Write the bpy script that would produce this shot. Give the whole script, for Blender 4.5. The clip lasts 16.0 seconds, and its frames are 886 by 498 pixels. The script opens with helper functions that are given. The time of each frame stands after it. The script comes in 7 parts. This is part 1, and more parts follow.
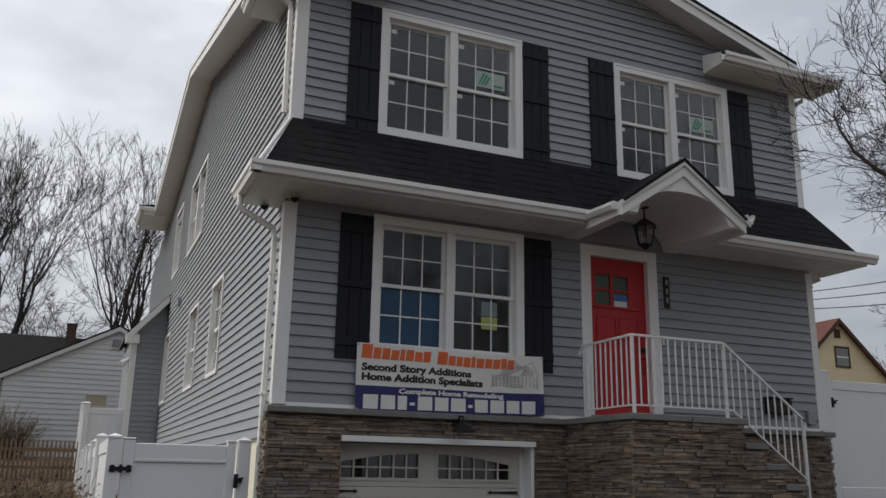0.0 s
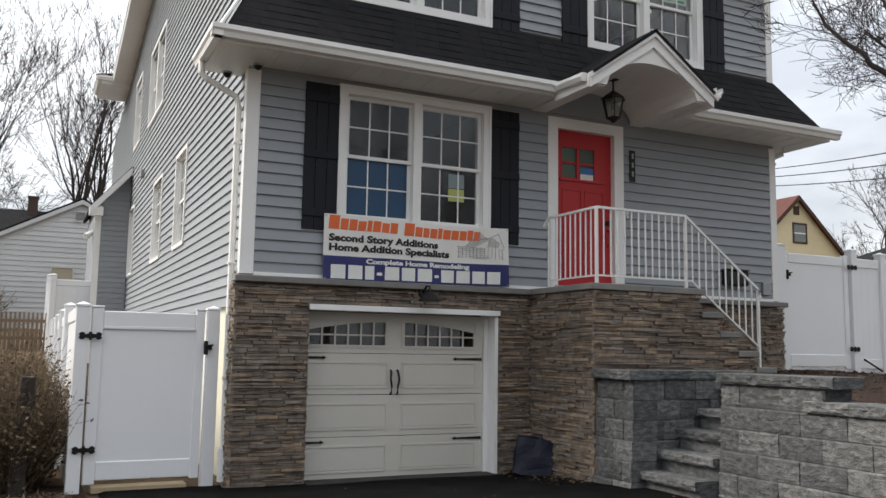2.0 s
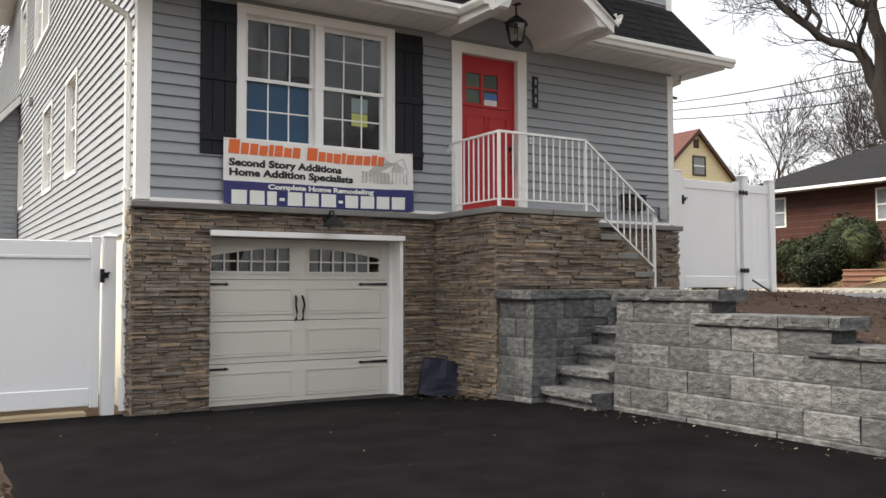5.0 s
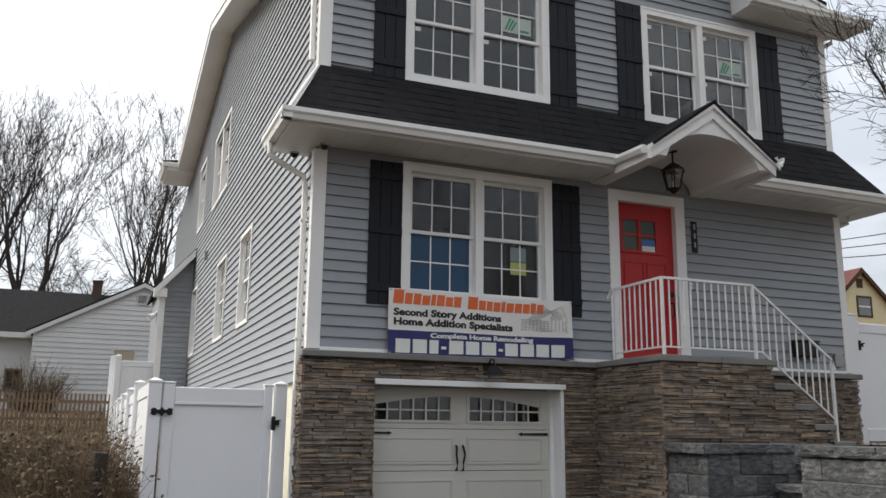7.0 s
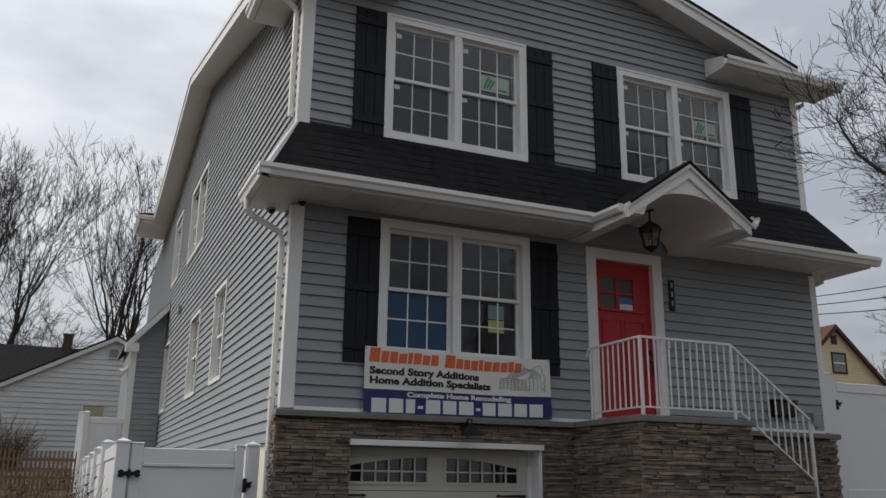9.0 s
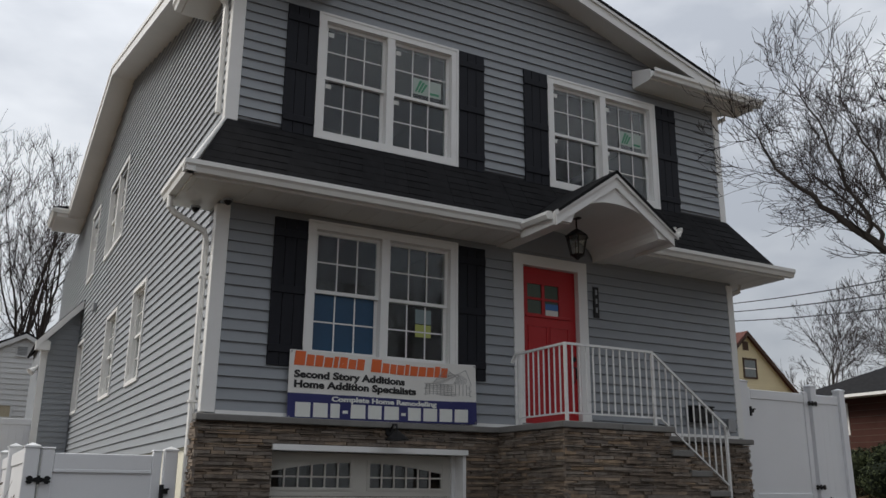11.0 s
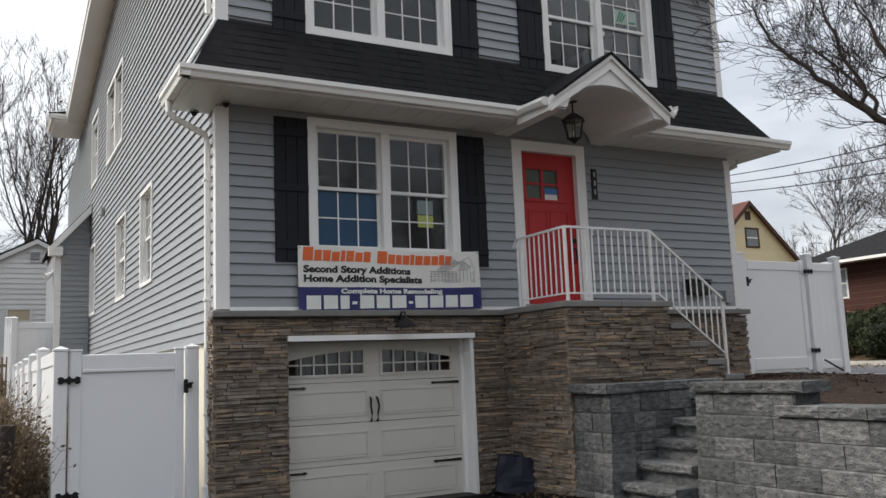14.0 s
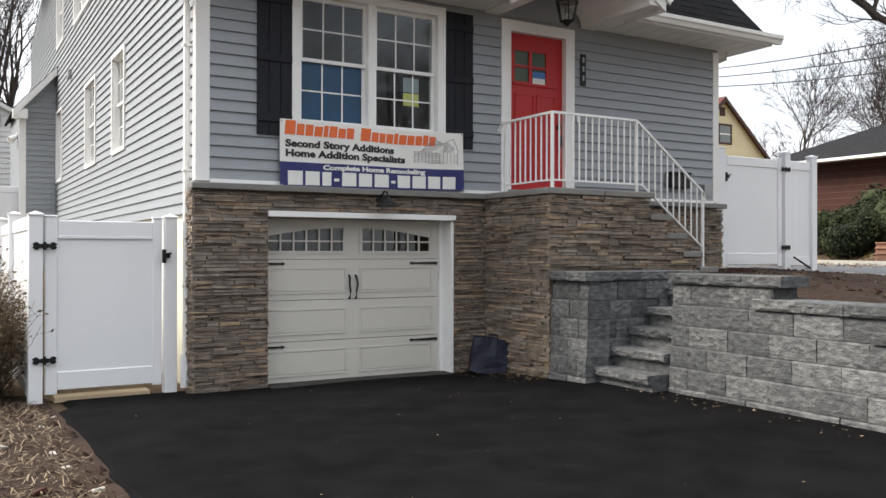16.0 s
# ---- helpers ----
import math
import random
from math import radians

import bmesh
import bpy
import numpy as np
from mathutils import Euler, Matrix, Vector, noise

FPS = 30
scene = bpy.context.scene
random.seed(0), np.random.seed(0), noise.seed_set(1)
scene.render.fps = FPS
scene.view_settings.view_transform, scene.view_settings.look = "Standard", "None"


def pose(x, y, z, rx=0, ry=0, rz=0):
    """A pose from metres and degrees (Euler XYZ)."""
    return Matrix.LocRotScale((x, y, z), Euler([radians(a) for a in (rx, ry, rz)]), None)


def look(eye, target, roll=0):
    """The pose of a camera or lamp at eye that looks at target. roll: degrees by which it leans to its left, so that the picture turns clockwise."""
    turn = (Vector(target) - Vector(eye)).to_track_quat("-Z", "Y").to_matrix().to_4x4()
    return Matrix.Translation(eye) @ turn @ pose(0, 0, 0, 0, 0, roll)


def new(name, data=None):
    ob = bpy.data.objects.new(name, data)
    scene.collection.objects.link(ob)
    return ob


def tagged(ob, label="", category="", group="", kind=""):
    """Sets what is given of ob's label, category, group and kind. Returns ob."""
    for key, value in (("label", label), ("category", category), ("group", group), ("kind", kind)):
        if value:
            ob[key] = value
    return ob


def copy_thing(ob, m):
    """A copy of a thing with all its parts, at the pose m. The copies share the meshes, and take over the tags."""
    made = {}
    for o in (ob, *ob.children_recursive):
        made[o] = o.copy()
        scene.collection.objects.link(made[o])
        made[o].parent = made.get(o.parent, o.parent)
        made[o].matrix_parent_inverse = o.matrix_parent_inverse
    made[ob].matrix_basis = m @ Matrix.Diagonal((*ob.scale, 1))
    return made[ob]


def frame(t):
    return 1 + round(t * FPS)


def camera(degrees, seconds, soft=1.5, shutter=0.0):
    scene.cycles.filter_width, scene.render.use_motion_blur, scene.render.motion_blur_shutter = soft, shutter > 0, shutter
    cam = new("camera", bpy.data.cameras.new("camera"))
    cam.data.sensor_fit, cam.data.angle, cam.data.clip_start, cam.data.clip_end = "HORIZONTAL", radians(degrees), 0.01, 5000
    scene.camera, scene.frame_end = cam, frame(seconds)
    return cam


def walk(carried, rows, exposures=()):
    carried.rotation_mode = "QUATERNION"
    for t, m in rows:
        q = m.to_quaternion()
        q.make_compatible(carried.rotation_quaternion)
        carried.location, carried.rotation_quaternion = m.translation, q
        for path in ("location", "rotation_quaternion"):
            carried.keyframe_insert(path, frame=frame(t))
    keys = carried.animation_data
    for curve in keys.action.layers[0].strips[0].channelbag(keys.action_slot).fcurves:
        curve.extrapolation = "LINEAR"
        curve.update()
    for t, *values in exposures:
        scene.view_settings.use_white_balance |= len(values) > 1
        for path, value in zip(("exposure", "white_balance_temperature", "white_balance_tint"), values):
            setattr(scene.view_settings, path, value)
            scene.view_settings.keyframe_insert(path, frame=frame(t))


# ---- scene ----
cam = camera(54.5, 16.0)
PATH = [
    (0, (-1.98, -9.0, 1.478), (-1.221, -7.223, 1.994), 1.0),
    (0.5, (-1.952, -9.005, 1.446), (-1.189, -7.211, 1.892), 1.0),
    (1, (-1.927, -8.984, 1.38), (-1.145, -7.17, 1.693), 0.8),
    (1.5, (-1.978, -8.994, 1.405), (-1.174, -7.177, 1.631), 0.7),
    (2, (-1.98, -9.002, 1.428), (-1.125, -7.209, 1.663), 0.9),
    (2.5, (-1.957, -9.062, 1.425), (-0.998, -7.321, 1.643), 0.4),
    (3, (-1.907, -9.132, 1.437), (-0.805, -7.472, 1.609), -0.1),
    (3.2, (-1.904, -9.13, 1.466), (-0.727, -7.52, 1.611), -0.0),
    (5.3, (-1.92, -9.017, 1.282), (-0.941, -7.275, 1.371), -0.3),
    (5.5, (-1.976, -8.994, 1.29), (-1.053, -7.223, 1.393), -0.5),
    (6, (-2.1, -8.947, 1.311), (-1.32, -7.113, 1.478), -0.4),
    (6.5, (-2.127, -8.939, 1.319), (-1.4, -7.098, 1.601), 0.6),
    (7, (-2.122, -8.978, 1.346), (-1.389, -7.164, 1.763), 0.6),
    (7.5, (-2.129, -8.996, 1.405), (-1.419, -7.199, 1.925), 0.6),
    (8, (-2.141, -8.959, 1.409), (-1.421, -7.184, 1.982), 0.4),
    (8.5, (-2.108, -8.939, 1.404), (-1.352, -7.175, 1.967), 0.5),
    (9, (-2.106, -8.925, 1.404), (-1.337, -7.159, 1.942), 0.6),
    (11.3, (-2.139, -8.864, 1.467), (-1.206, -7.183, 2.018), 0.4),
    (11.5, (-2.143, -8.879, 1.479), (-1.23, -7.2, 2.068), 0.5),
    (12, (-2.145, -8.887, 1.508), (-1.292, -7.219, 2.209), 0.5),
    (12.5, (-2.151, -8.886, 1.511), (-1.294, -7.2, 2.159), 0.1),
    (13, (-2.149, -8.911, 1.512), (-1.249, -7.186, 1.976), -0.6),
    (13.5, (-2.158, -9.006, 1.495), (-1.254, -7.257, 1.846), -1.8),
    (14, (-2.208, -9.081, 1.479), (-1.267, -7.338, 1.757), -2.3),
    (14.5, (-2.282, -9.024, 1.491), (-1.315, -7.288, 1.724), -1.4),
    (15, (-2.331, -8.926, 1.495), (-1.408, -7.159, 1.652), 0.0),
    (15.5, (-2.329, -8.927, 1.467), (-1.398, -7.158, 1.53), 0.4),
    (16, (-2.321, -8.911, 1.468), (-1.308, -7.186, 1.475), 0.1),
]
EXPOSURES = [(0, -0.42, 6280, 10), (1.0, -0.32, 6280, 10), (1.5, 0.34, 6350, 10), (2.0, 0.48, 6400, 10), (3.2, 0.6, 6450, 10), (5.3, 0.95, 6750, 10), (6.0, 0.89, 6500, 10), (6.5, 0.6, 6400, 10), (7.0, 0.36, 6350, 10), (7.5, -0.25, 6300, 10), (8.0, -0.53, 6280, 10), (9.2, -0.45, 6280, 10), (11.5, -0.35, 6280, 10), (12.0, -0.5, 6280, 10), (12.5, -0.59, 6280, 10), (13.0, -0.43, 6280, 10), (13.5, -0.02, 6300, 10), (14.5, 0.42, 6350, 10), (15.0, 0.52, 6400, 10), (16.0, 0.92, 6420, 10)]
walk(cam, [(t, look(eye, target, roll)) for t, eye, target, roll in PATH], EXPOSURES)

# ---------------------------------------------------------------- light
SUN_ELEV, SUN_ROT = radians(42), radians(-62)
world = bpy.data.worlds.new("overcast_sky")
scene.world = world
world.use_nodes = True
wn, wl = world.node_tree.nodes, world.node_tree.links
wn.clear()
w_out, w_bg = wn.new("ShaderNodeOutputWorld"), wn.new("ShaderNodeBackground")
w_sky = wn.new("ShaderNodeTexSky")
w_sky.sky_type, w_sky.sun_disc = "NISHITA", False
w_sky.sun_elevation, w_sky.sun_rotation = SUN_ELEV, SUN_ROT
w_sky.air_density, w_sky.dust_density = 1.2, 3.0
w_tc, w_map = wn.new("ShaderNodeTexCoord"), wn.new("ShaderNodeMapping")
w_map.inputs["Scale"].default_value = (1.0, 1.0, 2.4)
w_n1, w_n2 = wn.new("ShaderNodeTexNoise"), wn.new("ShaderNodeTexNoise")
w_n1.inputs["Scale"].default_value, w_n1.inputs["Detail"].default_value = 2.3, 6
w_n1.inputs["Roughness"].default_value = 0.48
w_n2.inputs["Scale"].default_value, w_n2.inputs["Detail"].default_value = 6.5, 5
w_ramp = wn.new("ShaderNodeValToRGB")
w_ramp.color_ramp.elements[0].position, w_ramp.color_ramp.elements[1].position = 0.38, 0.66
w_ramp.color_ramp.elements[0].color = (0.50, 0.52, 0.555, 1)
w_ramp.color_ramp.elements[1].color = (1.06, 1.06, 1.05, 1)
w_add = wn.new("ShaderNodeMix")
w_add.data_type = "FLOAT"
w_add.inputs[0].default_value = 0.22
w_mix, w_scale = wn.new("ShaderNodeMix"), wn.new("ShaderNodeVectorMath")
w_mix.data_type = "RGBA"
w_mix.inputs[0].default_value = 0.86
w_scale.operation = "SCALE"
w_scale.inputs["Scale"].default_value = 0.10
wl.new(w_tc.outputs["Generated"], w_map.inputs["Vector"])
wl.new(w_map.outputs["Vector"], w_n1.inputs["Vector"])
wl.new(w_map.outputs["Vector"], w_n2.inputs["Vector"])
wl.new(w_n1.outputs["Fac"], w_add.inputs[2])
wl.new(w_n2.outputs["Fac"], w_add.inputs[3])
wl.new(w_add.outputs[0], w_ramp.inputs["Fac"])
wl.new(w_sky.outputs["Color"], w_scale.inputs[0])
wl.new(w_scale.outputs["Vector"], w_mix.inputs[6])
wl.new(w_ramp.outputs["Color"], w_mix.inputs[7])
# the veiled sun brightens its side of the cloud cover
w_dot, w_glow, w_mul = wn.new("ShaderNodeVectorMath"), wn.new("ShaderNodeMapRange"), wn.new("ShaderNodeVectorMath")
w_dot.operation = "DOT_PRODUCT"
w_dot.inputs[1].default_value = Vector((0.20, 0.72, 0.70)).normalized()
w_glow.inputs["From Min"].default_value, w_glow.inputs["From Max"].default_value = -0.6, 1.0
w_glow.inputs["To Min"].default_value, w_glow.inputs["To Max"].default_value = 0.72, 1.32
w_mul.operation = "SCALE"
wl.new(w_tc.outputs["Generated"], w_dot.inputs[0])
wl.new(w_dot.outputs["Value"], w_glow.inputs["Value"])
wl.new(w_mix.outputs[2], w_mul.inputs[0])
wl.new(w_glow.outputs["Result"], w_mul.inputs["Scale"])
w_sep, w_up, w_grad = wn.new("ShaderNodeSeparateXYZ"), wn.new("ShaderNodeMapRange"), wn.new("ShaderNodeVectorMath")
w_up.inputs["To Min"].default_value, w_up.inputs["To Max"].default_value = 0.78, 1.55
w_grad.operation = "SCALE"
wl.new(w_tc.outputs["Generated"], w_sep.inputs[0])
wl.new(w_sep.outputs["Z"], w_up.inputs["Value"])
wl.new(w_mul.outputs["Vector"], w_grad.inputs[0])
wl.new(w_up.outputs["Result"], w_grad.inputs["Scale"])
wl.new(w_grad.outputs["Vector"], w_bg.inputs["Color"])
w_bg.inputs["Strength"].default_value = 1.0
wl.new(w_bg.outputs["Background"], w_out.inputs["Surface"])

sun = new("sun", bpy.data.lights.new("sun", "SUN"))
sun.data.energy, sun.data.angle, sun.data.color = 2.9, radians(25), (1.0, 0.92, 0.80)
sun.matrix_world = look((-30, 14, 30), (0, 0, 0))


# ---------------------------------------------------------------- materials
def mat(name, base, rough=0.6, metal=0.0, var=0.15, scale=6.0, fine=60.0, bump=0.15, dist=0.004, rnd=0.0, hue=None, stretch=(1, 1, 1), island=False, spec=0.5, dark=None):
    """A procedural surface: coarse stains and fine grain in colour and relief; rnd varies whole pieces."""
    m = bpy.data.materials.new(name)
    m.use_nodes = True
    n, l = m.node_tree.nodes, m.node_tree.links
    p = n["Principled BSDF"]
    p.inputs["Roughness"].default_value = rough
    p.inputs["Metallic"].default_value = metal
    p.inputs["Specular IOR Level"].default_value = spec
    geo, mp = n.new("ShaderNodeNewGeometry"), n.new("ShaderNodeMapping")
    mp.inputs["Scale"].default_value = stretch
    l.new(geo.outputs["Position"], mp.inputs["Vector"])
    a, b = n.new("ShaderNodeTexNoise"), n.new("ShaderNodeTexNoise")
    a.inputs["Scale"].default_value, a.inputs["Detail"].default_value = scale, 5
    b.inputs["Scale"].default_value, b.inputs["Detail"].default_value = fine, 4
    l.new(mp.outputs["Vector"], a.inputs["Vector"])
    l.new(mp.outputs["Vector"], b.inputs["Vector"])
    mx = n.new("ShaderNodeMath")
    mx.operation = "MULTIPLY_ADD"
    l.new(a.outputs["Fac"], mx.inputs[0])
    mx.inputs[1].default_value = 0.65
    half = n.new("ShaderNodeMath")
    half.operation = "MULTIPLY"
    half.inputs[1].default_value = 0.35
    l.new(b.outputs["Fac"], half.inputs[0])
    l.new(half.outputs[0], mx.inputs[2])
    fac = mx.outputs[0]
    if rnd:
        src = geo.outputs["Random Per Island"] if island else n.new("ShaderNodeObjectInfo").outputs["Random"]
        sub, add = n.new("ShaderNodeMath"), n.new("ShaderNodeMath")
        sub.operation, add.operation = "MULTIPLY_ADD", "ADD"
        l.new(src, sub.inputs[0])
        sub.inputs[1].default_value, sub.inputs[2].default_value = rnd, -rnd / 2
        l.new(sub.outputs[0], add.inputs[0])
        l.new(fac, add.inputs[1])
        fac = add.outputs[0]
    ramp = n.new("ShaderNodeValToRGB")
    e = ramp.color_ramp.elements
    lo = dark or tuple(c * (1 - var) for c in base)
    hi = hue or tuple(min(1, c * (1 + var)) for c in base)
    e[0].position, e[1].position = 0.25, 0.75
    e[0].color, e[1].color = (*lo, 1), (*hi, 1)
    mid = e.new(0.5)
    mid.color = (*base, 1)
    l.new(fac, ramp.inputs["Fac"])
    l.new(ramp.outputs["Color"], p.inputs["Base Color"])
    if bump:
        bp = n.new("ShaderNodeBump")
        bp.inputs["Strength"].default_value, bp.inputs["Distance"].default_value = bump, dist
        l.new(mx.outputs[0], bp.inputs["Height"])
        l.new(bp.outputs["Normal"], p.inputs["Normal"])
    return m


def glass_mat(name, tint=(0.9, 0.95, 0.95), rough=0.0, clear=1.0):
    m = bpy.data.materials.new(name)
    m.use_nodes = True
    p = m.node_tree.nodes["Principled BSDF"]
    p.inputs["Base Color"].default_value = (*tint, 1)
    p.inputs["Roughness"].default_value = rough
    p.inputs["Transmission Weight"].default_value = clear
    p.inputs["IOR"].default_value = 1.5
    return m


M_SIDING = mat("grey_blue_vinyl_siding", (0.268, 0.287, 0.310), 0.5, var=0.07, scale=1.2, fine=40, bump=0.08, rnd=0.12, stretch=(1, 1, 6))
M_WHITE = mat("white_vinyl_trim", (0.80, 0.80, 0.79), 0.42, var=0.035, scale=2.5, fine=70, bump=0.05)
M_SOFFIT = mat("soffit_vinyl", (0.76, 0.75, 0.72), 0.55, var=0.06, scale=1.5, fine=50, bump=0.06)
M_GUTTER = mat("white_aluminium_gutter", (0.78, 0.78, 0.76), 0.35, var=0.05, scale=3, fine=60, bump=0.04)
M_SHINGLE = mat("charcoal_asphalt_shingle", (0.0185, 0.0185, 0.020), 0.95, var=0.4, scale=7, fine=220, bump=0.4, rnd=0.06, spec=0.1)
M_SHUTTER = mat("black_painted_shutter", (0.0125, 0.0135, 0.019), 0.6, var=0.25, scale=4, fine=80, bump=0.12, stretch=(4, 4, 0.6), spec=0.22)
def stone_mat(name, island):
    """Ledger stone: brown, tan, grey and dark pieces under one grain."""
    m = mat(name, (0.205, 0.174, 0.148), 0.88, var=0.5, scale=9, fine=70, bump=1.0, dist=0.02, rnd=0.25, dark=(0.098, 0.087, 0.080), hue=(0.33, 0.285, 0.235), island=island, spec=0.25)
    n, l = m.node_tree.nodes, m.node_tree.links
    src = n.new("ShaderNodeNewGeometry").outputs["Random Per Island"] if island else n.new("ShaderNodeObjectInfo").outputs["Random"]
    ramp, mul = n.new("ShaderNodeValToRGB"), n.new("ShaderNodeMix")
    ramp.color_ramp.interpolation = "CONSTANT"
    e = ramp.color_ramp.elements
    e[0].position, e[0].color = 0.0, (1.06, 1.0, 0.93, 1)
    e[1].position, e[1].color = 0.86, (0.70, 0.70, 0.72, 1)
    for p, c in ((0.22, (1.14, 1.05, 0.95)), (0.40, (0.92, 0.89, 0.86)), (0.58, (1.26, 1.14, 1.0)), (0.70, (1.0, 1.0, 1.0)), (0.95, (1.2, 1.03, 0.84))):
        e.new(p).color = (*c, 1)
    mul.data_type, mul.blend_type = "RGBA", "MULTIPLY"
    mul.inputs[0].default_value = 1.0
    p = n["Principled BSDF"]
    base = p.inputs["Base Color"].links[0].from_socket
    l.new(src, ramp.inputs["Fac"])
    l.new(base, mul.inputs[6])
    l.new(ramp.outputs["Color"], mul.inputs[7])
    l.new(mul.outputs[2], p.inputs["Base Color"])
    return m


M_STONE = stone_mat("ledger_stone_veneer", False)
M_STONEJ = stone_mat("ledger_stone_small", True)
M_MORTAR = mat("dark_mortar_bed", (0.095, 0.082, 0.07), 0.95, var=0.3, bump=0.5)
M_SLAB = mat("bluestone_cap", (0.19, 0.185, 0.175), 0.8, var=0.2, scale=5, fine=50, bump=0.3, rnd=0.2)
M_BLOCK = mat("split_face_grey_block", (0.108, 0.111, 0.113), 0.92, var=0.35, scale=13, fine=60, bump=1.0, dist=0.035, rnd=0.20, hue=(0.245, 0.246, 0.243), dark=(0.048, 0.051, 0.054), stretch=(1, 1, 2.0), spec=0.25)
M_ASPHALT = mat("fresh_black_asphalt", (0.0062, 0.0060, 0.0064), 0.95, var=0.6, scale=3.2, fine=110, bump=0.9, dist=0.006, spec=0.035)
M_ROAD = mat("worn_road_asphalt", (0.11, 0.11, 0.115), 0.9, var=0.2, scale=0.6, fine=60, bump=0.3)
M_GARAGE = mat("almond_garage_door", (0.58, 0.56, 0.51), 0.5, var=0.04, scale=2, fine=120, bump=0.12)
M_RED = mat("red_painted_door", (0.42, 0.008, 0.012), 0.42, var=0.08, scale=2.5, fine=90, bump=0.06)
M_BLACK = mat("black_iron", (0.012, 0.012, 0.013), 0.5, 0.4, var=0.3, scale=9, fine=120, bump=0.15)
M_VINYL = mat("white_vinyl_fence", (0.79, 0.80, 0.82), 0.4, var=0.03, scale=1.8, fine=60, bump=0.04)
M_RAIL = mat("white_painted_steel", (0.74, 0.74, 0.73), 0.45, var=0.06, scale=8, fine=120, bump=0.08)
M_SOIL = mat("dark_topsoil", (0.036, 0.023, 0.017), 0.97, var=0.5, scale=2.2, fine=30, bump=1.0, dist=0.05, spec=0.15)
M_GRASS = mat("winter_lawn", (0.235, 0.175, 0.085), 0.95, var=0.35, scale=0.5, fine=25, bump=0.9, dist=0.03, hue=(0.30, 0.24, 0.11), dark=(0.085, 0.082, 0.035), spec=0.15)
M_STRAW = mat("dry_straw", (0.115, 0.085, 0.055), 0.9, var=0.4, scale=5, fine=50, bump=0.1, rnd=0.9, island=True, dark=(0.04, 0.029, 0.02), hue=(0.27, 0.215, 0.145), spec=0.2)
M_BARK = mat("grey_brown_bark", (0.048, 0.041, 0.037), 0.95, var=0.4, scale=9, fine=60, bump=0.9, dist=0.02, stretch=(1, 1, 0.35), spec=0.2)
M_TWIG = mat("dark_twig", (0.038, 0.030, 0.028), 0.95, var=0.3, scale=4, fine=40, bump=0.1, spec=0.2)
M_BROWNBUSH = mat("dry_brown_stem", (0.105, 0.075, 0.048), 0.95, var=0.4, scale=3, fine=40, bump=0.1, rnd=0.7, island=True, dark=(0.042, 0.031, 0.022), hue=(0.165, 0.125, 0.078), spec=0.2)
M_LEAF = mat("evergreen_leaf", (0.022, 0.029, 0.014), 0.85, var=0.4, scale=2, fine=30, bump=0.1, rnd=0.8, island=True, hue=(0.046, 0.056, 0.026), dark=(0.010, 0.014, 0.008), spec=0.12)
M_LEAFRED = mat("reddish_shrub_leaf", (0.085, 0.045, 0.032), 0.75, var=0.4, scale=2, fine=30, bump=0.1, rnd=0.8, island=True, hue=(0.15, 0.08, 0.05), dark=(0.03, 0.02, 0.016), spec=0.3)
M_BRICK = mat("red_brick", (0.074, 0.031, 0.024), 0.9, var=0.25, scale=3, fine=40, bump=0.3, rnd=0.5, spec=0.25)
M_YELLOW = mat("yellow_siding", (0.72, 0.645, 0.44), 0.6, var=0.07, scale=1, fine=20, bump=0.1, rnd=0.12)
M_REDROOF = mat("red_brown_shingle", (0.09, 0.030, 0.022), 0.9, var=0.3, scale=3, fine=60, bump=0.4)
M_BROWNTRIM = mat("brown_trim", (0.06, 0.033, 0.022), 0.7, var=0.2)
M_OLDWHITE = mat("weathered_white_shingle", (0.56, 0.57, 0.57), 0.75, var=0.1, scale=0.8, fine=14, bump=0.2, rnd=0.16)
M_CREAM = mat("cream_foundation_paint", (0.66, 0.64, 0.53), 0.7, var=0.08, scale=3, fine=40, bump=0.2)
M_CONC = mat("pale_concrete", (0.42, 0.40, 0.36), 0.9, var=0.18, scale=2.5, fine=45, bump=0.4)
M_WOODOLD = mat("old_weathered_wood", (0.17, 0.12, 0.08), 0.9, var=0.35, scale=4, fine=50, bump=0.4, stretch=(1, 6, 6))
# near-black on purpose: the dimness of the rooms is put into the colour
M_ROOM = mat("darkened_room_lining", (0.045, 0.044, 0.042), 0.85, var=0.1, scale=1, fine=20, bump=0.05)
# blue of reflected sky, painted as a surface colour
M_SKYREFLECT = mat("painted_sky_reflection", (0.006, 0.052, 0.118), 0.4, var=0.15, scale=3, fine=30, bump=0.05)
M_PAPER = mat("white_paper_label", (0.72, 0.73, 0.70), 0.6, var=0.05)
M_TAG = mat("tinted_pane_label", (0.40, 0.47, 0.43), 0.5, var=0.05)
M_GREENTAG = mat("green_print", (0.05, 0.24, 0.13), 0.6, var=0.1)
M_TAGGREY = mat("grey_printed_label", (0.20, 0.26, 0.27), 0.5, var=0.1)
M_YELTAG = mat("yellow_green_label", (0.42, 0.46, 0.13), 0.6, var=0.06)
M_BANNER = mat("white_banner_vinyl", (0.74, 0.73, 0.70), 0.4, var=0.06, scale=3, fine=40, bump=0.15)
M_BANBLUE = mat("blue_banner_print", (0.018, 0.021, 0.125), 0.55, var=0.1, scale=3, fine=40, bump=0.15)
M_ORANGE = mat("orange_banner_print", (0.70, 0.13, 0.025), 0.45, var=0.08)
M_INK = mat("black_banner_print", (0.012, 0.012, 0.014), 0.5, var=0.1)
M_GREYINK = mat("grey_banner_drawing", (0.30, 0.30, 0.30), 0.5, var=0.3)
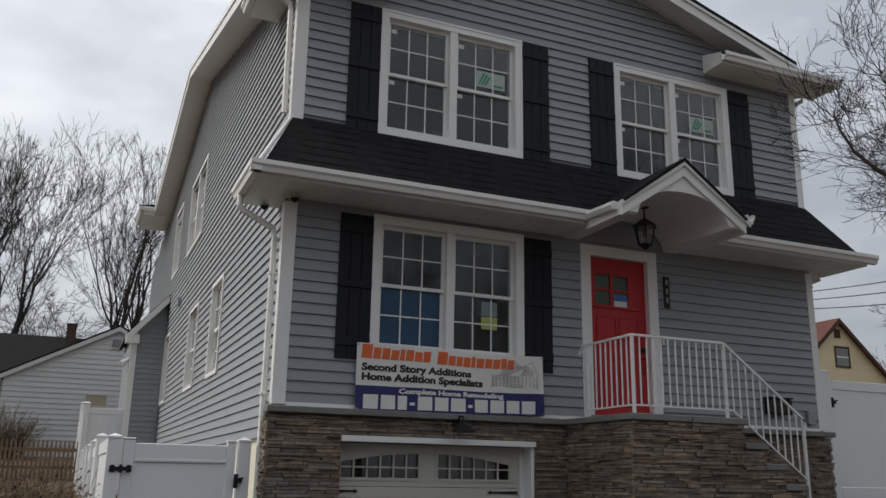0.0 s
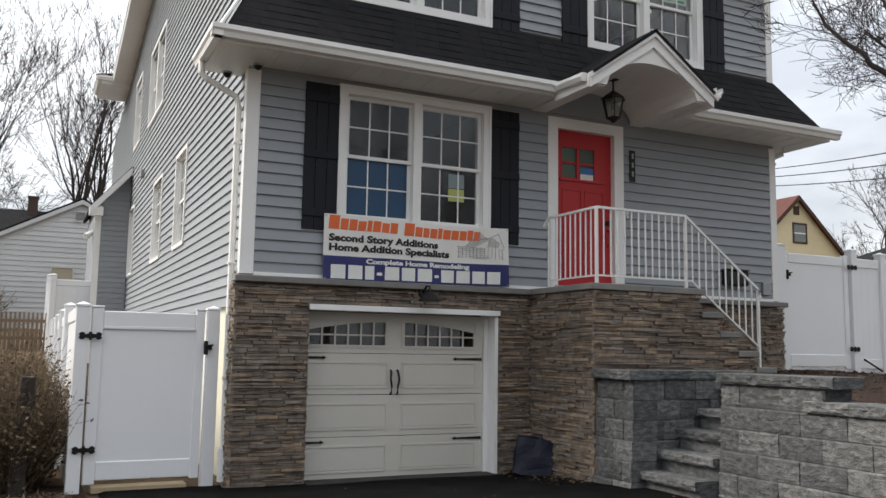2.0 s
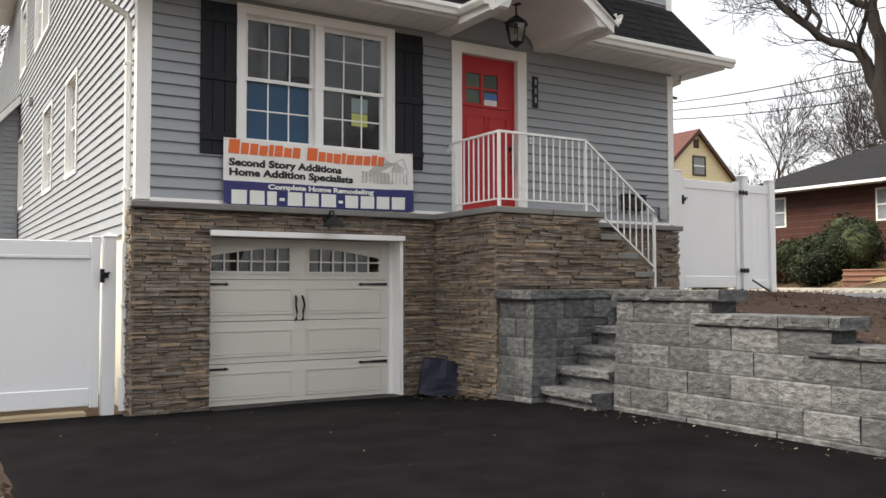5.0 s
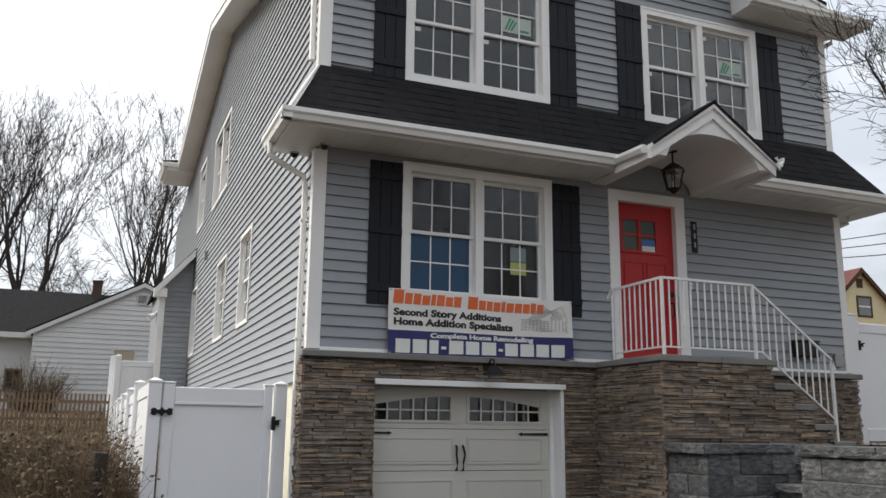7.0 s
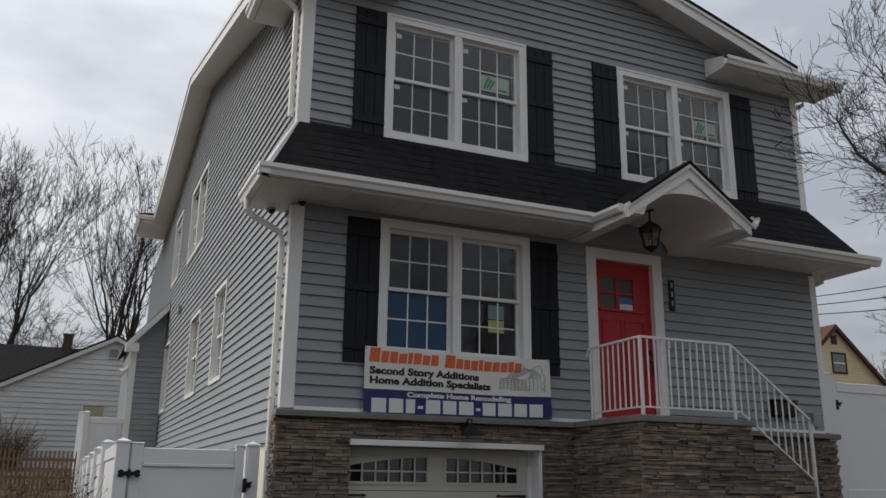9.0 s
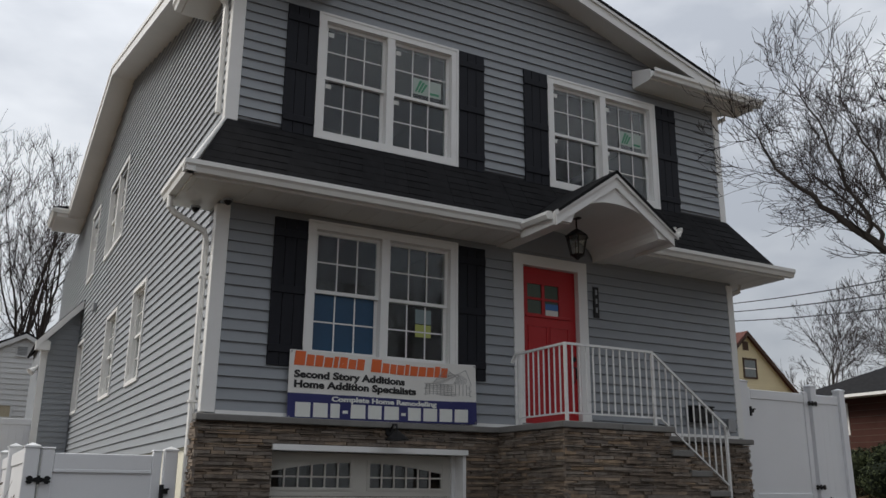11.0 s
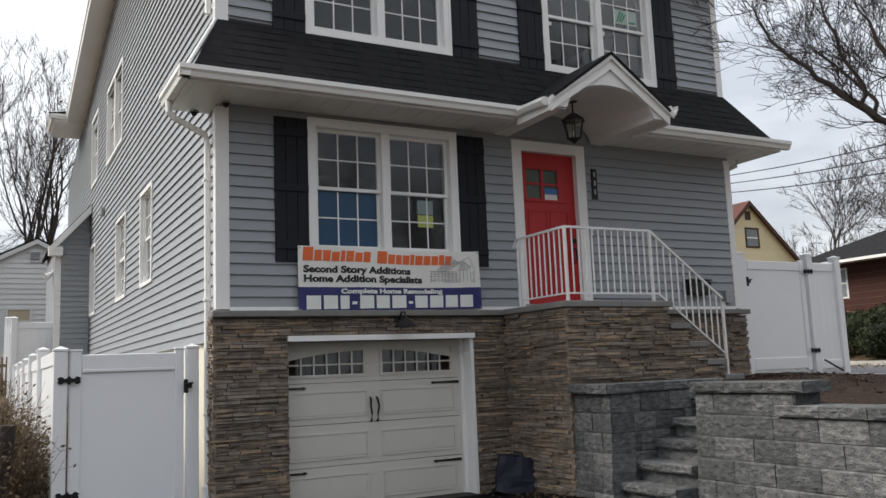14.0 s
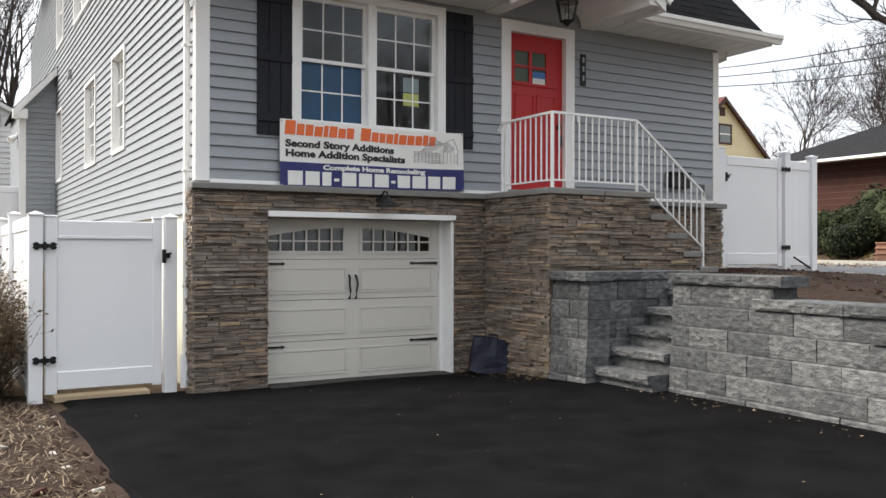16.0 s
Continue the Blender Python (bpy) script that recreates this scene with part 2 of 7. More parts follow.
M_STEPBRICK = mat("pale_brick_step", (0.27, 0.15, 0.105), 0.9, var=0.2, scale=3, fine=40, bump=0.3)
M_PANEGREY = mat("grey_reflecting_pane", (0.22, 0.25, 0.27), 0.15, var=0.25, bump=0)
M_NAVY = mat("navy_plastic_bag", (0.004, 0.006, 0.022), 0.55, var=0.3, scale=6, fine=40, bump=0.5, dist=0.01)
M_STEEL = mat("dull_grey_metal", (0.32, 0.33, 0.34), 0.5, 0.5, var=0.1)
M_CABLE = mat("black_cable", (0.015, 0.015, 0.016), 0.7, var=0.1, bump=0)
M_POLE = mat("utility_pole_wood", (0.085, 0.066, 0.05), 0.95, var=0.3, bump=0.4, stretch=(1, 1, 0.3))
M_CURTAIN = mat("beige_curtain", (0.40, 0.35, 0.25), 0.8, var=0.15, scale=8, fine=40, stretch=(6, 6, 0.5))
M_GLASS = glass_mat("window_glass")
M_GREENGLASS = glass_mat("green_obscure_glass", (0.15, 0.21, 0.16), 0.22, 0.5)


# ---------------------------------------------------------------- mesh helpers
def add_box(bm, x0, x1, y0, y1, z0, z1):
    v = [bm.verts.new(c) for c in ((x0, y0, z0), (x1, y0, z0), (x1, y1, z0), (x0, y1, z0), (x0, y0, z1), (x1, y0, z1), (x1, y1, z1), (x0, y1, z1))]
    for f in ((0, 3, 2, 1), (4, 5, 6, 7), (0, 1, 5, 4), (1, 2, 6, 5), (2, 3, 7, 6), (3, 0, 4, 7)):
        bm.faces.new([v[i] for i in f])
    return v


def boxes(*dims, bevel=0.0):
    bm = bmesh.new()
    for d in dims:
        add_box(bm, *d)
    if bevel:
        bmesh.ops.bevel(bm, geom=bm.edges[:], offset=bevel, segments=1, affect="EDGES")
    return bm


def prism(pts, axis, a, b, bevel=0.0):
    """A solid: the outline pts, in the two other axes, swept along axis from a to b."""
    bm = bmesh.new()
    def at(p, s):
        return {"x": (s, p[0], p[1]), "y": (p[0], s, p[1]), "z": (p[0], p[1], s)}[axis]
    lo, hi = [bm.verts.new(at(p, a)) for p in pts], [bm.verts.new(at(p, b)) for p in pts]
    n = len(pts)
    bm.faces.new(lo), bm.faces.new(hi[::-1])
    for i in range(n):
        bm.faces.new((lo[i], lo[(i + 1) % n], hi[(i + 1) % n], hi[i]))
    bmesh.ops.recalc_face_normals(bm, faces=bm.faces[:])
    if bevel:
        bmesh.ops.bevel(bm, geom=bm.edges[:], offset=bevel, segments=1, affect="EDGES")
    return bm


def tube(path, r, sides=8, r2=None):
    """A round bar along the points of path, tapering from r to r2."""
    bm = bmesh.new()
    path = [Vector(p) for p in path]
    rings = []
    for i, p in enumerate(path):
        d = (path[min(i + 1, len(path) - 1)] - path[max(i - 1, 0)]).normalized()
        u = d.orthogonal().normalized() if abs(d.z) > 0.95 else d.cross(Vector((0, 0, 1))).normalized()
        w = d.cross(u)
        rr = r if r2 is None else r + (r2 - r) * i / (len(path) - 1)
        rings.append([bm.verts.new(p + rr * (math.cos(2 * math.pi * k / sides) * u + math.sin(2 * math.pi * k / sides) * w)) for k in range(sides)])
    for a, b in zip(rings, rings[1:]):
        for k in range(sides):
            bm.faces.new((a[k], a[(k + 1) % sides], b[(k + 1) % sides], b[k]))
    bm.faces.new(rings[0][::-1]), bm.faces.new(rings[-1])
    bmesh.ops.recalc_face_normals(bm, faces=bm.faces[:])
    return bm


def part(name, bm, material, parent=None, label=""):
    me = bpy.data.meshes.new(name)
    bm.to_mesh(me)
    bm.free()
    me.materials.append(material)
    ob = new(name, me)
    ob.parent = parent
    if label:
        ob["label"] = label
    return ob


def piece(name, verts, faces, material, parent):
    me = bpy.data.meshes.new(name)
    me.from_pydata(verts, [], faces)
    me.materials.append(material)
    ob = new(name, me)
    ob.parent = parent
    return ob


def thing(name, label, category, group="", kind=""):
    return tagged(new(name), label, category, group, kind)


def text_part(name, body, size, material, parent, m, label="", width=None):
    """Raised lettering in the built-in font, as a mesh."""
    cu = bpy.data.curves.new(name, "FONT")
    cu.body, cu.size, cu.extrude, cu.offset = body, size, 0.0008, 0.0046 * size / 0.1
    cu.resolution_u = 3
    tmp = bpy.data.objects.new(name, cu)
    scene.collection.objects.link(tmp)
    me = bpy.data.meshes.new_from_object(tmp.evaluated_get(bpy.context.evaluated_depsgraph_get()))
    bpy.data.objects.remove(tmp)
    xs = [v.co.x for v in me.vertices]
    if width:
        k = width / (max(xs) - min(xs))
        for v in me.vertices:
            v.co.x *= k
    me.transform(m)
    me.materials.clear()
    me.materials.append(material)
    ob = new(name, me)
    ob.parent = parent
    if label:
        ob["label"] = label
    return ob


def lerp(x, xs, ys):
    return float(np.interp(x, xs, ys))


BOXF = ((0, 3, 2, 1), (4, 5, 6, 7), (0, 1, 5, 4), (1, 2, 6, 5), (2, 3, 7, 6), (3, 0, 4, 7))

# ---------------------------------------------------------------- ground
RD, RN = Vector((0.47, 0.88, 0)).normalized(), Vector((0.88, -0.47, 0)).normalized()   # street: along, across
ROAD_A, ROAD_B = 9.25, 14.0


def drive_z(y):
    return lerp(-y, [0, 2.0, 20, 60], [0, 0.10, 0.10, 0.10])


def ground_z(x, y):
    n = x * RN.x + y * RN.y
    s = x * RD.x + y * RD.y
    left = drive_z(y) if y < 0 else lerp(y, [0, 2, 10, 11.8, 26, 70], [0, 0.0, 0.2, 1.0, 2.0, 2.6])
    right = lerp(y, [-30, -10, -7.6, -6.4, -5.2, -4.0, -2.8, 8, 26, 70], [0.1, 0.12, 0.38, 0.6, 0.83, 1.03, 1.2, 1.25, 2.0, 2.6])
    edge = 4.95 if -2.78 < y < -1.9 else 3.98
    k = min(1, max(0, (x - edge) / 0.12))
    z = left * (1 - k) + right * k
    if n > 7.6:
        road = lerp(s, [-30, -9, -2, 40], [0.1, 0.12, 1.1, 1.2])
        z = z + (road - 0.03 - z) * min(1, (n - 7.6) / 1.6)
        far = lerp(n, [ROAD_B, ROAD_B + 0.2, 16.5, 30], [0, 0.12, 0.86, 1.0])
        z += far
    return z


def sheet(name, xs, ys, zf, material, label, category="ground", kind="structure", keep=None):
    verts = [(x, y, zf(x, y)) for y in ys for x in xs]
    w = len(xs)
    faces = [(j * w + i, j * w + i + 1, (j + 1) * w + i + 1, (j + 1) * w + i) for j in range(len(ys) - 1) for i in range(w - 1)
             if keep is None or keep((xs[i] + xs[i + 1]) / 2, (ys[j] + ys[j + 1]) / 2)]
    ob = piece(name, verts, faces, material, None)
    return tagged(ob, label, category, kind=kind)


gx = [-900, -300, -120, -60, -35, -20] + list(np.arange(-12, 3.7, 0.4)) + [3.7, 3.9, 3.98, 4.1, 4.3, 4.6, 4.93, 5.1] + list(np.arange(5.4, 26, 0.4)) + [27, 30, 36, 45, 60, 120, 300, 900]
gy = [-900, -300, -120, -60, -40, -25, -18] + list(np.arange(-14, -2.9, 0.3)) + [-2.82, -2.78, -2.6, -2.3, -2.0, -1.9, -1.86] + list(np.arange(-1.6, 12, 0.4)) + list(np.arange(12, 32, 1.0)) + [34, 40, 50, 60, 120, 300, 900]
gx, gy = [float(v) for v in gx], [float(v) for v in gy]


def rough_z(x, y):
    near = abs(x) < 30 and abs(y) < 34
    return ground_z(x, y) + (0.03 * noise.noise((x * 1.7, y * 1.7, 0)) + 0.012 * noise.noise((x * 6, y * 6, 3)) if near and not (-1.3 < x < 3.98 and y < 1) else 0) - 0.01


M_GROUND = mat("yard_soil_and_thin_grass", (0.095, 0.066, 0.042), 0.97, var=0.5, scale=1.1, fine=26, bump=1.0, dist=0.04, hue=(0.17, 0.135, 0.075), dark=(0.05, 0.036, 0.025), spec=0.15)
ground = sheet("ground", gx, gy, rough_z, M_GROUND, "bare brown winter soil with dead grass")

# driveway: one asphalt slab with an uneven left edge
bm = bmesh.new()
rows = []
for y in [0.17, 0.0, -0.09, -0.3, -0.6, -1.0, -1.4, -1.8] + [float(v) for v in np.arange(-2.2, -16.1, -0.4)]:
    le = (-1.28 if y > -0.4 else -1.42) + 0.07 * noise.noise((y * 1.6, 2.0, 0)) + 0.03 * noise.noise((y * 6, 5.0, 0)) - 0.012 * min(0, y + 3)
    right = 3.9
    xs = [le, le + 0.06] + [float(v) for v in np.linspace(-1.1, right, 12)]
    rows.append([bm.verts.new((x, y, drive_z(y) + (0.0 if i == 0 else 0.02) + 0.004 * noise.noise((x * 0.8, y * 0.8, 9)))) for i, x in enumerate(xs)])
for a, b in zip(rows, rows[1:]):
    for i in range(len(a) - 1):
        bm.faces.new((a[i], b[i], b[i + 1], a[i + 1]))
tagged(part("driveway", bm, M_ASPHALT), "freshly laid black asphalt driveway", "driveway", kind="structure")


def strip(name, n0, n1, s0, s1, zoff, material, label, category, thick=0.0, step=2.0):
    bm = bmesh.new()
    prev = None
    for s in np.arange(s0, s1 + 0.01, step):
        road = lerp(float(s), [-30, -9, -2, 40], [0.1, 0.12, 1.1, 1.2])
        pts = [RD * s + RN * n + Vector((0, 0, road + z)) for n, z in ((n0, zoff - thick - 0.3), (n0, zoff), (n1, zoff), (n1, zoff - 0.3))]
        cur = [bm.verts.new(p) for p in pts]
        if prev:
            for i in range(3):
                bm.faces.new((prev[i], prev[i + 1], cur[i + 1], cur[i]))
        prev = cur
    bmesh.ops.recalc_face_normals(bm, faces=bm.faces[:])
    return tagged(part(name, bm, material), label, category, kind="structure")


strip("road", ROAD_A, ROAD_B, -60, 140, 0.0, M_ROAD, "worn grey asphalt side street", "road")
strip("kerb", ROAD_B, ROAD_B + 0.16, -60, 140, 0.12, M_CONC, "pale concrete kerb along the street", "kerb")
strip("kerb", ROAD_A - 0.14, ROAD_A, -60, 140, 0.03, M_CONC, "low concrete edge along the street", "kerb")

lawn = sheet("lawn", [v for v in gx if 10 <= v <= 60], [v for v in gy if -12 <= v <= 60], lambda x, y: rough_z(x, y) + 0.03, M_GRASS,
             "straw-coloured dormant lawn across the street", keep=lambda x, y: x * RN.x + y * RN.y > ROAD_B + 0.7)

# ---------------------------------------------------------------- house shell
HX, HY = 7.6, 18.6           # width, depth
RIDGE_Y, RIDGE_Z, EAVE_Z, REAR_Z = 8.0, 9.50, 7.36, 7.37
GX, GPEAK = 3.7, 8.58        # front gable
LAP = 0.1205


def gable_z(x):
    return GPEAK - abs(x - GX) * 0.315


def side_z(y):
    return RIDGE_Z - abs(y - RIDGE_Y) * (RIDGE_Z - EAVE_Z) / 8.2


def cells(u0, u1, v0, v1, holes):
    """The rectangles that remain of a wall round its openings."""
    us = sorted({u0, u1, *[min(u1, max(u0, h[i])) for h in holes for i in (0, 1)]})
    vs = sorted({v0, v1, *[min(v1, max(v0, h[i])) for h in holes for i in (2, 3)]})
    for a, b in zip(us, us[1:]):
        for c, d in zip(vs, vs[1:]):
            m, n = (a + b) / 2, (c + d) / 2
            if not any(h[0] < m < h[1] and h[2] < n < h[3] for h in holes):
                yield a, b, c, d


FRONT_WINDOWS = [(1.0, 2.91, 2.80, 4.38), (1.0, 2.91, 5.40, 7.02), (4.35, 6.28, 5.40, 7.02)]
DOOR = (3.74, 4.90, 2.20, 4.39)
SIDE_WINDOWS = [(3.98, 5.05, 2.93, 4.45), (6.62, 7.85, 2.95, 4.48), (11.2, 12.25, 3.0, 4.6), (7.2, 9.4, 5.90, 7.5), (11.0, 12.2, 5.98, 7.62)]
GARAGE = (0.71, 3.01, -0.2, 1.90)


def inset(r, d=0.05):
    return (r[0] + d, r[1] - d, r[2] + d, r[3] - d)


front_holes = [inset(w) for w in FRONT_WINDOWS] + [(DOOR[0] + 0.05, DOOR[1] - 0.05, 2.15, DOOR[3] - 0.05)]
wall_front = thing("wall_front", "grey-blue vinyl lap siding wall above stone base", "wall", kind="structure")
bm = boxes(*[(a, b, 0.0, 0.18, c, d) for a, b, c, d in cells(0, HX, 2.0, EAVE_Z, front_holes)])
part("sheathing", bm, M_SIDING, wall_front)
part("gable_sheathing", prism([(0.0, EAVE_Z), (HX, EAVE_Z), (HX, gable_z(HX) - 0.06), (GX, GPEAK - 0.06), (0.0, gable_z(0) - 0.06)], "y", 0.0, 0.18), M_SIDING, wall_front)
wall_base = thing("wall_garage", "basement wall round the garage opening", "wall", kind="structure")
part("masonry", boxes(*[(a, b, -0.06, 0.18, c, d) for a, b, c, d in cells(-0.07, HX, -0.3, 2.0, [GARAGE])]), M_MORTAR, wall_base)

side_holes = [inset(w) for w in SIDE_WINDOWS]
wall_left = thing("wall_left", "grey vinyl lap siding on the gable side wall", "wall", kind="structure")
bm = boxes(*[(0.0, 0.18, a, b, c, d) for a, b, c, d in cells(0.18, HY, 1.88, EAVE_Z, side_holes)])
part("sheathing", bm, M_SIDING, wall_left)
part("gable_sheathing", prism([(0.18, EAVE_Z), (HY, EAVE_Z), (HY, REAR_Z), (RIDGE_Y, RIDGE_Z - 0.05)], "x", 0.0, 0.18), M_SIDING, wall_left)
part("foundation", boxes((0.02, 0.18, 0.18, HY, -0.4, 1.88)), M_CREAM, wall_left, "cream-painted foundation wall")
wall_right = thing("wall_right", "plain siding wall on the far side", "wall", kind="structure")
part("sheathing", boxes((HX - 0.18, HX, 0.18, HY, -0.4, EAVE_Z)), M_SIDING, wall_right)
part("gable_sheathing", prism([(0.18, EAVE_Z), (HY, EAVE_Z), (HY, REAR_Z), (RIDGE_Y, RIDGE_Z - 0.05)], "x", HX - 0.18, HX), M_SIDING, wall_right)
wall_rear = thing("wall_rear", "plain siding wall at the back", "wall", kind="structure")
part("sheathing", boxes((0.18, HX - 0.18, HY - 0.18, HY, -0.4, REAR_Z)), M_SIDING, wall_rear)
# inner surfaces, all in the darkened lining so the panes look into dim rooms
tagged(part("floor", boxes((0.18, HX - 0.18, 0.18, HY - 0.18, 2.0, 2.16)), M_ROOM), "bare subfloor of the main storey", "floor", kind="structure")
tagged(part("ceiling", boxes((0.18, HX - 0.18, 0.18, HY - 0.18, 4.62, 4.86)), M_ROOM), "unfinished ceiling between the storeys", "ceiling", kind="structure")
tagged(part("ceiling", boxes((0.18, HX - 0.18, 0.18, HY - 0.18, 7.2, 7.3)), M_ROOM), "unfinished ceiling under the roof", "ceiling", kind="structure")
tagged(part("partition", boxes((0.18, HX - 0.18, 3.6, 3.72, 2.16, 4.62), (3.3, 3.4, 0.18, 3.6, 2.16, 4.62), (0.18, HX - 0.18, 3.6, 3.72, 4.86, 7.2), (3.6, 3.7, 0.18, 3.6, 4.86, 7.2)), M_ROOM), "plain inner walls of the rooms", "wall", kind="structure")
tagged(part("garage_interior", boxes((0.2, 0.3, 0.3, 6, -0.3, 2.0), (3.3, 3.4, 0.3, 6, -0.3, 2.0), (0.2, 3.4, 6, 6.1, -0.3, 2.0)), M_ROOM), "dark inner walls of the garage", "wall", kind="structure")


def board(a0, b0, a1, b1, z0, z1, axis, material, parent, thick=0.026):
    """One lap of siding from a to b; the ends may slope between its foot (0) and its head (1)."""
    if axis == "y":
        f = lambda u, d, z: (u, -d, z)
    else:
        f = lambda u, d, z: (-d, u, z)
    v = [f(a0, thick, z0), f(b0, thick, z0), f(b0, -0.004, z0), f(a0, -0.004, z0), f(a1, 0.003, z1), f(b1, 0.003, z1), f(b1, -0.004, z1), f(a1, -0.004, z1)]
    faces = BOXF if axis == "y" else [tuple(reversed(q)) for q in BOXF]
    return piece("siding_board", v, faces, material, parent)


def clad(z0, z1, bound, holes, axis, material, parent):
    z = z0
    while z < z1:
        zt = z + LAP
        (a0, b0), (a1, b1) = bound(z), bound(min(zt, z1))
        if b0 - a0 < 0.1:
            break
        if b1 <= a1:
            a1 = b1 = (a1 + b1) / 2
        cuts = sorted((h[0], h[1]) for h in holes if min(zt, h[3]) - max(z, h[2]) > 0.04)
        u0, u1 = a0, a1
        for h0, h1 in cuts:
            if h0 > u0 + 0.02:
                board(u0, h0, u1, h0, z, min(zt, z1), axis, material, parent)
            u0 = u1 = max(u0, h1)
        if b0 > u0 + 0.02:
            board(u0, b0, u1, b1, z, min(zt, z1), axis, material, parent)
        z = zt


# ---------------------------------------------------------------- roofs
def slab(pts, t):
    """A sheet of thickness t under the quad or triangle pts."""
    bm = bmesh.new()
    p = [Vector(c) for c in pts]
    n = (p[1] - p[0]).cross(p[2] - p[0]).normalized()
    if n.z < 0:
        p.reverse()
        n = -n
    hi, lo = [bm.verts.new(c) for c in p], [bm.verts.new(c - n * t) for c in p]
    bm.faces.new(hi), bm.faces.new(lo[::-1])
    for i in range(len(p)):
        bm.faces.new((hi[i], lo[i], lo[(i + 1) % len(p)], hi[(i + 1) % len(p)]))
    bmesh.ops.recalc_face_normals(bm, faces=bm.faces[:])
    return bm


OV, OL, UP = 0.40, 0.45, 0.12
EB = 14.2                    # where the boxed rear eave begins
k_main = (RIDGE_Z - EAVE_Z) / 8.2
roof_main = thing("roof_main", "low-pitched charcoal shingle roof with white rakes", "roof", kind="structure")
ez = RIDGE_Z + UP - k_main * (RIDGE_Y + OV)
ezr = REAR_Z + UP - 0.05
zy = lambda y: RIDGE_Z + UP - k_main * (RIDGE_Y - y)
for xa, xb, ya in ((-OL, 0.0, -OV), (0.0, 7.3, 0.19), (7.3, HX + OV, -OV)):
    part("front_slope", slab([(xa, ya, zy(ya)), (xb, ya, zy(ya)), (xb, RIDGE_Y, RIDGE_Z + UP), (xa, RIDGE_Y, RIDGE_Z + UP)], 0.05), M_SHINGLE, roof_main)
zb_ = RIDGE_Z + UP - (RIDGE_Z + UP - ezr) * (EB - RIDGE_Y) / (HY + OV - RIDGE_Y)
part("rear_slope", slab([(-OL, EB, zb_), (HX + OV, EB, zb_), (HX + OV, RIDGE_Y, RIDGE_Z + UP), (-OL, RIDGE_Y, RIDGE_Z + UP)], 0.05), M_SHINGLE, roof_main)
part("rear_slope", slab([(0.0, HY + OV, ezr), (HX + OV, HY + OV, ezr), (HX + OV, EB, zb_), (0.0, EB, zb_)], 0.05), M_SHINGLE, roof_main)
for sx, ex in ((-OL, -OL + 0.03), (HX + OV - 0.03, HX + OV)):
    for y0, y1 in ((-OV, RIDGE_Y), (RIDGE_Y, EB)):
        z0, z1 = ez - 0.055 if y0 < 0 else RIDGE_Z + UP - 0.055, RIDGE_Z + UP - 0.055 if y0 < 0 else RIDGE_Z + UP - 0.055 - (RIDGE_Z + UP - ezr) * (EB - RIDGE_Y) / (HY + OV - RIDGE_Y)
        part("rake_board", prism([(y0, z0), (y1, z1), (y1, z1 - 0.2), (y0, z0 - 0.2)], "x", sx, ex), M_WHITE, roof_main)
        part("rake_cap", prism([(y0, z0 + 0.03), (y1, z1 + 0.03), (y1, z1 - 0.045), (y0, z0 - 0.045)], "x", sx - 0.02, sx + 0.002) if sx < 0 else prism([(y0, z0 + 0.03), (y1, z1 + 0.03), (y1, z1 - 0.045), (y0, z0 - 0.045)], "x", ex - 0.002, ex + 0.02), M_WHITE, roof_main)
        a, b = (sx + 0.03, 0.0) if sx < 0 else (HX, sx)
        part("rake_soffit", prism([(y0, z0 - 0.16), (y1, z1 - 0.16), (y1, z1 - 0.18), (y0, z0 - 0.18)], "x", a, b), M_SOFFIT, roof_main)

# front gable roof, meeting the main slope behind
roof_gable = thing("roof_gable", "shallow front gable roof with white rake boards", "roof", kind="structure")
GL, GR, GF = -0.1, 7.35, -0.36
for s in (-1, 1):
    xe = GL if s < 0 else GR
    zt, ze = GPEAK + 0.10, GPEAK + 0.10 - abs(xe - GX) * 0.315
    part("slope", slab([(GX, GF - 0.03, zt), (xe, GF - 0.03, ze), (xe, 1.2, ze), (GX, 5.2, zt)], 0.05), M_SHINGLE, roof_gable)
    part("rake_board", prism([(GX, zt - 0.055), (xe, ze - 0.055), (xe, ze - 0.24), (GX, zt - 0.24)], "y", GF, GF + 0.03), M_WHITE, roof_gable)
    part("rake_cap", prism([(GX, zt - 0.01), (xe, ze - 0.01), (xe, ze - 0.10), (GX, zt - 0.10)], "y", GF - 0.025, GF - 0.002), M_WHITE, roof_gable)
    part("rake_soffit", prism([(GX, zt - 0.2), (xe, ze - 0.2), (xe, ze - 0.22), (GX, zt - 0.22)], "y", GF + 0.03, 0.0), M_SOFFIT, roof_gable)


def gutter_profile(y, z, s=-1):
    """K-style: back, floor, ogee, lip; outwards is s."""
    pts = [(0, 0), (0, 0.115), (0.012, 0.115), (0.012, 0.012), (0.062, 0.012), (0.075, 0.05), (0.098, 0.075), (0.098, 0.105), (0.085, 0.108), (0.085, 0.118), (0.112, 0.118), (0.112, 0.07), (0.09, 0.045), (0.075, 0.0)]
    return [(y + s * a, z + b) for a, b in pts]


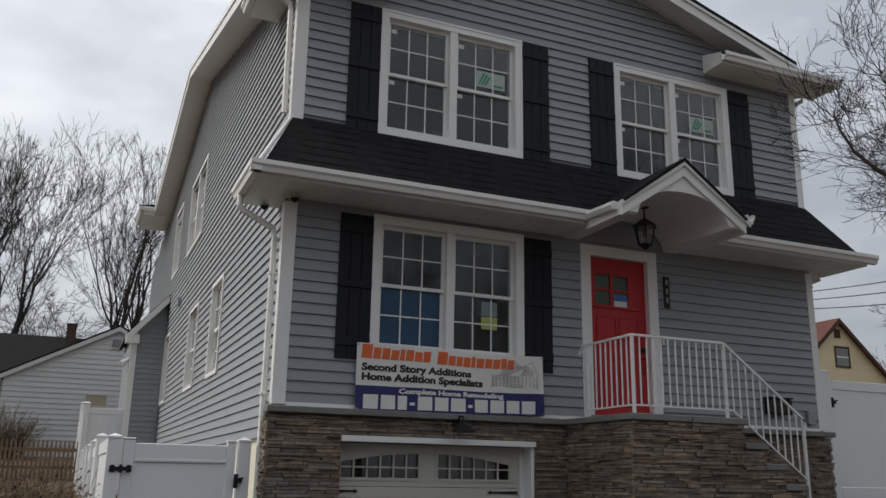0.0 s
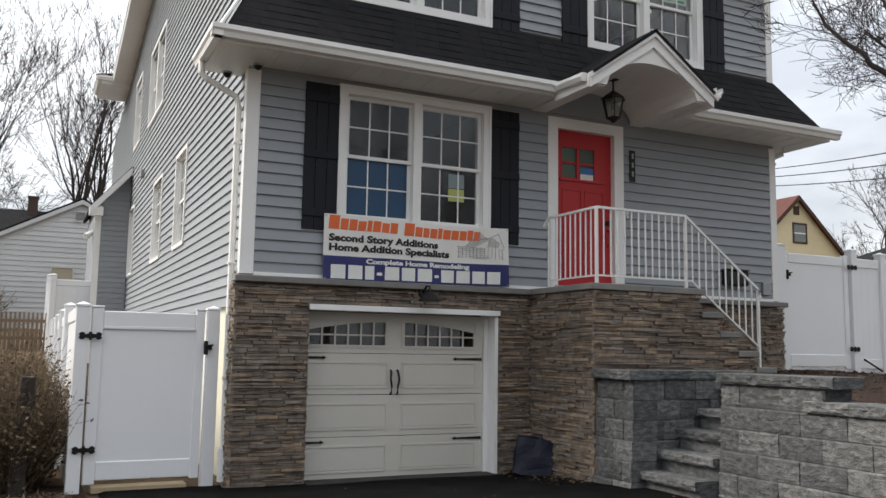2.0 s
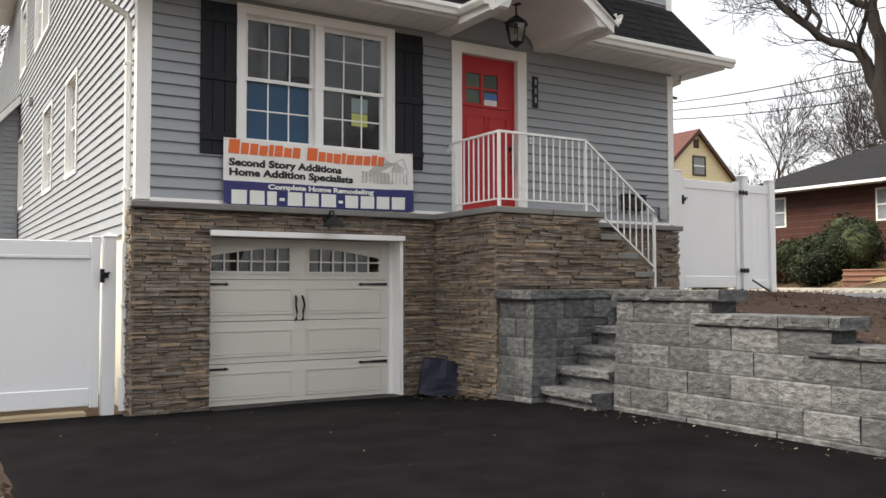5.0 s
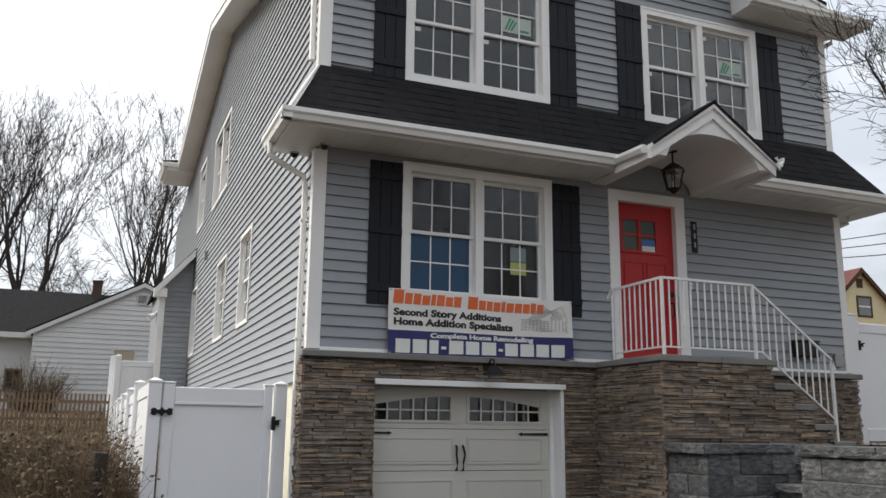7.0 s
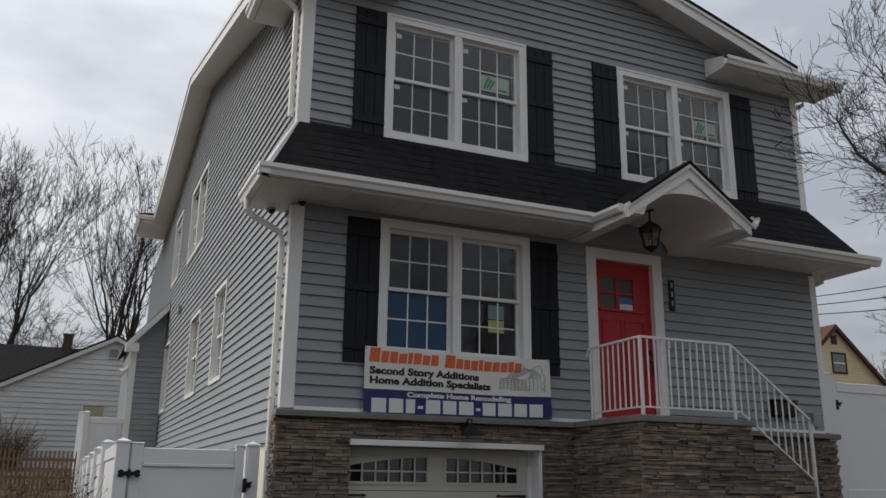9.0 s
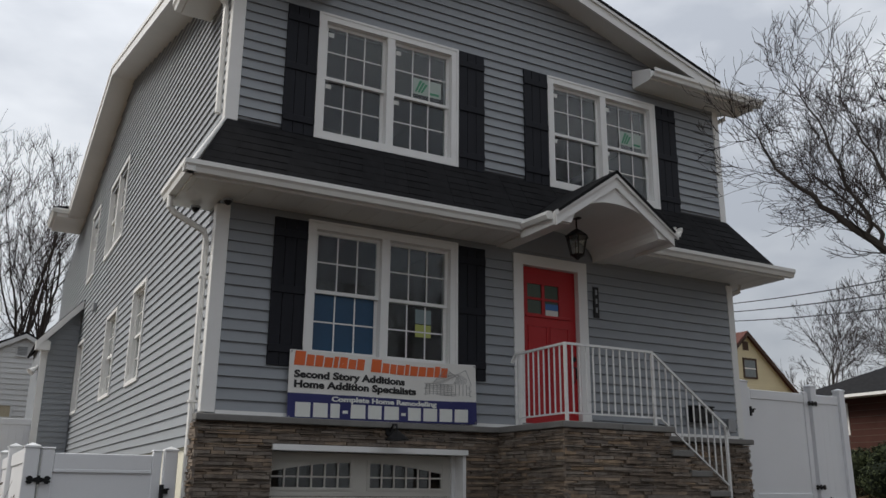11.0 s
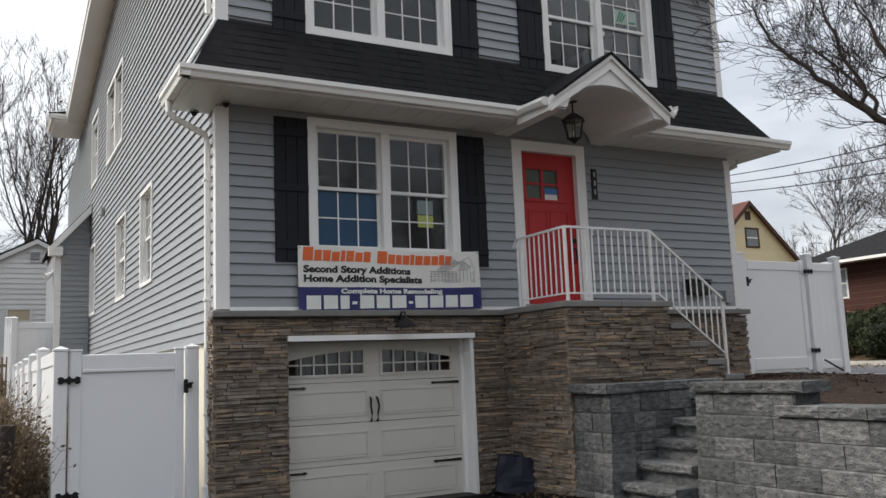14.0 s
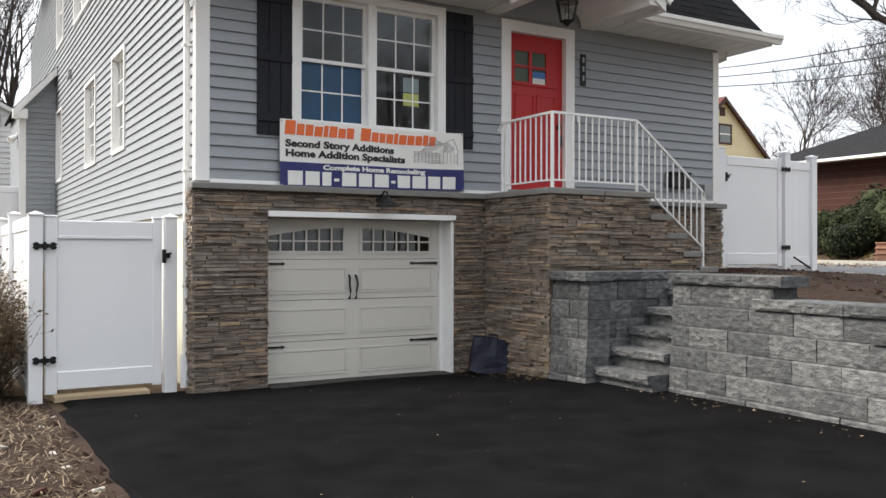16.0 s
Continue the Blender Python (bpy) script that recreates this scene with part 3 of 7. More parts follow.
def eave_box(name, x0, x1, label):
    """A boxed eave return at the front with soffit, fascia and gutter."""
    t = thing(name, label, "eave", kind="structure")
    zb = 7.245 if x0 < 0 else 7.20
    part("soffit", boxes((x0, x1, -OV, -0.02, zb, zb + 0.015)), M_SOFFIT, t)
    part("fascia", boxes((x0, x1, -OV, -OV + 0.025, zb + 0.015, zb + 0.14)), M_WHITE, t)
    ea = x1 if x0 < 0 else x0 - 0.02
    part("end_board", prism([(-OV, zb), (-0.02, zb), (-0.02, zb + 0.29), (-OV, zb + 0.17)], "x", ea, ea + 0.02), M_WHITE, t)
    part("gutter", prism(gutter_profile(-OV - 0.002, zb + 0.025), "x", x0 - 0.1 if x0 < 0 else x0 - 0.02, x1 + 0.02 if x0 < 0 else x1 + 0.1), M_GUTTER, t)
    part("cover", slab([(x0, -OV - 0.02, zb + 0.165), (x1, -OV - 0.02, zb + 0.165), (x1, 0.0, zb + 0.28), (x0, 0.0, zb + 0.28)], 0.03), M_SHINGLE, t)
    return t


e_l = eave_box("eave_front_left", -OV, 1.12, "white boxed eave return with gutter")
# the return carries on round the corner along the side wall
part("side_soffit", boxes((-OV, -0.02, -0.02, 1.25, 7.245, 7.26)), M_SOFFIT, e_l)
part("side_fascia", boxes((-OV, -OV + 0.025, -OV, 1.25, 7.26, 7.40)), M_WHITE, e_l)
part("side_end", boxes((-OV + 0.025, -0.02, 1.23, 1.25, 7.26, 7.5)), M_WHITE, e_l)
part("side_gutter", prism([(p[0], p[1]) for p in gutter_profile(-OV - 0.002, 7.27)], "y", -OV - 0.1, 1.26), M_GUTTER, e_l)
part("gutter_mitre", boxes((-OV - 0.10, -OV - 0.003, -OV - 0.10, -OV - 0.003, 7.272, 7.388)), M_GUTTER, e_l)
e_r = eave_box("eave_front_right", 5.92, HX + OV, "white boxed eave return with gutter")
e_b = thing("eave_rear", "boxed white eave return at the rear corner", "eave", kind="structure")
part("soffit", boxes((-0.70, 0.0, EB, EB + 1.5, 8.12, 8.135)), M_SOFFIT, e_b)
part("box", boxes((-0.72, -0.02, EB, EB + 1.5, 8.136, 8.34)), M_WHITE, e_b)
part("end_gutter", prism(gutter_profile(EB - 0.002, 8.20), "x", -0.83, -0.02), M_GUTTER, e_b)
part("side_gutter", prism(gutter_profile(-0.722, 8.20), "y", EB - 0.11, EB + 1.5), M_GUTTER, e_b)
part("cover", slab([(-0.84, EB - 0.12, 8.33), (-0.84, EB + 1.5, 8.33), (-0.02, EB + 1.5, 8.46), (-0.02, EB - 0.12, 8.46)], 0.03), M_SHINGLE, e_b)

# pent roof between the storeys
PY, PZ, PT = -0.62, 4.50, 5.40
pent = thing("roof_pent", "dark shingle pent roof between the storeys", "roof", kind="structure")
CX, CZ, CK = 4.36, 5.19, 0.695                 # the canopy's ridge and pitch, which meet the pent roof in two valleys
def pent_y(z):
    return PY + (z - PZ - 0.02) * (-0.02 - PY) / (PT - PZ - 0.02)


for s in (-1, 1):
    xe, xw, xc = (-0.45, -0.02, CX - 0.95) if s < 0 else (HX + 0.45, HX + 0.02, CX + 0.95)
    part("slope", slab([(xe, PY, PZ + 0.02), (xc, PY, PZ + 0.02), (CX, pent_y(CZ), CZ), (CX, -0.02, PT), (xw, -0.02, PT)], 0.03), M_SHINGLE, pent)
n_course = 8
for i in range(n_course):                     # shingle courses with small steps
    f0, f1 = i / n_course, (i + 1) / n_course
    def at(f, e):
        xl, y, z = -0.45 + 0.43 * f, PY + (-0.02 - PY) * f, PZ + 0.02 + (PT - PZ - 0.02) * f
        return xl, y - e * 0.8, z + e * 0.6
    (xa, ya, za), (xb, yb, zb) = at(f0, 0.005), at(f1, 0.003)
    n_tab = 28
    for k in range(n_tab):
        g0, g1 = k / n_tab, (k + 1) / n_tab
        lo0, lo1 = xa + (HX - 2 * xa) * g0, xa + (HX - 2 * xa) * g1 - 0.003
        hi0, hi1 = xb + (HX - 2 * xb) * g0, xb + (HX - 2 * xb) * g1 - 0.003
        e = 0.002 * ((k * 7 + i * 3) % 3)
        if (za + zb) / 2 < CZ + 0.03 - CK * abs((lo0 + lo1) / 2 - CX):
            continue
        piece("shingle", [(lo0, ya - e, za + e), (lo1, ya - e, za + e), (hi1, yb, zb), (hi0, yb, zb), (lo0, ya + 0.012, za - 0.012), (lo1, ya + 0.012, za - 0.012), (hi1, yb + 0.012, zb - 0.012), (hi0, yb + 0.012, zb - 0.012)],
              [(0, 1, 2, 3), (4, 7, 6, 5), (0, 4, 5, 1), (1, 5, 6, 2), (3, 2, 6, 7), (0, 3, 7, 4)], M_SHINGLE, pent)
part("soffit", boxes((-0.45, 3.68, PY + 0.02, -0.02, PZ - 0.055, PZ - 0.04), (5.04, HX + 0.45, PY + 0.02, -0.02, PZ - 0.055, PZ - 0.04), (-0.45, -0.02, -0.02, 0.42, PZ - 0.055, PZ - 0.04), (HX + 0.02, HX + 0.45, -0.02, 0.42, PZ - 0.055, PZ - 0.04)), M_SOFFIT, pent)
for sx in range(30):
    x = -0.4 + sx * 0.29
    if 3.6 < x < 5.06:
        continue
    part("soffit_seam", boxes((x, x + 0.012, PY + 0.03, -0.03, PZ - 0.060, PZ - 0.0552)), M_SOFFIT, pent)
for x0, x1 in ((-0.45, 3.45), (5.27, HX + 0.45)):
    part("fascia", boxes((x0, x1, PY, PY + 0.02, PZ - 0.054, PZ + 0.05)), M_WHITE, pent)
    part("gutter", prism(gutter_profile(PY - 0.002, PZ - 0.03), "x", x0 - (0.11 if x0 < 0 else 0), x1 + (0.11 if x1 > 7 else 0)), M_GUTTER, pent)
part("side_gutter", prism([(p[0], p[1]) for p in gutter_profile(-0.452, PZ - 0.03)], "y", PY - 0.1, 0.42), M_GUTTER, pent)
part("side_fascia", boxes((-0.45, -0.43, PY, 0.42, PZ - 0.039, PZ + 0.05)), M_WHITE, pent)
part("gutter_mitre", boxes((-0.545, -0.453, PY - 0.095, PY - 0.003, PZ - 0.028, PZ + 0.04)), M_GUTTER, pent)
for s in (0, 1):
    mx = lambda x: x if s == 0 else HX - x
    part("hip_face", slab([(mx(-0.45), PY, PZ + 0.02), (mx(-0.02), -0.02, PT), (mx(-0.02), 0.30, PZ + 0.25), (mx(-0.45), 0.42, PZ + 0.02)], 0.02), M_SHINGLE, pent)
    if s == 0:
        part("hip_trim", tube([(mx(-0.50), PY - 0.01, PZ + 0.05), (mx(-0.045), -0.01, PT - 0.01)], 0.022, 6), M_WHITE, pent)

# ---------------------------------------------------------------- porch roof
PX0, PX1, PXM, PYF = 3.47, 5.25, 4.36, -1.33
porch_roof = thing("porch_roof", "small white gabled porch canopy with arched underside", "canopy", kind="structure")
pz, pe = 5.14, 4.52
for s in (-1, 1):
    xe = PX0 if s < 0 else PX1
    part("slope", slab([(PXM, PYF - 0.04, pz + 0.045), (xe, PYF - 0.04, pe + 0.03), (xe, PY + 0.1, pe + 0.03), (PXM, -0.05, pz + 0.045)], 0.035), M_SHINGLE, porch_roof)
    part("rake_board", prism([(PXM, pz), (xe, pe), (xe, pe - 0.15), (PXM, pz - 0.17)], "y", PYF, PYF + 0.03), M_WHITE, porch_roof)
    part("rake_cap", prism([(PXM, pz + 0.025), (xe + 0.05 * s, pe - 0.008), (xe + 0.05 * s, pe - 0.065), (PXM, pz - 0.045)], "y", PYF - 0.03, PYF - 0.002), M_WHITE, porch_roof)
    part("side_fascia", boxes((xe - 0.015, xe + 0.015, PYF + 0.032, PY, pe - 0.14, pe + 0.0)), M_WHITE, porch_roof)
    # gutter that rakes from the pent eave out to the canopy's corner
    if s < 0:
        part("side_gutter", tube([(xe - 0.03, PY - 0.03, PZ + 0.03), (xe - 0.05, PYF + 0.06, pe - 0.03)], 0.055, 6), M_GUTTER, porch_roof)
    else:
        part("side_gutter", prism(gutter_profile(xe + 0.017, pe - 0.02, 1), "y", PYF - 0.02, PY - 0.11), M_GUTTER, porch_roof)
# front board with an arch cut into it
spring, crown = 4.435, 4.775
bm = bmesh.new()
N_A = 20
def arch_z(x):
    q = (x - PXM) / 0.66
    return spring + (crown - spring) * math.sqrt(max(0.0, 1 - q * q)) if abs(q) < 1 else spring
xs = [PX0 + 0.02] + [PXM - 0.66 + 1.32 * i / N_A for i in range(N_A + 1)] + [PX1 - 0.02]
cols = []
for x in xs:
    top = pz - 0.16 - abs(x - PXM) * (pz - pe) / (PX1 - PXM)
    zb = arch_z(x)
    top = max(top, zb + 0.01)
    cols.append([bm.verts.new((x, y, z)) for y in (PYF + 0.03, PYF + 0.07) for z in (zb, top)])
for a, b in zip(cols, cols[1:]):
    bm.faces.new((a[0], b[0], b[1], a[1])), bm.faces.new((a[2], a[3], b[3], b[2])), bm.faces.new((a[0], a[2], b[2], b[0])), bm.faces.new((a[1], b[1], b[3], a[3]))
bmesh.ops.recalc_face_normals(bm, faces=bm.faces[:])
part("arch_front", bm, M_WHITE, porch_roof)
bm = bmesh.new()                              # barrel vault under the canopy
prev = None
for i in range(N_A + 1):
    a = math.pi * i / N_A
    x, z = PXM - 0.66 * math.cos(a), spring + (crown - spring) * math.sin(a)
    cur = [bm.verts.new((x, PYF + 0.07, z)), bm.verts.new((x, -0.02, z)), bm.verts.new((x, -0.02, z + 0.02)), bm.verts.new((x, PYF + 0.07, z + 0.02))]
    if prev:
        for k in range(4):
            bm.faces.new((prev[k], prev[(k + 1) % 4], cur[(k + 1) % 4], cur[k]))
    prev = cur
bmesh.ops.recalc_face_normals(bm, faces=bm.faces[:])
part("vault", bm, M_SOFFIT, porch_roof, "smooth off-white barrel vault")
part("beam", boxes((PX0 + 0.02, PXM - 0.655, PYF + 0.07, -0.02, spring - 0.01, spring + 0.02), (PXM + 0.655, PX1 - 0.02, PYF + 0.07, -0.02, spring - 0.01, spring + 0.02)), M_SOFFIT, porch_roof)
part("tympanum", prism([(PXM - 0.66, spring), (PXM + 0.66, spring), (PXM + 0.45, 4.72), (PXM, 4.80), (PXM - 0.45, 4.72)], "y", -0.018, -0.003), M_SIDING, porch_roof)


# ---------------------------------------------------------------- trim
trim = thing("trim", "white vinyl corner boards and starter strips", "trim", kind="structure")
part("corner_board", boxes((-0.05, 0.10, -0.022, 0.0, 2.2, PZ - 0.09), (-0.05, 0.0, 0.0, 0.10, 2.2, PZ - 0.09), bevel=0.004), M_WHITE, trim)
part("corner_board", boxes((-0.05, 0.10, -0.022, 0.0, PT - 0.02, 7.245), (-0.05, 0.0, 0.0, 0.10, PT - 0.4, 7.245), bevel=0.004), M_WHITE, trim)
part("corner_board", boxes((HX - 0.10, HX + 0.02, -0.022, 0.0, 2.2, PZ - 0.09), bevel=0.004), M_WHITE, trim)
part("corner_board", boxes((HX - 0.10, HX + 0.02, -0.022, 0.0, PT - 0.02, 7.245), bevel=0.004), M_WHITE, trim)
part("starter_strip", boxes((0.10, DOOR[0], -0.03, 0.0, 2.18, 2.225), (DOOR[1], HX - 0.1, -0.03, 0.0, 2.18, 2.225)), M_WHITE, trim)
part("flashing", boxes((0.10, HX - 0.10, -0.018, 0.0, PT - 0.01, PT + 0.03)), M_BLACK, trim)
part("ledge", boxes((-0.115, 3.47, -0.15, 0.0, 2.11, 2.178), (4.6, HX + 0.06, -0.15, 0.0, 2.11, 2.178), bevel=0.008), M_SLAB, trim, "grey stone sill course")


# ---------------------------------------------------------------- windows
def muntins(x0, x1, z0, z1, y, cols, rws, parent):
    for i in range(1, cols):
        x = x0 + (x1 - x0) * i / cols
        part("muntin", boxes((x - 0.008, x + 0.008, y - 0.003, y + 0.003, z0, z1)), M_WHITE, parent)
    for j in range(1, rws):
        z = z0 + (z1 - z0) * j / rws
        part("muntin", boxes((x0, x1, y - 0.0035, y + 0.0035, z - 0.008, z + 0.008)), M_WHITE, parent)


def ring(x0, x1, z0, z1, w, y0, y1, wb=None, wt=None):
    wb, wt = wb or w, wt or w
    return boxes((x0, x0 + w, y0, y1, z0, z1), (x1 - w, x1, y0, y1, z0, z1), (x0 + w, x1 - w, y0, y1, z0, z0 + wb), (x0 + w, x1 - w, y0, y1, z1 - wt, z1))


def hung(parent, x0, x1, z0, z1, tags=()):
    """One double-hung unit: two sashes with grilles, the lower one set back."""
    zm = (z0 + z1) / 2
    for nm, a, b, y in (("upper_sash", zm - 0.02, z1, 0.035), ("lower_sash", z0, zm + 0.02, 0.065)):
        s = part(nm, ring(x0, x1, a, b, 0.04, y, y + 0.03), M_WHITE, parent)
        g = part("pane", boxes((x0 + 0.035, x1 - 0.035, y + 0.012, y + 0.018, a + 0.035, b - 0.035)), M_GLASS, s)
        g.visible_shadow = False
        muntins(x0 + 0.04, x1 - 0.04, a + 0.04, b - 0.04, y + 0.004, 3, 2, s)
    for (u, v, w, h, m, upper) in tags:
        y = (0.0455 if upper else 0.0755) - (0.0016 if m is M_GREENTAG else 0)
        if m is M_GREENTAG and h > 0.1:             # a leaning leaf-shaped mark of three strokes
            for k in range(3):
                a = x0 + u + w * (0.02 + 0.2 * k)
                part("sticker", prism([(a, z0 + v), (a + w * 0.13, z0 + v), (a + w * 0.52, z0 + v + h * (1 - 0.12 * k)), (a + w * 0.34, z0 + v + h * (1 - 0.12 * k))], "y", y - 0.0012, y - 0.0002), m, parent)
            continue
        part("sticker", boxes((x0 + u, x0 + u + w, y - 0.0012, y - 0.0002, z0 + v, z0 + v + h)), m, parent)


def twin_window(name, r, label, tags=((), ()), axis_map=None):
    x0, x1, z0, z1 = r
    t = thing(name, label, "window", kind="structure")
    part("casing", ring(x0, x1, z0, z1, 0.09, -0.035, 0.0), M_WHITE, t)
    part("casing_edge", ring(x0 - 0.012, x1 + 0.012, z0 - 0.012, z1 + 0.012, 0.03, -0.042, -0.0), M_WHITE, t)
    part("jamb", ring(x0 + 0.055, x1 - 0.055, z0 + 0.055, z1 - 0.055, 0.04, 0.0, 0.18), M_WHITE, t)
    xm = (x0 + x1) / 2
    part("mullion", boxes((xm - 0.05, xm + 0.05, -0.03, 0.12, z0 + 0.09, z1 - 0.09)), M_WHITE, t)
    hung(t, x0 + 0.095, xm - 0.05, z0 + 0.095, z1 - 0.095, tags[0])
    hung(t, xm + 0.05, x1 - 0.095, z0 + 0.095, z1 - 0.095, tags[1])
    return t


corner_tag = (0.05, 1.27, 0.07, 0.06, M_PAPER, True)
corner_tag2 = (0.05, 0.60, 0.07, 0.055, M_PAPER, False)
w1 = twin_window("window_1", FRONT_WINDOWS[0], "white twin double-hung window with grilles and yellow sticker", ((), ((0.40, 0.46, 0.21, 0.17, M_TAGGREY, False), (0.40, 0.30, 0.21, 0.15, M_YELTAG, False))))
label_tags = ((corner_tag, corner_tag2), (corner_tag, corner_tag2, (0.30, 0.80, 0.40, 0.22, M_TAG, True), (0.32, 0.83, 0.20, 0.17, M_GREENTAG, True), (0.53, 0.83, 0.14, 0.03, M_GREENTAG, True)))
w2 = twin_window("window_2", FRONT_WINDOWS[1], "white twin double-hung window with green maker's stickers", label_tags)
w3 = twin_window("window_3", FRONT_WINDOWS[2], "white twin double-hung window beside shutters, stickers on panes", label_tags)
# added sheet before the lower left pane; its blue imitates a sky reflection
part("film", boxes((1.10, 1.90, 0.0745, 0.076, 2.90, 3.60)), M_SKYREFLECT, w1, "thin blue sheet standing for sky reflected in the glass")

for i, (y0, y1, z0, z1) in enumerate(SIDE_WINDOWS):
    t = thing("window_%d" % (i + 4), "white double-hung window in the side wall", "window", kind="structure")
    w, hgt = y1 - y0, z1 - z0
    part("casing", ring(0, w, 0, hgt, 0.06, -0.04, 0.0), M_WHITE, t)
    part("jamb", ring(0.05, w - 0.05, 0.05, hgt - 0.05, 0.03, 0.0, 0.18), M_WHITE, t)
    if w > 1.8:
        part("mullion", boxes((w / 2 - 0.05, w / 2 + 0.05, -0.03, 0.12, 0.06, hgt - 0.06)), M_WHITE, t)
        hung(t, 0.065, w / 2 - 0.05, 0.065, hgt - 0.065)
        hung(t, w / 2 + 0.05, w - 0.065, 0.065, hgt - 0.065)
    else:
        hung(t, 0.065, w - 0.065, 0.065, hgt - 0.065)
    t.matrix_basis = Matrix.Translation((0, y1, z0)) @ pose(0, 0, 0, 0, 0, -90)


# ---------------------------------------------------------------- shutters
def shutter(x0, x1, z0, z1):
    t = thing("shutter", "black board-and-batten shutter beside a window", "shutter", "window shutters")
    n, gap = 3, 0.006
    w = (x1 - x0 - gap * (n - 1)) / n
    for i in range(n):
        a = i * (w + gap)
        part("board", boxes((a, a + w, -0.042, -0.018, 0, z1 - z0), bevel=0.002), M_SHUTTER, t)
    part("backing", boxes((0.004, x1 - x0 - 0.004, -0.018, -0.012, 0.004, z1 - z0 - 0.004)), M_SHUTTER, t)
    hgt = z1 - z0
    for zz in (0.14, hgt / 2 - 0.03, hgt - 0.22):
        part("batten", boxes((0.0, x1 - x0, -0.058, -0.0425, zz, zz + 0.085), bevel=0.004), M_SHUTTER, t)
    t.location = (x0, 0, z0)
    return t


sh = shutter(0.60, 0.985, 2.72, 4.36)
for x, z in ((2.925, 2.72), (0.60, 5.385), (2.925, 5.385), (3.945, 5.385), (6.295, 5.385)):
    copy_thing(sh, Matrix.Translation((x, 0, z)))

# ---------------------------------------------------------------- front door
door = thing("door_1", "closed red front door with four small panes", "door", kind="structure")
dx0, dx1, dz0, dz1 = 3.885, 4.755, 2.26, 4.255
fr = [(dx0 - 0.145, dx0, -0.03, 0.0, 2.19, 4.39), (dx1, dx1 + 0.145, -0.03, 0.0, 2.19, 4.39), (dx0, dx1, -0.03, 0.0, dz1, 4.39)]
part("casing", boxes(*fr), M_WHITE, door)
part("jamb", boxes((dx0 - 0.05, dx0, 0.0, 0.16, 2.2, dz1 + 0.04), (dx1, dx1 + 0.05, 0.0, 0.16, 2.2, dz1 + 0.04), (dx0, dx1, 0.0, 0.16, dz1, dz1 + 0.04)), M_WHITE, door)
part("threshold", boxes((dx0 - 0.05, dx1 + 0.05, -0.05, 0.16, 2.19, 2.255)), M_STEEL, door)
lites = [(dx0 + 0.11 + i * 0.27, dx0 + 0.335 + i * 0.27, 3.65 + j * 0.21, 3.83 + j * 0.21) for i in (0, 1) for j in (0, 1)]
slab_ob = part("leaf", boxes(*[(a, b, 0.05, 0.095, c, d) for a, b, c, d in cells(dx0 + 0.004, dx1 - 0.004, dz0, dz1 - 0.004, lites)]), M_RED, door)
for a, b, c, d in lites:
    part("pane", boxes((a - 0.004, b + 0.004, 0.068, 0.076, c - 0.004, d + 0.004)), M_GREENGLASS, door, "greenish obscured glass")
part("lite_shelf", boxes((dx0 + 0.07, dx1 - 0.10, 0.03, 0.05, 3.60, 3.635), bevel=0.004), M_RED, door)
for k in (0, 1):
    a = dx0 + 0.11 + k * 0.34
    part("door_panel", ring(a, a + 0.30, 2.38, 3.5, 0.02, 0.040, 0.050), M_RED, door)
part("sticker", boxes((4.27, 4.47, 0.044, 0.0462, 3.63, 3.79)), M_PAPER, door, "white and blue paper notice")
part("sticker", boxes((4.27, 4.47, 0.0415, 0.0435, 3.71, 3.79)), mat("blue_notice_print", (0.05, 0.16, 0.42), 0.6, var=0.1), door)
part("handle", tube([(4.69, 0.045, 3.0), (4.69, -0.01, 2.98), (4.69, -0.015, 2.85), (4.69, 0.045, 2.80)], 0.012, 8), M_BLACK, door, "black handle set")
part("deadbolt", tube([(4.69, 0.05, 3.10), (4.69, 0.02, 3.10)], 0.035, 12), M_BLACK, door)

plaque = thing("wall_plaque", "narrow black wall plaque with three grey bars", "plaque")
part("plate", boxes((5.0, 5.09, -0.035, -0.015, 3.67, 4.09), bevel=0.004), M_BLACK, plaque)
for i in range(3):
    part("raised_bar", boxes((5.031, 5.059, -0.038, -0.0352, 3.74 + i * 0.12, 3.81 + i * 0.12)), M_STEEL, plaque)
bell = thing("doorbell", "small white doorbell button on the siding", "doorbell")
part("plate", boxes((4.945, 4.975, -0.035, -0.012, 3.18, 3.27), bevel=0.006), M_WHITE, bell)
part("button", tube([(4.96, -0.035, 3.225), (4.96, -0.041, 3.225)], 0.009, 10), M_STEEL, bell)

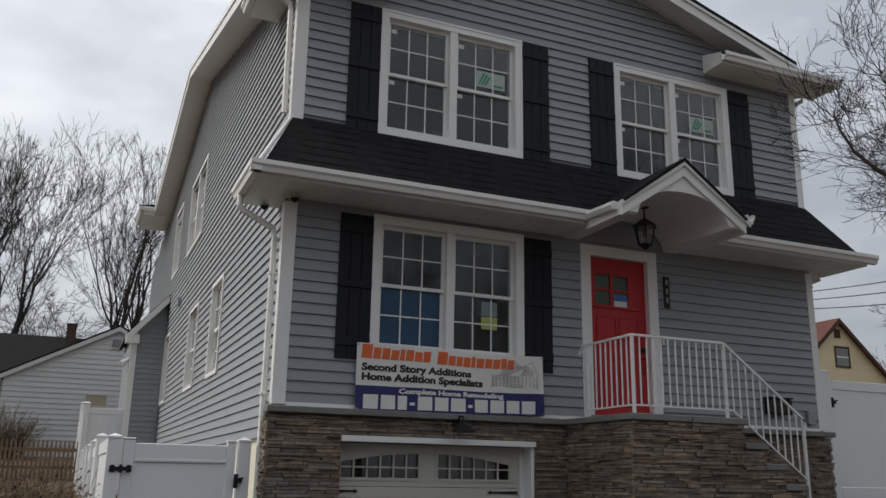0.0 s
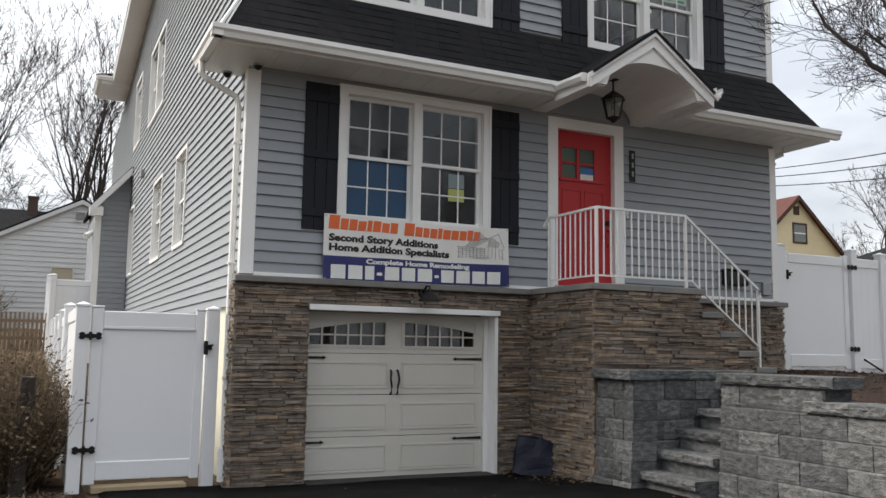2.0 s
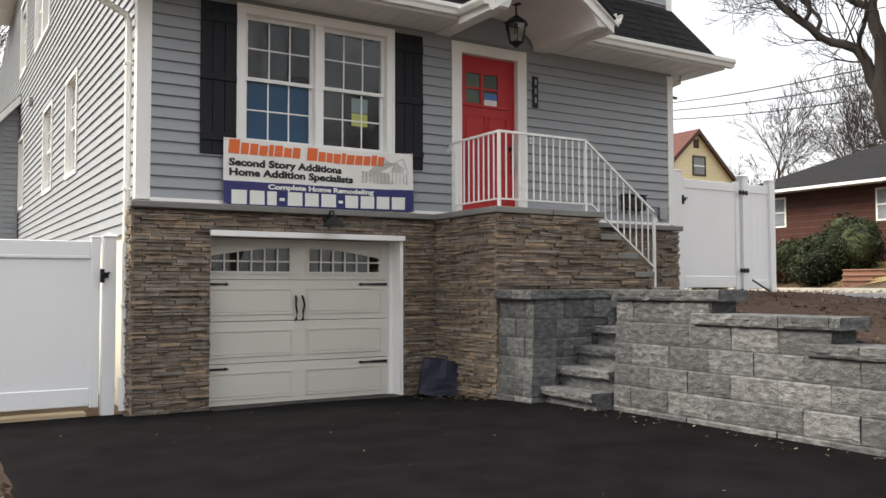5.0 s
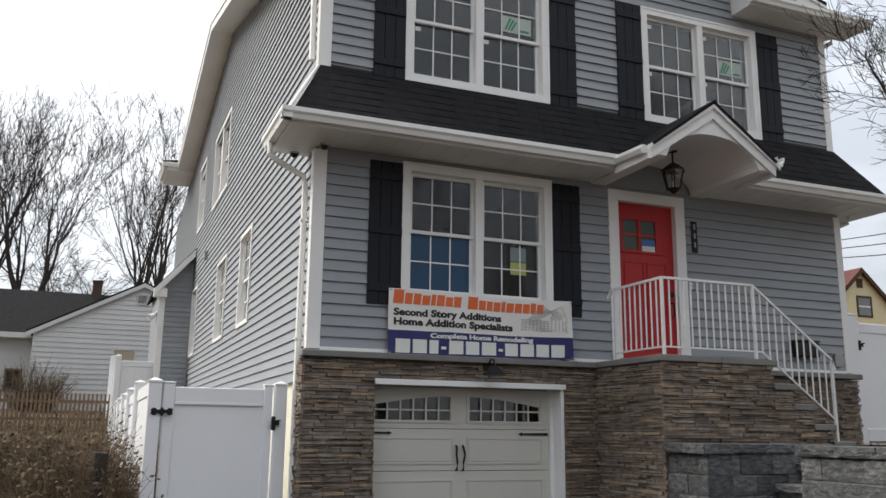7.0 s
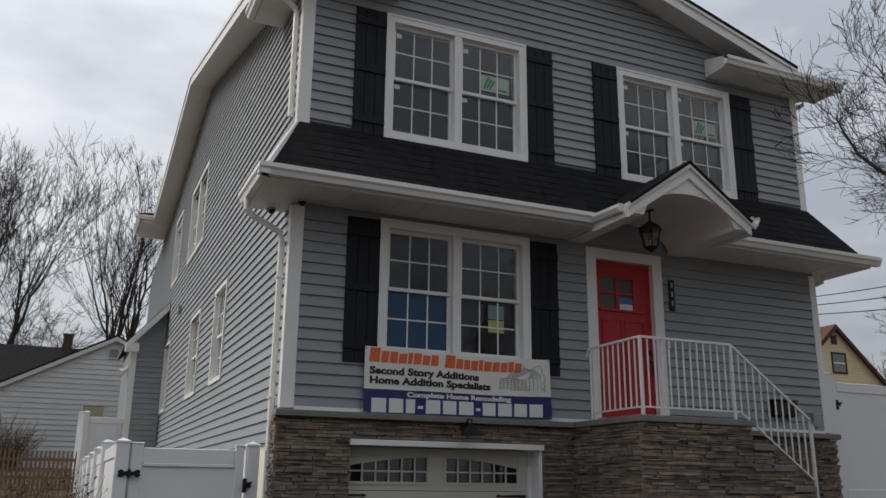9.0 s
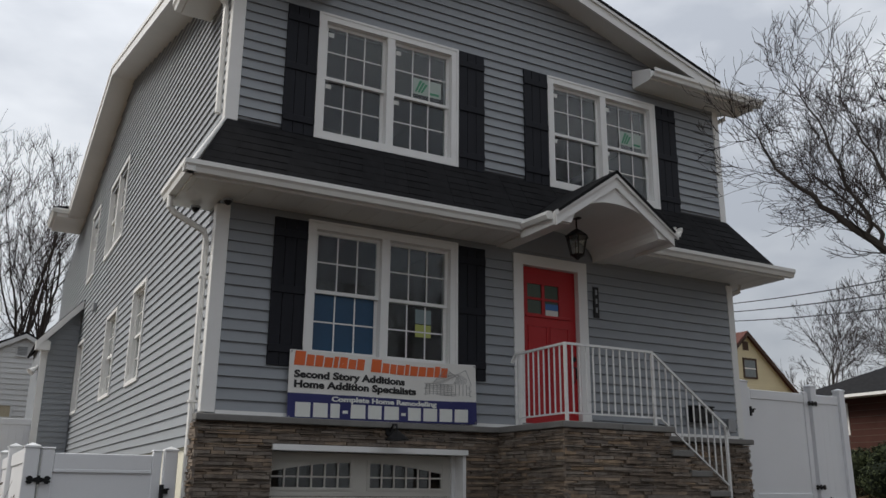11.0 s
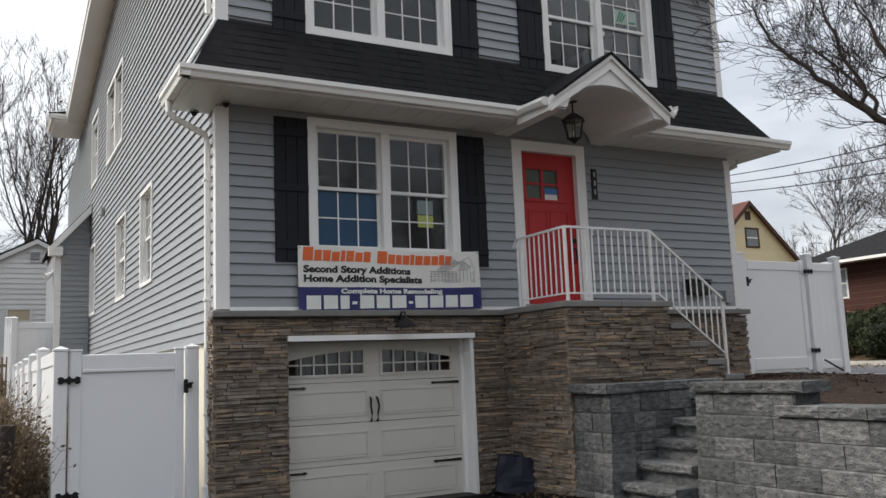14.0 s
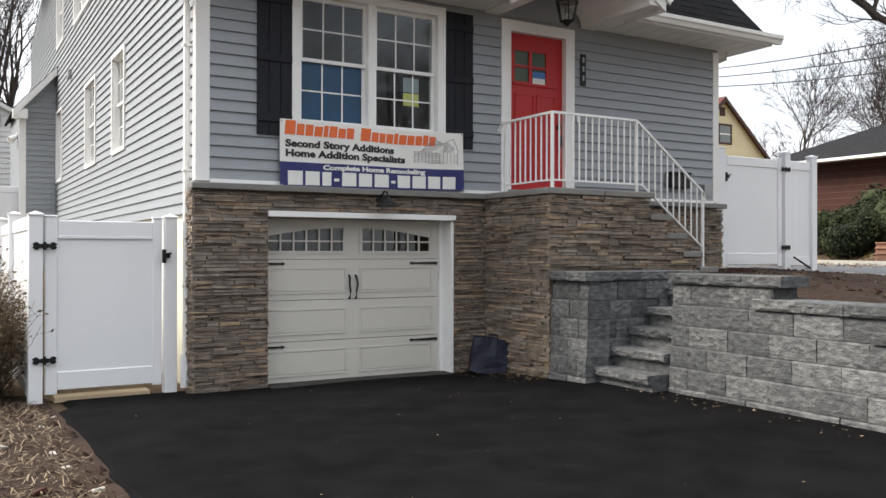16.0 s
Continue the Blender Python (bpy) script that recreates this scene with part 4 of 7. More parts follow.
# ---------------------------------------------------------------- garage door
gd = thing("garage_door", "almond carriage-style garage door with arched lites", "garage door", kind="structure")
GX0, GX1, GY = 0.55, 2.925, 0.14
part("header_trim", boxes((0.70, 3.02, -0.12, 0.14, 1.845, 1.905)), M_WHITE, gd)
part("side_jamb", boxes((2.97, 3.01, -0.085, 0.2, 0.0, 1.845)), M_WHITE, gd)
part("side_stop", boxes((2.925, 2.97, 0.10, 0.2, 0.0, 1.845)), M_WHITE, gd)
sec_h = 1.83 / 4
halves = ((0.74, 1.71), (1.87, 2.84))
for i in range(4):
    z0 = 0.015 + i * sec_h
    z1 = z0 + sec_h - 0.006
    if i < 3:
        s = part("section", boxes((GX0, GX1, GY, GY + 0.045, z0, z1), bevel=0.004), M_GARAGE, gd)
        for a, b in halves:
            part("panel_mould", ring(a, b, z0 + 0.07, z1 - 0.09, 0.018, GY - 0.009, GY - 0.0005), M_GARAGE, s)
            part("panel", boxes((a + 0.03, b - 0.03, GY - 0.006, GY - 0.0004, z0 + 0.10, z1 - 0.12), bevel=0.002), M_GARAGE, s)
    else:
        wins = [(a + 0.03, b - 0.03, z0 + 0.09, z1 - 0.10) for a, b in halves]
        s = part("section", boxes(*[(a, b, GY, GY + 0.045, c, d) for a, b, c, d in cells(GX0, GX1, z0, z1, wins)]), M_GARAGE, gd)
        for h, (a, b, c, d) in enumerate(wins):
            def top(x):
                q = (x - a) / (b - a) if h == 0 else (b - x) / (b - a)
                return c + (d - c) * (0.62 + 0.38 * math.sin(q * math.pi / 2))
            pts = [(a, d + 0.0)] + [(b, d)] + [(b + (a - b) * k / 10, top(b + (a - b) * k / 10)) for k in range(11)]
            part("arch_filler", prism(pts, "y", GY - 0.004, GY + 0.02), M_GARAGE, s)
            g = part("pane", boxes((a, b, GY + 0.02, GY + 0.026, c, d)), M_GLASS, s)
            for k in range(7):
                x = a + (b - a) * k / 6
                part("muntin", boxes((x - 0.009, x + 0.009, GY - 0.006, GY + 0.012, c, top(x))), M_GARAGE, s)
            part("muntin", boxes((a, b, GY - 0.007, GY + 0.011, (c + d) / 2 - 0.03, (c + d) / 2 - 0.012)), M_GARAGE, s)
            part("window_mould", ring(a - 0.03, b + 0.03, c - 0.03, d + 0.03, 0.022, GY - 0.012, GY - 0.0005), M_GARAGE, s)
for z in (0.42, 1.335):
    for x0, x1 in ((0.60, 0.98), (2.52, 2.905)):
        tip = x1 if x0 < 1 else x0
        sgn = 1 if x0 < 1 else -1
        pts = [(x0 if sgn > 0 else x1, z - 0.016), (tip - sgn * 0.05, z - 0.009), (tip - sgn * 0.045, z - 0.020), (tip, z), (tip - sgn * 0.045, z + 0.020), (tip - sgn * 0.05, z + 0.009), (x0 if sgn > 0 else x1, z + 0.016)]
        part("strap_hinge", prism(pts, "y", GY - 0.014, GY - 0.006), M_BLACK, gd, "black spear-tipped strap hinge")
for x in (1.745, 1.825):
    sg = -1 if x < 1.78 else 1
    part("pull_handle", tube([(x, GY - 0.002, 1.20), (x, GY - 0.03, 1.18), (x + 0.012 * sg, GY - 0.045, 1.10), (x - 0.004 * sg, GY - 0.04, 1.02), (x, GY - 0.03, 0.95), (x, GY - 0.002, 0.93)], 0.012, 8), M_BLACK, gd, "black iron pull handle")
tagged(part("garage_apron", boxes((0.72, 3.0, -0.20, 0.139, -0.1, 0.028)), mat("gritty_concrete_apron", (0.055, 0.052, 0.048), 0.95, var=0.5, scale=8, fine=60, bump=0.8, dist=0.01, spec=0.1)), "dark gritty strip under the garage door", "threshold", kind="structure")
part("bottom_seal", boxes((GX0, GX1, GY, GY + 0.05, -0.02, 0.014)), M_BLACK, gd)


# ---------------------------------------------------------------- porch, stone and steps
PLX, PLY = 3.48, -1.35      # porch corner
DECK = 2.18
porch = thing("porch", "stone-faced entry porch with a flagstone landing", "porch", kind="structure")
part("core", boxes((PLX, 4.95, PLY, -0.065, -0.3, DECK - 0.07), (4.9505, 5.22, PLY, -0.065, -0.3, 1.85), (5.2205, 5.49, PLY, -0.065, -0.3, 1.63), (5.4905, 5.76, PLY, -0.065, -0.3, 1.41)), M_MORTAR, porch)
slabs = [(PLX - 0.06, 4.22, PLY - 0.06, -0.07, DECK - 0.07, DECK), (4.226, 5.0, PLY - 0.06, -0.07, DECK - 0.072, DECK - 0.003)]
for d in slabs:
    part("landing_slab", boxes(d, bevel=0.008), M_SLAB, porch)
for x, z in ((4.95, 1.92), (5.22, 1.70), (5.49, 1.48), (5.76, 1.29)):
    part("tread", boxes((x + 0.002, x + 0.33, PLY - 0.04, -0.07, z - 0.07, z), bevel=0.008), M_SLAB, porch)

SR = random.Random(4)


def ledger(parent, u0, u1, v0, v1, place, holes=(), limit=300, top=None):
    """Dry-stacked ledger stones over a face; place(u, depth, v) gives the point. Past the limit they are joined."""
    v = v0
    stones = []
    while v < v1 - 0.012:
        hgt = min(SR.choice((0.016, 0.020, 0.024, 0.030, 0.038)), v1 - v)
        u = u0 - SR.uniform(0, 0.12)
        while u < u1:
            ln = SR.uniform(0.10, 0.40)
            a, b = max(u, u0), min(u + ln, u1)
            u += ln
            if top is not None:
                b = min(b, top(v + hgt))
            if b - a < 0.03:
                continue
            segs = [(a, b)]
            for h in holes:
                if h[2] < v + hgt * 0.5 < h[3]:
                    nxt = []
                    for s, e in segs:
                        if e <= h[0] or s >= h[1]:
                            nxt.append((s, e))
                        else:
                            nxt += [q for q in ((s, h[0]), (h[1], e)) if q[1] - q[0] > 0.02]
                    segs = nxt
            for s, e in segs:
                stones.append((s + 0.0006, e - 0.0006, v + 0.0008, v + hgt - 0.0008))
        v += hgt
    verts_all, faces_all = [], []
    SR.shuffle(stones)
    for i, (a, b, c, d) in enumerate(stones):
        t = SR.uniform(0.010, 0.046)
        t2, t3 = t + SR.uniform(-0.008, 0.014), t + SR.uniform(-0.012, 0.012)
        j = lambda k=0.003: SR.uniform(-k, k)
        m = (a + b) / 2
        e = 0.0035
        vs = [place(a, 0, c), place(b, 0, c), place(b, 0, d), place(a, 0, d),
              place(a + e, t, c + e * 0.6 + j()), place(m + j(0.02), t2, c + 0.002), place(b - e, t3, c + e * 0.6 + j()), place(b - e, t3 + j(0.004), d - e * 0.5 + j()), place(m + j(0.02), t2 + j(0.004), d - 0.003), place(a + e, t + j(0.004), d - e * 0.5 + j())]
        fs = [(4, 5, 8, 9), (5, 6, 7, 8), (0, 1, 6, 5), (0, 5, 4), (1, 2, 7, 6), (2, 3, 9, 8), (2, 8, 7), (3, 0, 4, 9)]
        if i < limit:
            piece("stone", vs, fs, M_STONE, parent)
        else:
            o = len(verts_all)
            verts_all += vs
            faces_all += [tuple(q + o for q in f) for f in fs]
    if verts_all:
        ob = piece("small_stones", verts_all, faces_all, M_STONEJ, parent)
        ob["kind"] = "stuff"


front_face = lambda y: (lambda u, t, v: (u, y - t, v))
ledger(wall_base, -0.10, 3.47, -0.06, 2.11, front_face(-0.06), [(GARAGE[0], GARAGE[1], -1, 1.91)], 300)
ledger(wall_base, -0.16, 0.10, -0.06, 2.11, lambda u, t, v: (-0.07 - t, -u, v), (), 60)
ledger(wall_base, 5.0, HX + 0.03, 1.1, 2.11, front_face(-0.06), (), 60)
ledger(porch, PLX - 0.03, 5.76, 0.0, DECK - 0.07, front_face(PLY), (), 230, top=lambda v: 4.95 if v > 1.86 else 5.22 if v > 1.64 else 5.49 if v > 1.42 else 5.76)
ledger(porch, 0.06, -PLY + 0.03, -0.02, DECK - 0.07, lambda u, t, v: (PLX - t, -u, v), (), 200)

# ---------------------------------------------------------------- railing
rail = thing("porch_railing", "white-painted steel railing with square balusters", "railing")


def bar(name, a, b, w, parent):
    a, b = Vector(a), Vector(b)
    bm = bmesh.new()
    d = (b - a).normalized()
    u = Vector((0, 1, 0)) if abs(d.y) < 0.5 else Vector((1, 0, 0))
    n = d.cross(u).normalized()
    u = n.cross(d).normalized()
    rings = [[bm.verts.new(p + w / 2 * (i * u + k * n)) for i, k in ((-1, -1), (1, -1), (1, 1), (-1, 1))] for p in (a, b)]
    for k in range(4):
        bm.faces.new((rings[0][k], rings[0][(k + 1) % 4], rings[1][(k + 1) % 4], rings[1][k]))
    bm.faces.new(rings[0]), bm.faces.new(rings[1])
    bmesh.ops.recalc_face_normals(bm, faces=bm.faces[:])
    return part(name, bm, M_RAIL, parent)


rx, ry = PLX + 0.05, PLY + 0.02
r_top, r_bot = DECK + 0.84, DECK + 0.09
corner, back, knee, foot = (rx, ry), (rx, -0.42), (4.77, ry), (5.87, ry)
bar("top_rail", (rx, ry, r_top), (rx, -0.36, r_top), 0.026, rail)
bar("top_rail", (rx, ry, r_top), (4.77, ry, r_top), 0.026, rail)
bar("top_rail", (4.77, ry, r_top), (5.87, ry, r_top - 0.80), 0.026, rail)
bar("rail_curl", (rx, -0.36, r_top), (rx - 0.02, -0.31, r_top - 0.10), 0.03, rail)
bar("rail_curl", (5.87, ry, r_top - 0.80), (5.91, ry, r_top - 0.92), 0.03, rail)
bar("bottom_rail", (rx, ry, r_bot), (rx, back[1], r_bot), 0.018, rail)
bar("bottom_rail", (rx, ry, r_bot), (4.85, ry, r_bot), 0.018, rail)
bar("bottom_rail", (4.85, ry, r_bot), (5.87, ry, r_bot - 0.74), 0.018, rail)
for x, y, z0, z1 in ((rx, ry, DECK, r_top), (rx, back[1], DECK, r_top), (4.77, ry, DECK - 0.005, r_top), (5.87, ry, 1.28, r_top - 0.80)):
    bar("post", (x, y, z0), (x, y, z1), 0.030, rail)
for i in range(1, 9):
    y = ry + (back[1] - ry) * i / 9
    bar("baluster", (rx, y, r_bot), (rx, y, r_top), 0.0135, rail)
for i in range(1, 13):
    x = rx + (4.77 - rx) * i / 13
    bar("baluster", (x, ry, r_bot), (x, ry, r_top), 0.0135, rail)
for i in range(1, 11):
    x = 4.77 + 1.10 * i / 11
    f = (x - 4.77) / 1.10
    bar("baluster", (x, ry, r_bot - 0.74 * max(0, (x - 4.85) / 1.02)), (x, ry, r_top - 0.80 * f), 0.0135, rail)

# ---------------------------------------------------------------- retaining wall of split-face block
BH, CAPH, WX = 0.2, 0.095, 3.80
BR = random.Random(9)


def rock_mesh(name, seed, depth=0.028):
    """A unit block, 1 x 1 x 1, with a split outer face (towards -y) of rough facets."""
    r = random.Random(seed)
    nx, nz = 9, 5
    verts, faces = [], []
    for j in range(nz + 1):
        for i in range(nx + 1):
            u, v = i / nx, j / nz
            e = i in (0, nx) or j in (0, nz)
            d = r.uniform(0.0, 0.4) if e else r.uniform(0.35, 1.0)
            if j == nz:
                d = r.uniform(-0.55, -0.1)
            elif j == nz - 1:
                v = 0.93
            verts.append((u, -d * depth, v))
    for j in range(nz):
        for i in range(nx):
            a = j * (nx + 1) + i
            faces += [(a, a + 1, a + nx + 2), (a, a + nx + 2, a + nx + 1)] if (i + j) % 2 else [(a, a + 1, a + nx + 1), (a + 1, a + nx + 2, a + nx + 1)]
    o = len(verts)
    verts += [(0, 1, 0), (1, 1, 0), (1, 1, 1), (0, 1, 1)]
    c = (0, nx, (nz + 1) * (nx + 1) - 1, nz * (nx + 1))
    faces += [(c[0], c[3], o + 3, o), (c[1], o + 1, o + 2, c[2]), (c[3], c[2], o + 2, o + 3), (c[0], o, o + 1, c[1]), (o, o + 3, o + 2, o + 1)]
    me = bpy.data.meshes.new(name)
    me.from_pydata(verts, [], faces)
    me.materials.append(M_BLOCK)
    return me


ROCK = [rock_mesh("split_block", s, 0.055) for s in range(6)]


def lay(parent, name, origin, along, length, height, depth, rough=1.0):
    """One block: its foot corner, its run ('x' faces -y, 'y' faces -x) and sizes; the face bulges outwards."""
    ob = new(name, BR.choice(ROCK))
    ob.parent = parent
    if along == "x":
        ob.matrix_basis = Matrix.Translation(origin) @ Matrix.Diagonal((length, depth, height, 1))
    else:                                   # runs towards -y, faces -x
        ob.matrix_basis = Matrix.Translation(origin) @ pose(0, 0, 0, 0, 0, -90) @ Matrix.Diagonal((length, depth, height, 1))
    return ob


def course(parent, start, along, total, z, depth, phase, ln=0.42):
    x, y = start
    p, first = 0.0, True
    while p < total - 0.02:
        w = min(ln * (0.5 if first and phase else 1.0), total - p)
        first = False
        off = BR.uniform(-0.006, 0.006)
        o = (x + p, y + off, z) if along == "x" else (x + off, y - p, z)
        lay(parent, "block", o, along, w - 0.006, BH - 0.005, depth)
        p += w


retaining = thing("retaining_wall", "stepped retaining wall of grey split-face blocks", "retaining wall", kind="structure")
Z0 = -0.03
Y0 = -2.82                                  # where the wall starts beside the steps
TIER_END = (-4.10, -5.22, -6.36, -7.5, -8.6, -9.6)
for c in range(6):
    reach = TIER_END[5 - c]
    course(retaining, (WX + 0.012 * c, Y0), "y", Y0 - reach - 0.10, Z0 + c * BH, 0.30, c % 2, 0.46)
prev_end = Y0 + 0.03
for k, e in enumerate(TIER_END):
    zc = Z0 + (6 - k) * BH
    y = prev_end
    while y > e + 0.03:
        w = min(0.44, y - e)
        lay(retaining, "cap_block", (WX - 0.035 + 0.012 * (5 - k), y, zc), "y", w - 0.006, CAPH, 0.36)
        y -= w
    prev_end = e + 0.30
# return of the wall along the steps, and the short wall beside the porch
part("core", boxes((WX + 0.10, 4.9, Y0 + 0.002, Y0 + 0.022, -0.2, 1.15)), M_BLOCK, retaining)
side_wall = thing("retaining_wall", "short split-face block wall beside the porch steps", "retaining wall", kind="structure")
AX, AY = 3.44, -1.98
for c in range(6):
    course(side_wall, (AX + 0.008 * c, PLY - 0.05), "y", 0.62, Z0 + c * BH, 0.30, c % 2, 0.31)
    course(side_wall, (AX + 0.02 + 0.008 * c, AY - 0.0), "x", 1.5, Z0 + c * BH, 0.22, (c + 1) % 2, 0.40)
p = 0.0
for w in (0.33, 0.33):
    lay(side_wall, "cap_block", (AX - 0.03, PLY - 0.045 - p, Z0 + 6 * BH), "y", w - 0.004, CAPH, 0.36)
    p += w
for x in (AX + 0.30, AX + 0.74, AX + 1.18):
    lay(side_wall, "cap_block", (x + 0.03, AY - 0.02, Z0 + 6 * BH + 0.001), "x", 0.435, CAPH, 0.36)
tagged(part("landing_fill", boxes((AX + 0.3, 6.2, AY + 0.2, PLY - 0.06, 0.9, 1.19)), M_SOIL), "packed earth between wall and porch", "ground", kind="structure")
stair = thing("garden_steps", "block steps climbing from driveway to the yard", "steps", kind="structure")
for i, (x, z) in enumerate(((3.56, 0.28), (3.78, 0.48), (4.03, 0.68), (4.30, 0.88), (4.60, 1.08))):
    part("riser", boxes((x + 0.05, 5.0, Y0 + 0.03, AY - 0.012, -0.1, z - 0.085)), M_BLOCK, stair)
    for k in range(2):
        wd = (AY - 0.012 - (Y0 + 0.03)) / 2
        lay(stair, "tread", (x, AY - 0.014 - k * wd, z - 0.083), "y", wd - 0.004, 0.082, 0.42)

# ---------------------------------------------------------------- banner
banner = thing("banner", "white and blue vinyl sales banner hung under window", "banner")
BX0, BX1, BZ0, BZ1 = 0.84, 3.15, 2.17, 2.90


def ban_y(x, z):
    return -0.075 - 0.012 * math.sin(x * 5.2 + z * 2) - 0.008 * math.sin(x * 13 + z * 5)


def ban_pt(u, v):
    x = BX0 + (BX1 - BX0) * u
    zt = BZ1 + 0.01 * math.sin(u * 6.3) - 0.02 * math.sin(u * math.pi)
    zb = BZ0 + 0.03 * u
    z = zb + (zt - zb) * v
    return x, z


def ban_grid(v0, v1, off, material, name, label=""):
    bm = bmesh.new()
    nx, nz = 46, max(2, int(14 * (v1 - v0)))
    g = []
    for j in range(nz + 1):
        r = []
        for i in range(nx + 1):
            x, z = ban_pt(i / nx, v0 + (v1 - v0) * j / nz)
            r.append(bm.verts.new((x, ban_y(x, z) - off, z)))
        g.append(r)
    for j in range(nz):
        for i in range(nx):
            bm.faces.new((g[j][i], g[j][i + 1], g[j + 1][i + 1], g[j + 1][i]))
    ob = part(name, bm, material, banner, label)
    for p_ in ob.data.polygons:
        p_.use_smooth = True
    return ob


ban_grid(0.37, 1.0, 0.0, M_BANNER, "upper_sheet", "white printed vinyl")
ban_grid(0.0, 0.37, 0.0, M_BANBLUE, "lower_sheet", "dark blue printed vinyl")


def ban_text(body, size, x, v, width, material, label=""):
    ob = text_part("lettering", body, size, material, banner, Matrix.Identity(4), label, width)
    for vert in ob.data.vertices:
        px, pz_, d = vert.co.x + BX0 + x, vert.co.y, vert.co.z
        u = (px - BX0) / (BX1 - BX0)
        _, z0 = ban_pt(u, v)
        zz = z0 + pz_
        vert.co = (px, ban_y(px, zz) - 0.004 - d, zz)
    return ob


ban_text("Second Story Additions", 0.105, 0.06, 0.60, 1.32, M_INK)
ban_text("Home Addition Specialists", 0.105, 0.06, 0.455, 1.46, M_INK)
ban_text("Complete Home Remodeling", 0.072, 0.50, 0.275, 1.28, M_PAPER)


def ban_bar(x0, x1, v0, v1, material, slant=0.0):
    bm = bmesh.new()
    n = max(1, int((x1 - x0) / 0.05))
    top_, bot_ = [], []
    for i in range(n + 1):
        x = x0 + (x1 - x0) * i / n
        for v, lst, s in ((v0, bot_, 0), (v1, top_, slant)):
            px, z = ban_pt((x + s) / (BX1 - BX0), v)
            lst.append(bm.verts.new((px, ban_y(px, z) - 0.0035, z)))
    for i in range(n):
        bm.faces.new((bot_[i], bot_[i + 1], top_[i + 1], top_[i]))
    return part("print_bar", bm, material, banner)


# printed bars
x = 0.05
for i, w in enumerate((0.12, 0.09, 0.09, 0.09, 0.05, 0.09, 0.09, 0.09)):
    ban_bar(x, x + w, 0.775, 0.985 if i == 0 else 0.945 if i % 3 else 0.925, M_ORANGE, 0.012)
    x += w + 0.014
x += 0.07
for i, w in enumerate((0.12, 0.09, 0.08, 0.09, 0.05, 0.09, 0.09, 0.09, 0.07, 0.08)):
    ban_bar(x, x + w, 0.765, 0.97 if i == 0 else 0.925 if i % 4 else 0.945, M_ORANGE, 0.012)
    x += w + 0.013
x = 0.09
for grp in ((0.20, 0.20, 0.14), (0.09,), (0.20, 0.20, 0.21), (0.09,), (0.20, 0.20, 0.20, 0.20)):
    for w in grp:
        ban_bar(x, x + w - 0.032, *((0.03, 0.24) if w > 0.1 else (0.10, 0.145)), M_PAPER)
        x += w
# line drawing of a house
def ban_line(x0, v0, x1, v1):
    pts = []
    for f in (0, 0.5, 1):
        px, z = ban_pt((x0 + (x1 - x0) * f) / (BX1 - BX0), v0 + (v1 - v0) * f)
        pts.append((px, ban_y(px, z) - 0.003, z))
    part("drawn_line", tube(pts, 0.0028, 4), M_GREYINK, banner)


for q in ((1.62, 0.48, 2.24, 0.46), (1.62, 0.66, 2.24, 0.64), (1.74, 0.68, 1.90, 0.92), (1.90, 0.92, 2.06, 0.74), (2.0, 0.80, 2.16, 0.90), (2.16, 0.90, 2.24, 0.66), (1.62, 0.57, 2.24, 0.55), (1.80, 0.80, 2.0, 0.80)):
    ban_line(*q)
for i in range(13):
    ban_line(1.64 + i * 0.048, 0.47, 1.64 + i * 0.048, 0.65)
for i in range(9):
    ban_line(1.70 + i * 0.022, 0.66 + 0.025 * i, 1.84 + i * 0.028, 0.66 + 0.018 * i)
    ban_line(2.00 + i * 0.018, 0.66, 2.07 + i * 0.014, 0.84 - 0.012 * i)
for v_ in (0.50, 0.53, 0.60, 0.63):
    ban_line(1.64, v_, 2.22, v_ - 0.015)
for x_, z_ in ((BX0 + 0.02, BZ1 - 0.02), (BX1 - 0.02, BZ1 - 0.02), (BX0 + 0.02, BZ0 + 0.02), (BX1 - 0.02, BZ0 + 0.05)):
    part("grommet", tube([(x_, -0.05, z_), (x_, ban_y(x_, z_) - 0.006, z_)], 0.009, 8), M_STEEL, banner)

# ---------------------------------------------------------------- fixtures on the house
lantern = thing("porch_lantern", "black hanging lantern with clear glass under canopy", "lantern")
LX, LY, LZ = 4.30, -0.62, 4.80
part("canopy_plate", tube([(LX, LY, LZ), (LX, LY, LZ - 0.025)], 0.06, 12), M_BLACK, lantern)
part("stem", tube([(LX, LY, LZ - 0.025), (LX, LY, LZ - 0.17)], 0.010, 8), M_BLACK, lantern)
part("roof", tube([(LX, LY, LZ - 0.15), (LX, LY, LZ - 0.19), (LX, LY, LZ - 0.235)], 0.02, 6, 0.135), M_BLACK, lantern)
part("roof_rim", tube([(LX, LY, LZ - 0.235), (LX, LY, LZ - 0.25)], 0.14, 6), M_BLACK, lantern)
for k in range(6):
    a = math.radians(60 * k)
    part("cage_bar", tube([(LX + 0.12 * math.cos(a), LY + 0.12 * math.sin(a), LZ - 0.25), (LX + 0.075 * math.cos(a), LY + 0.075 * math.sin(a), LZ - 0.45)], 0.007, 5), M_BLACK, lantern)
for k in range(6):
    a, b = math.radians(60 * k), math.radians(60 * k + 60)
    q = [(LX + r * math.cos(c), LY + r * math.sin(c), z) for r, c, z in ((0.112, a, LZ - 0.252), (0.112, b, LZ - 0.252), (0.070, b, LZ - 0.445), (0.070, a, LZ - 0.445))]
    part("pane", slab(q, 0.003), M_GLASS, lantern)
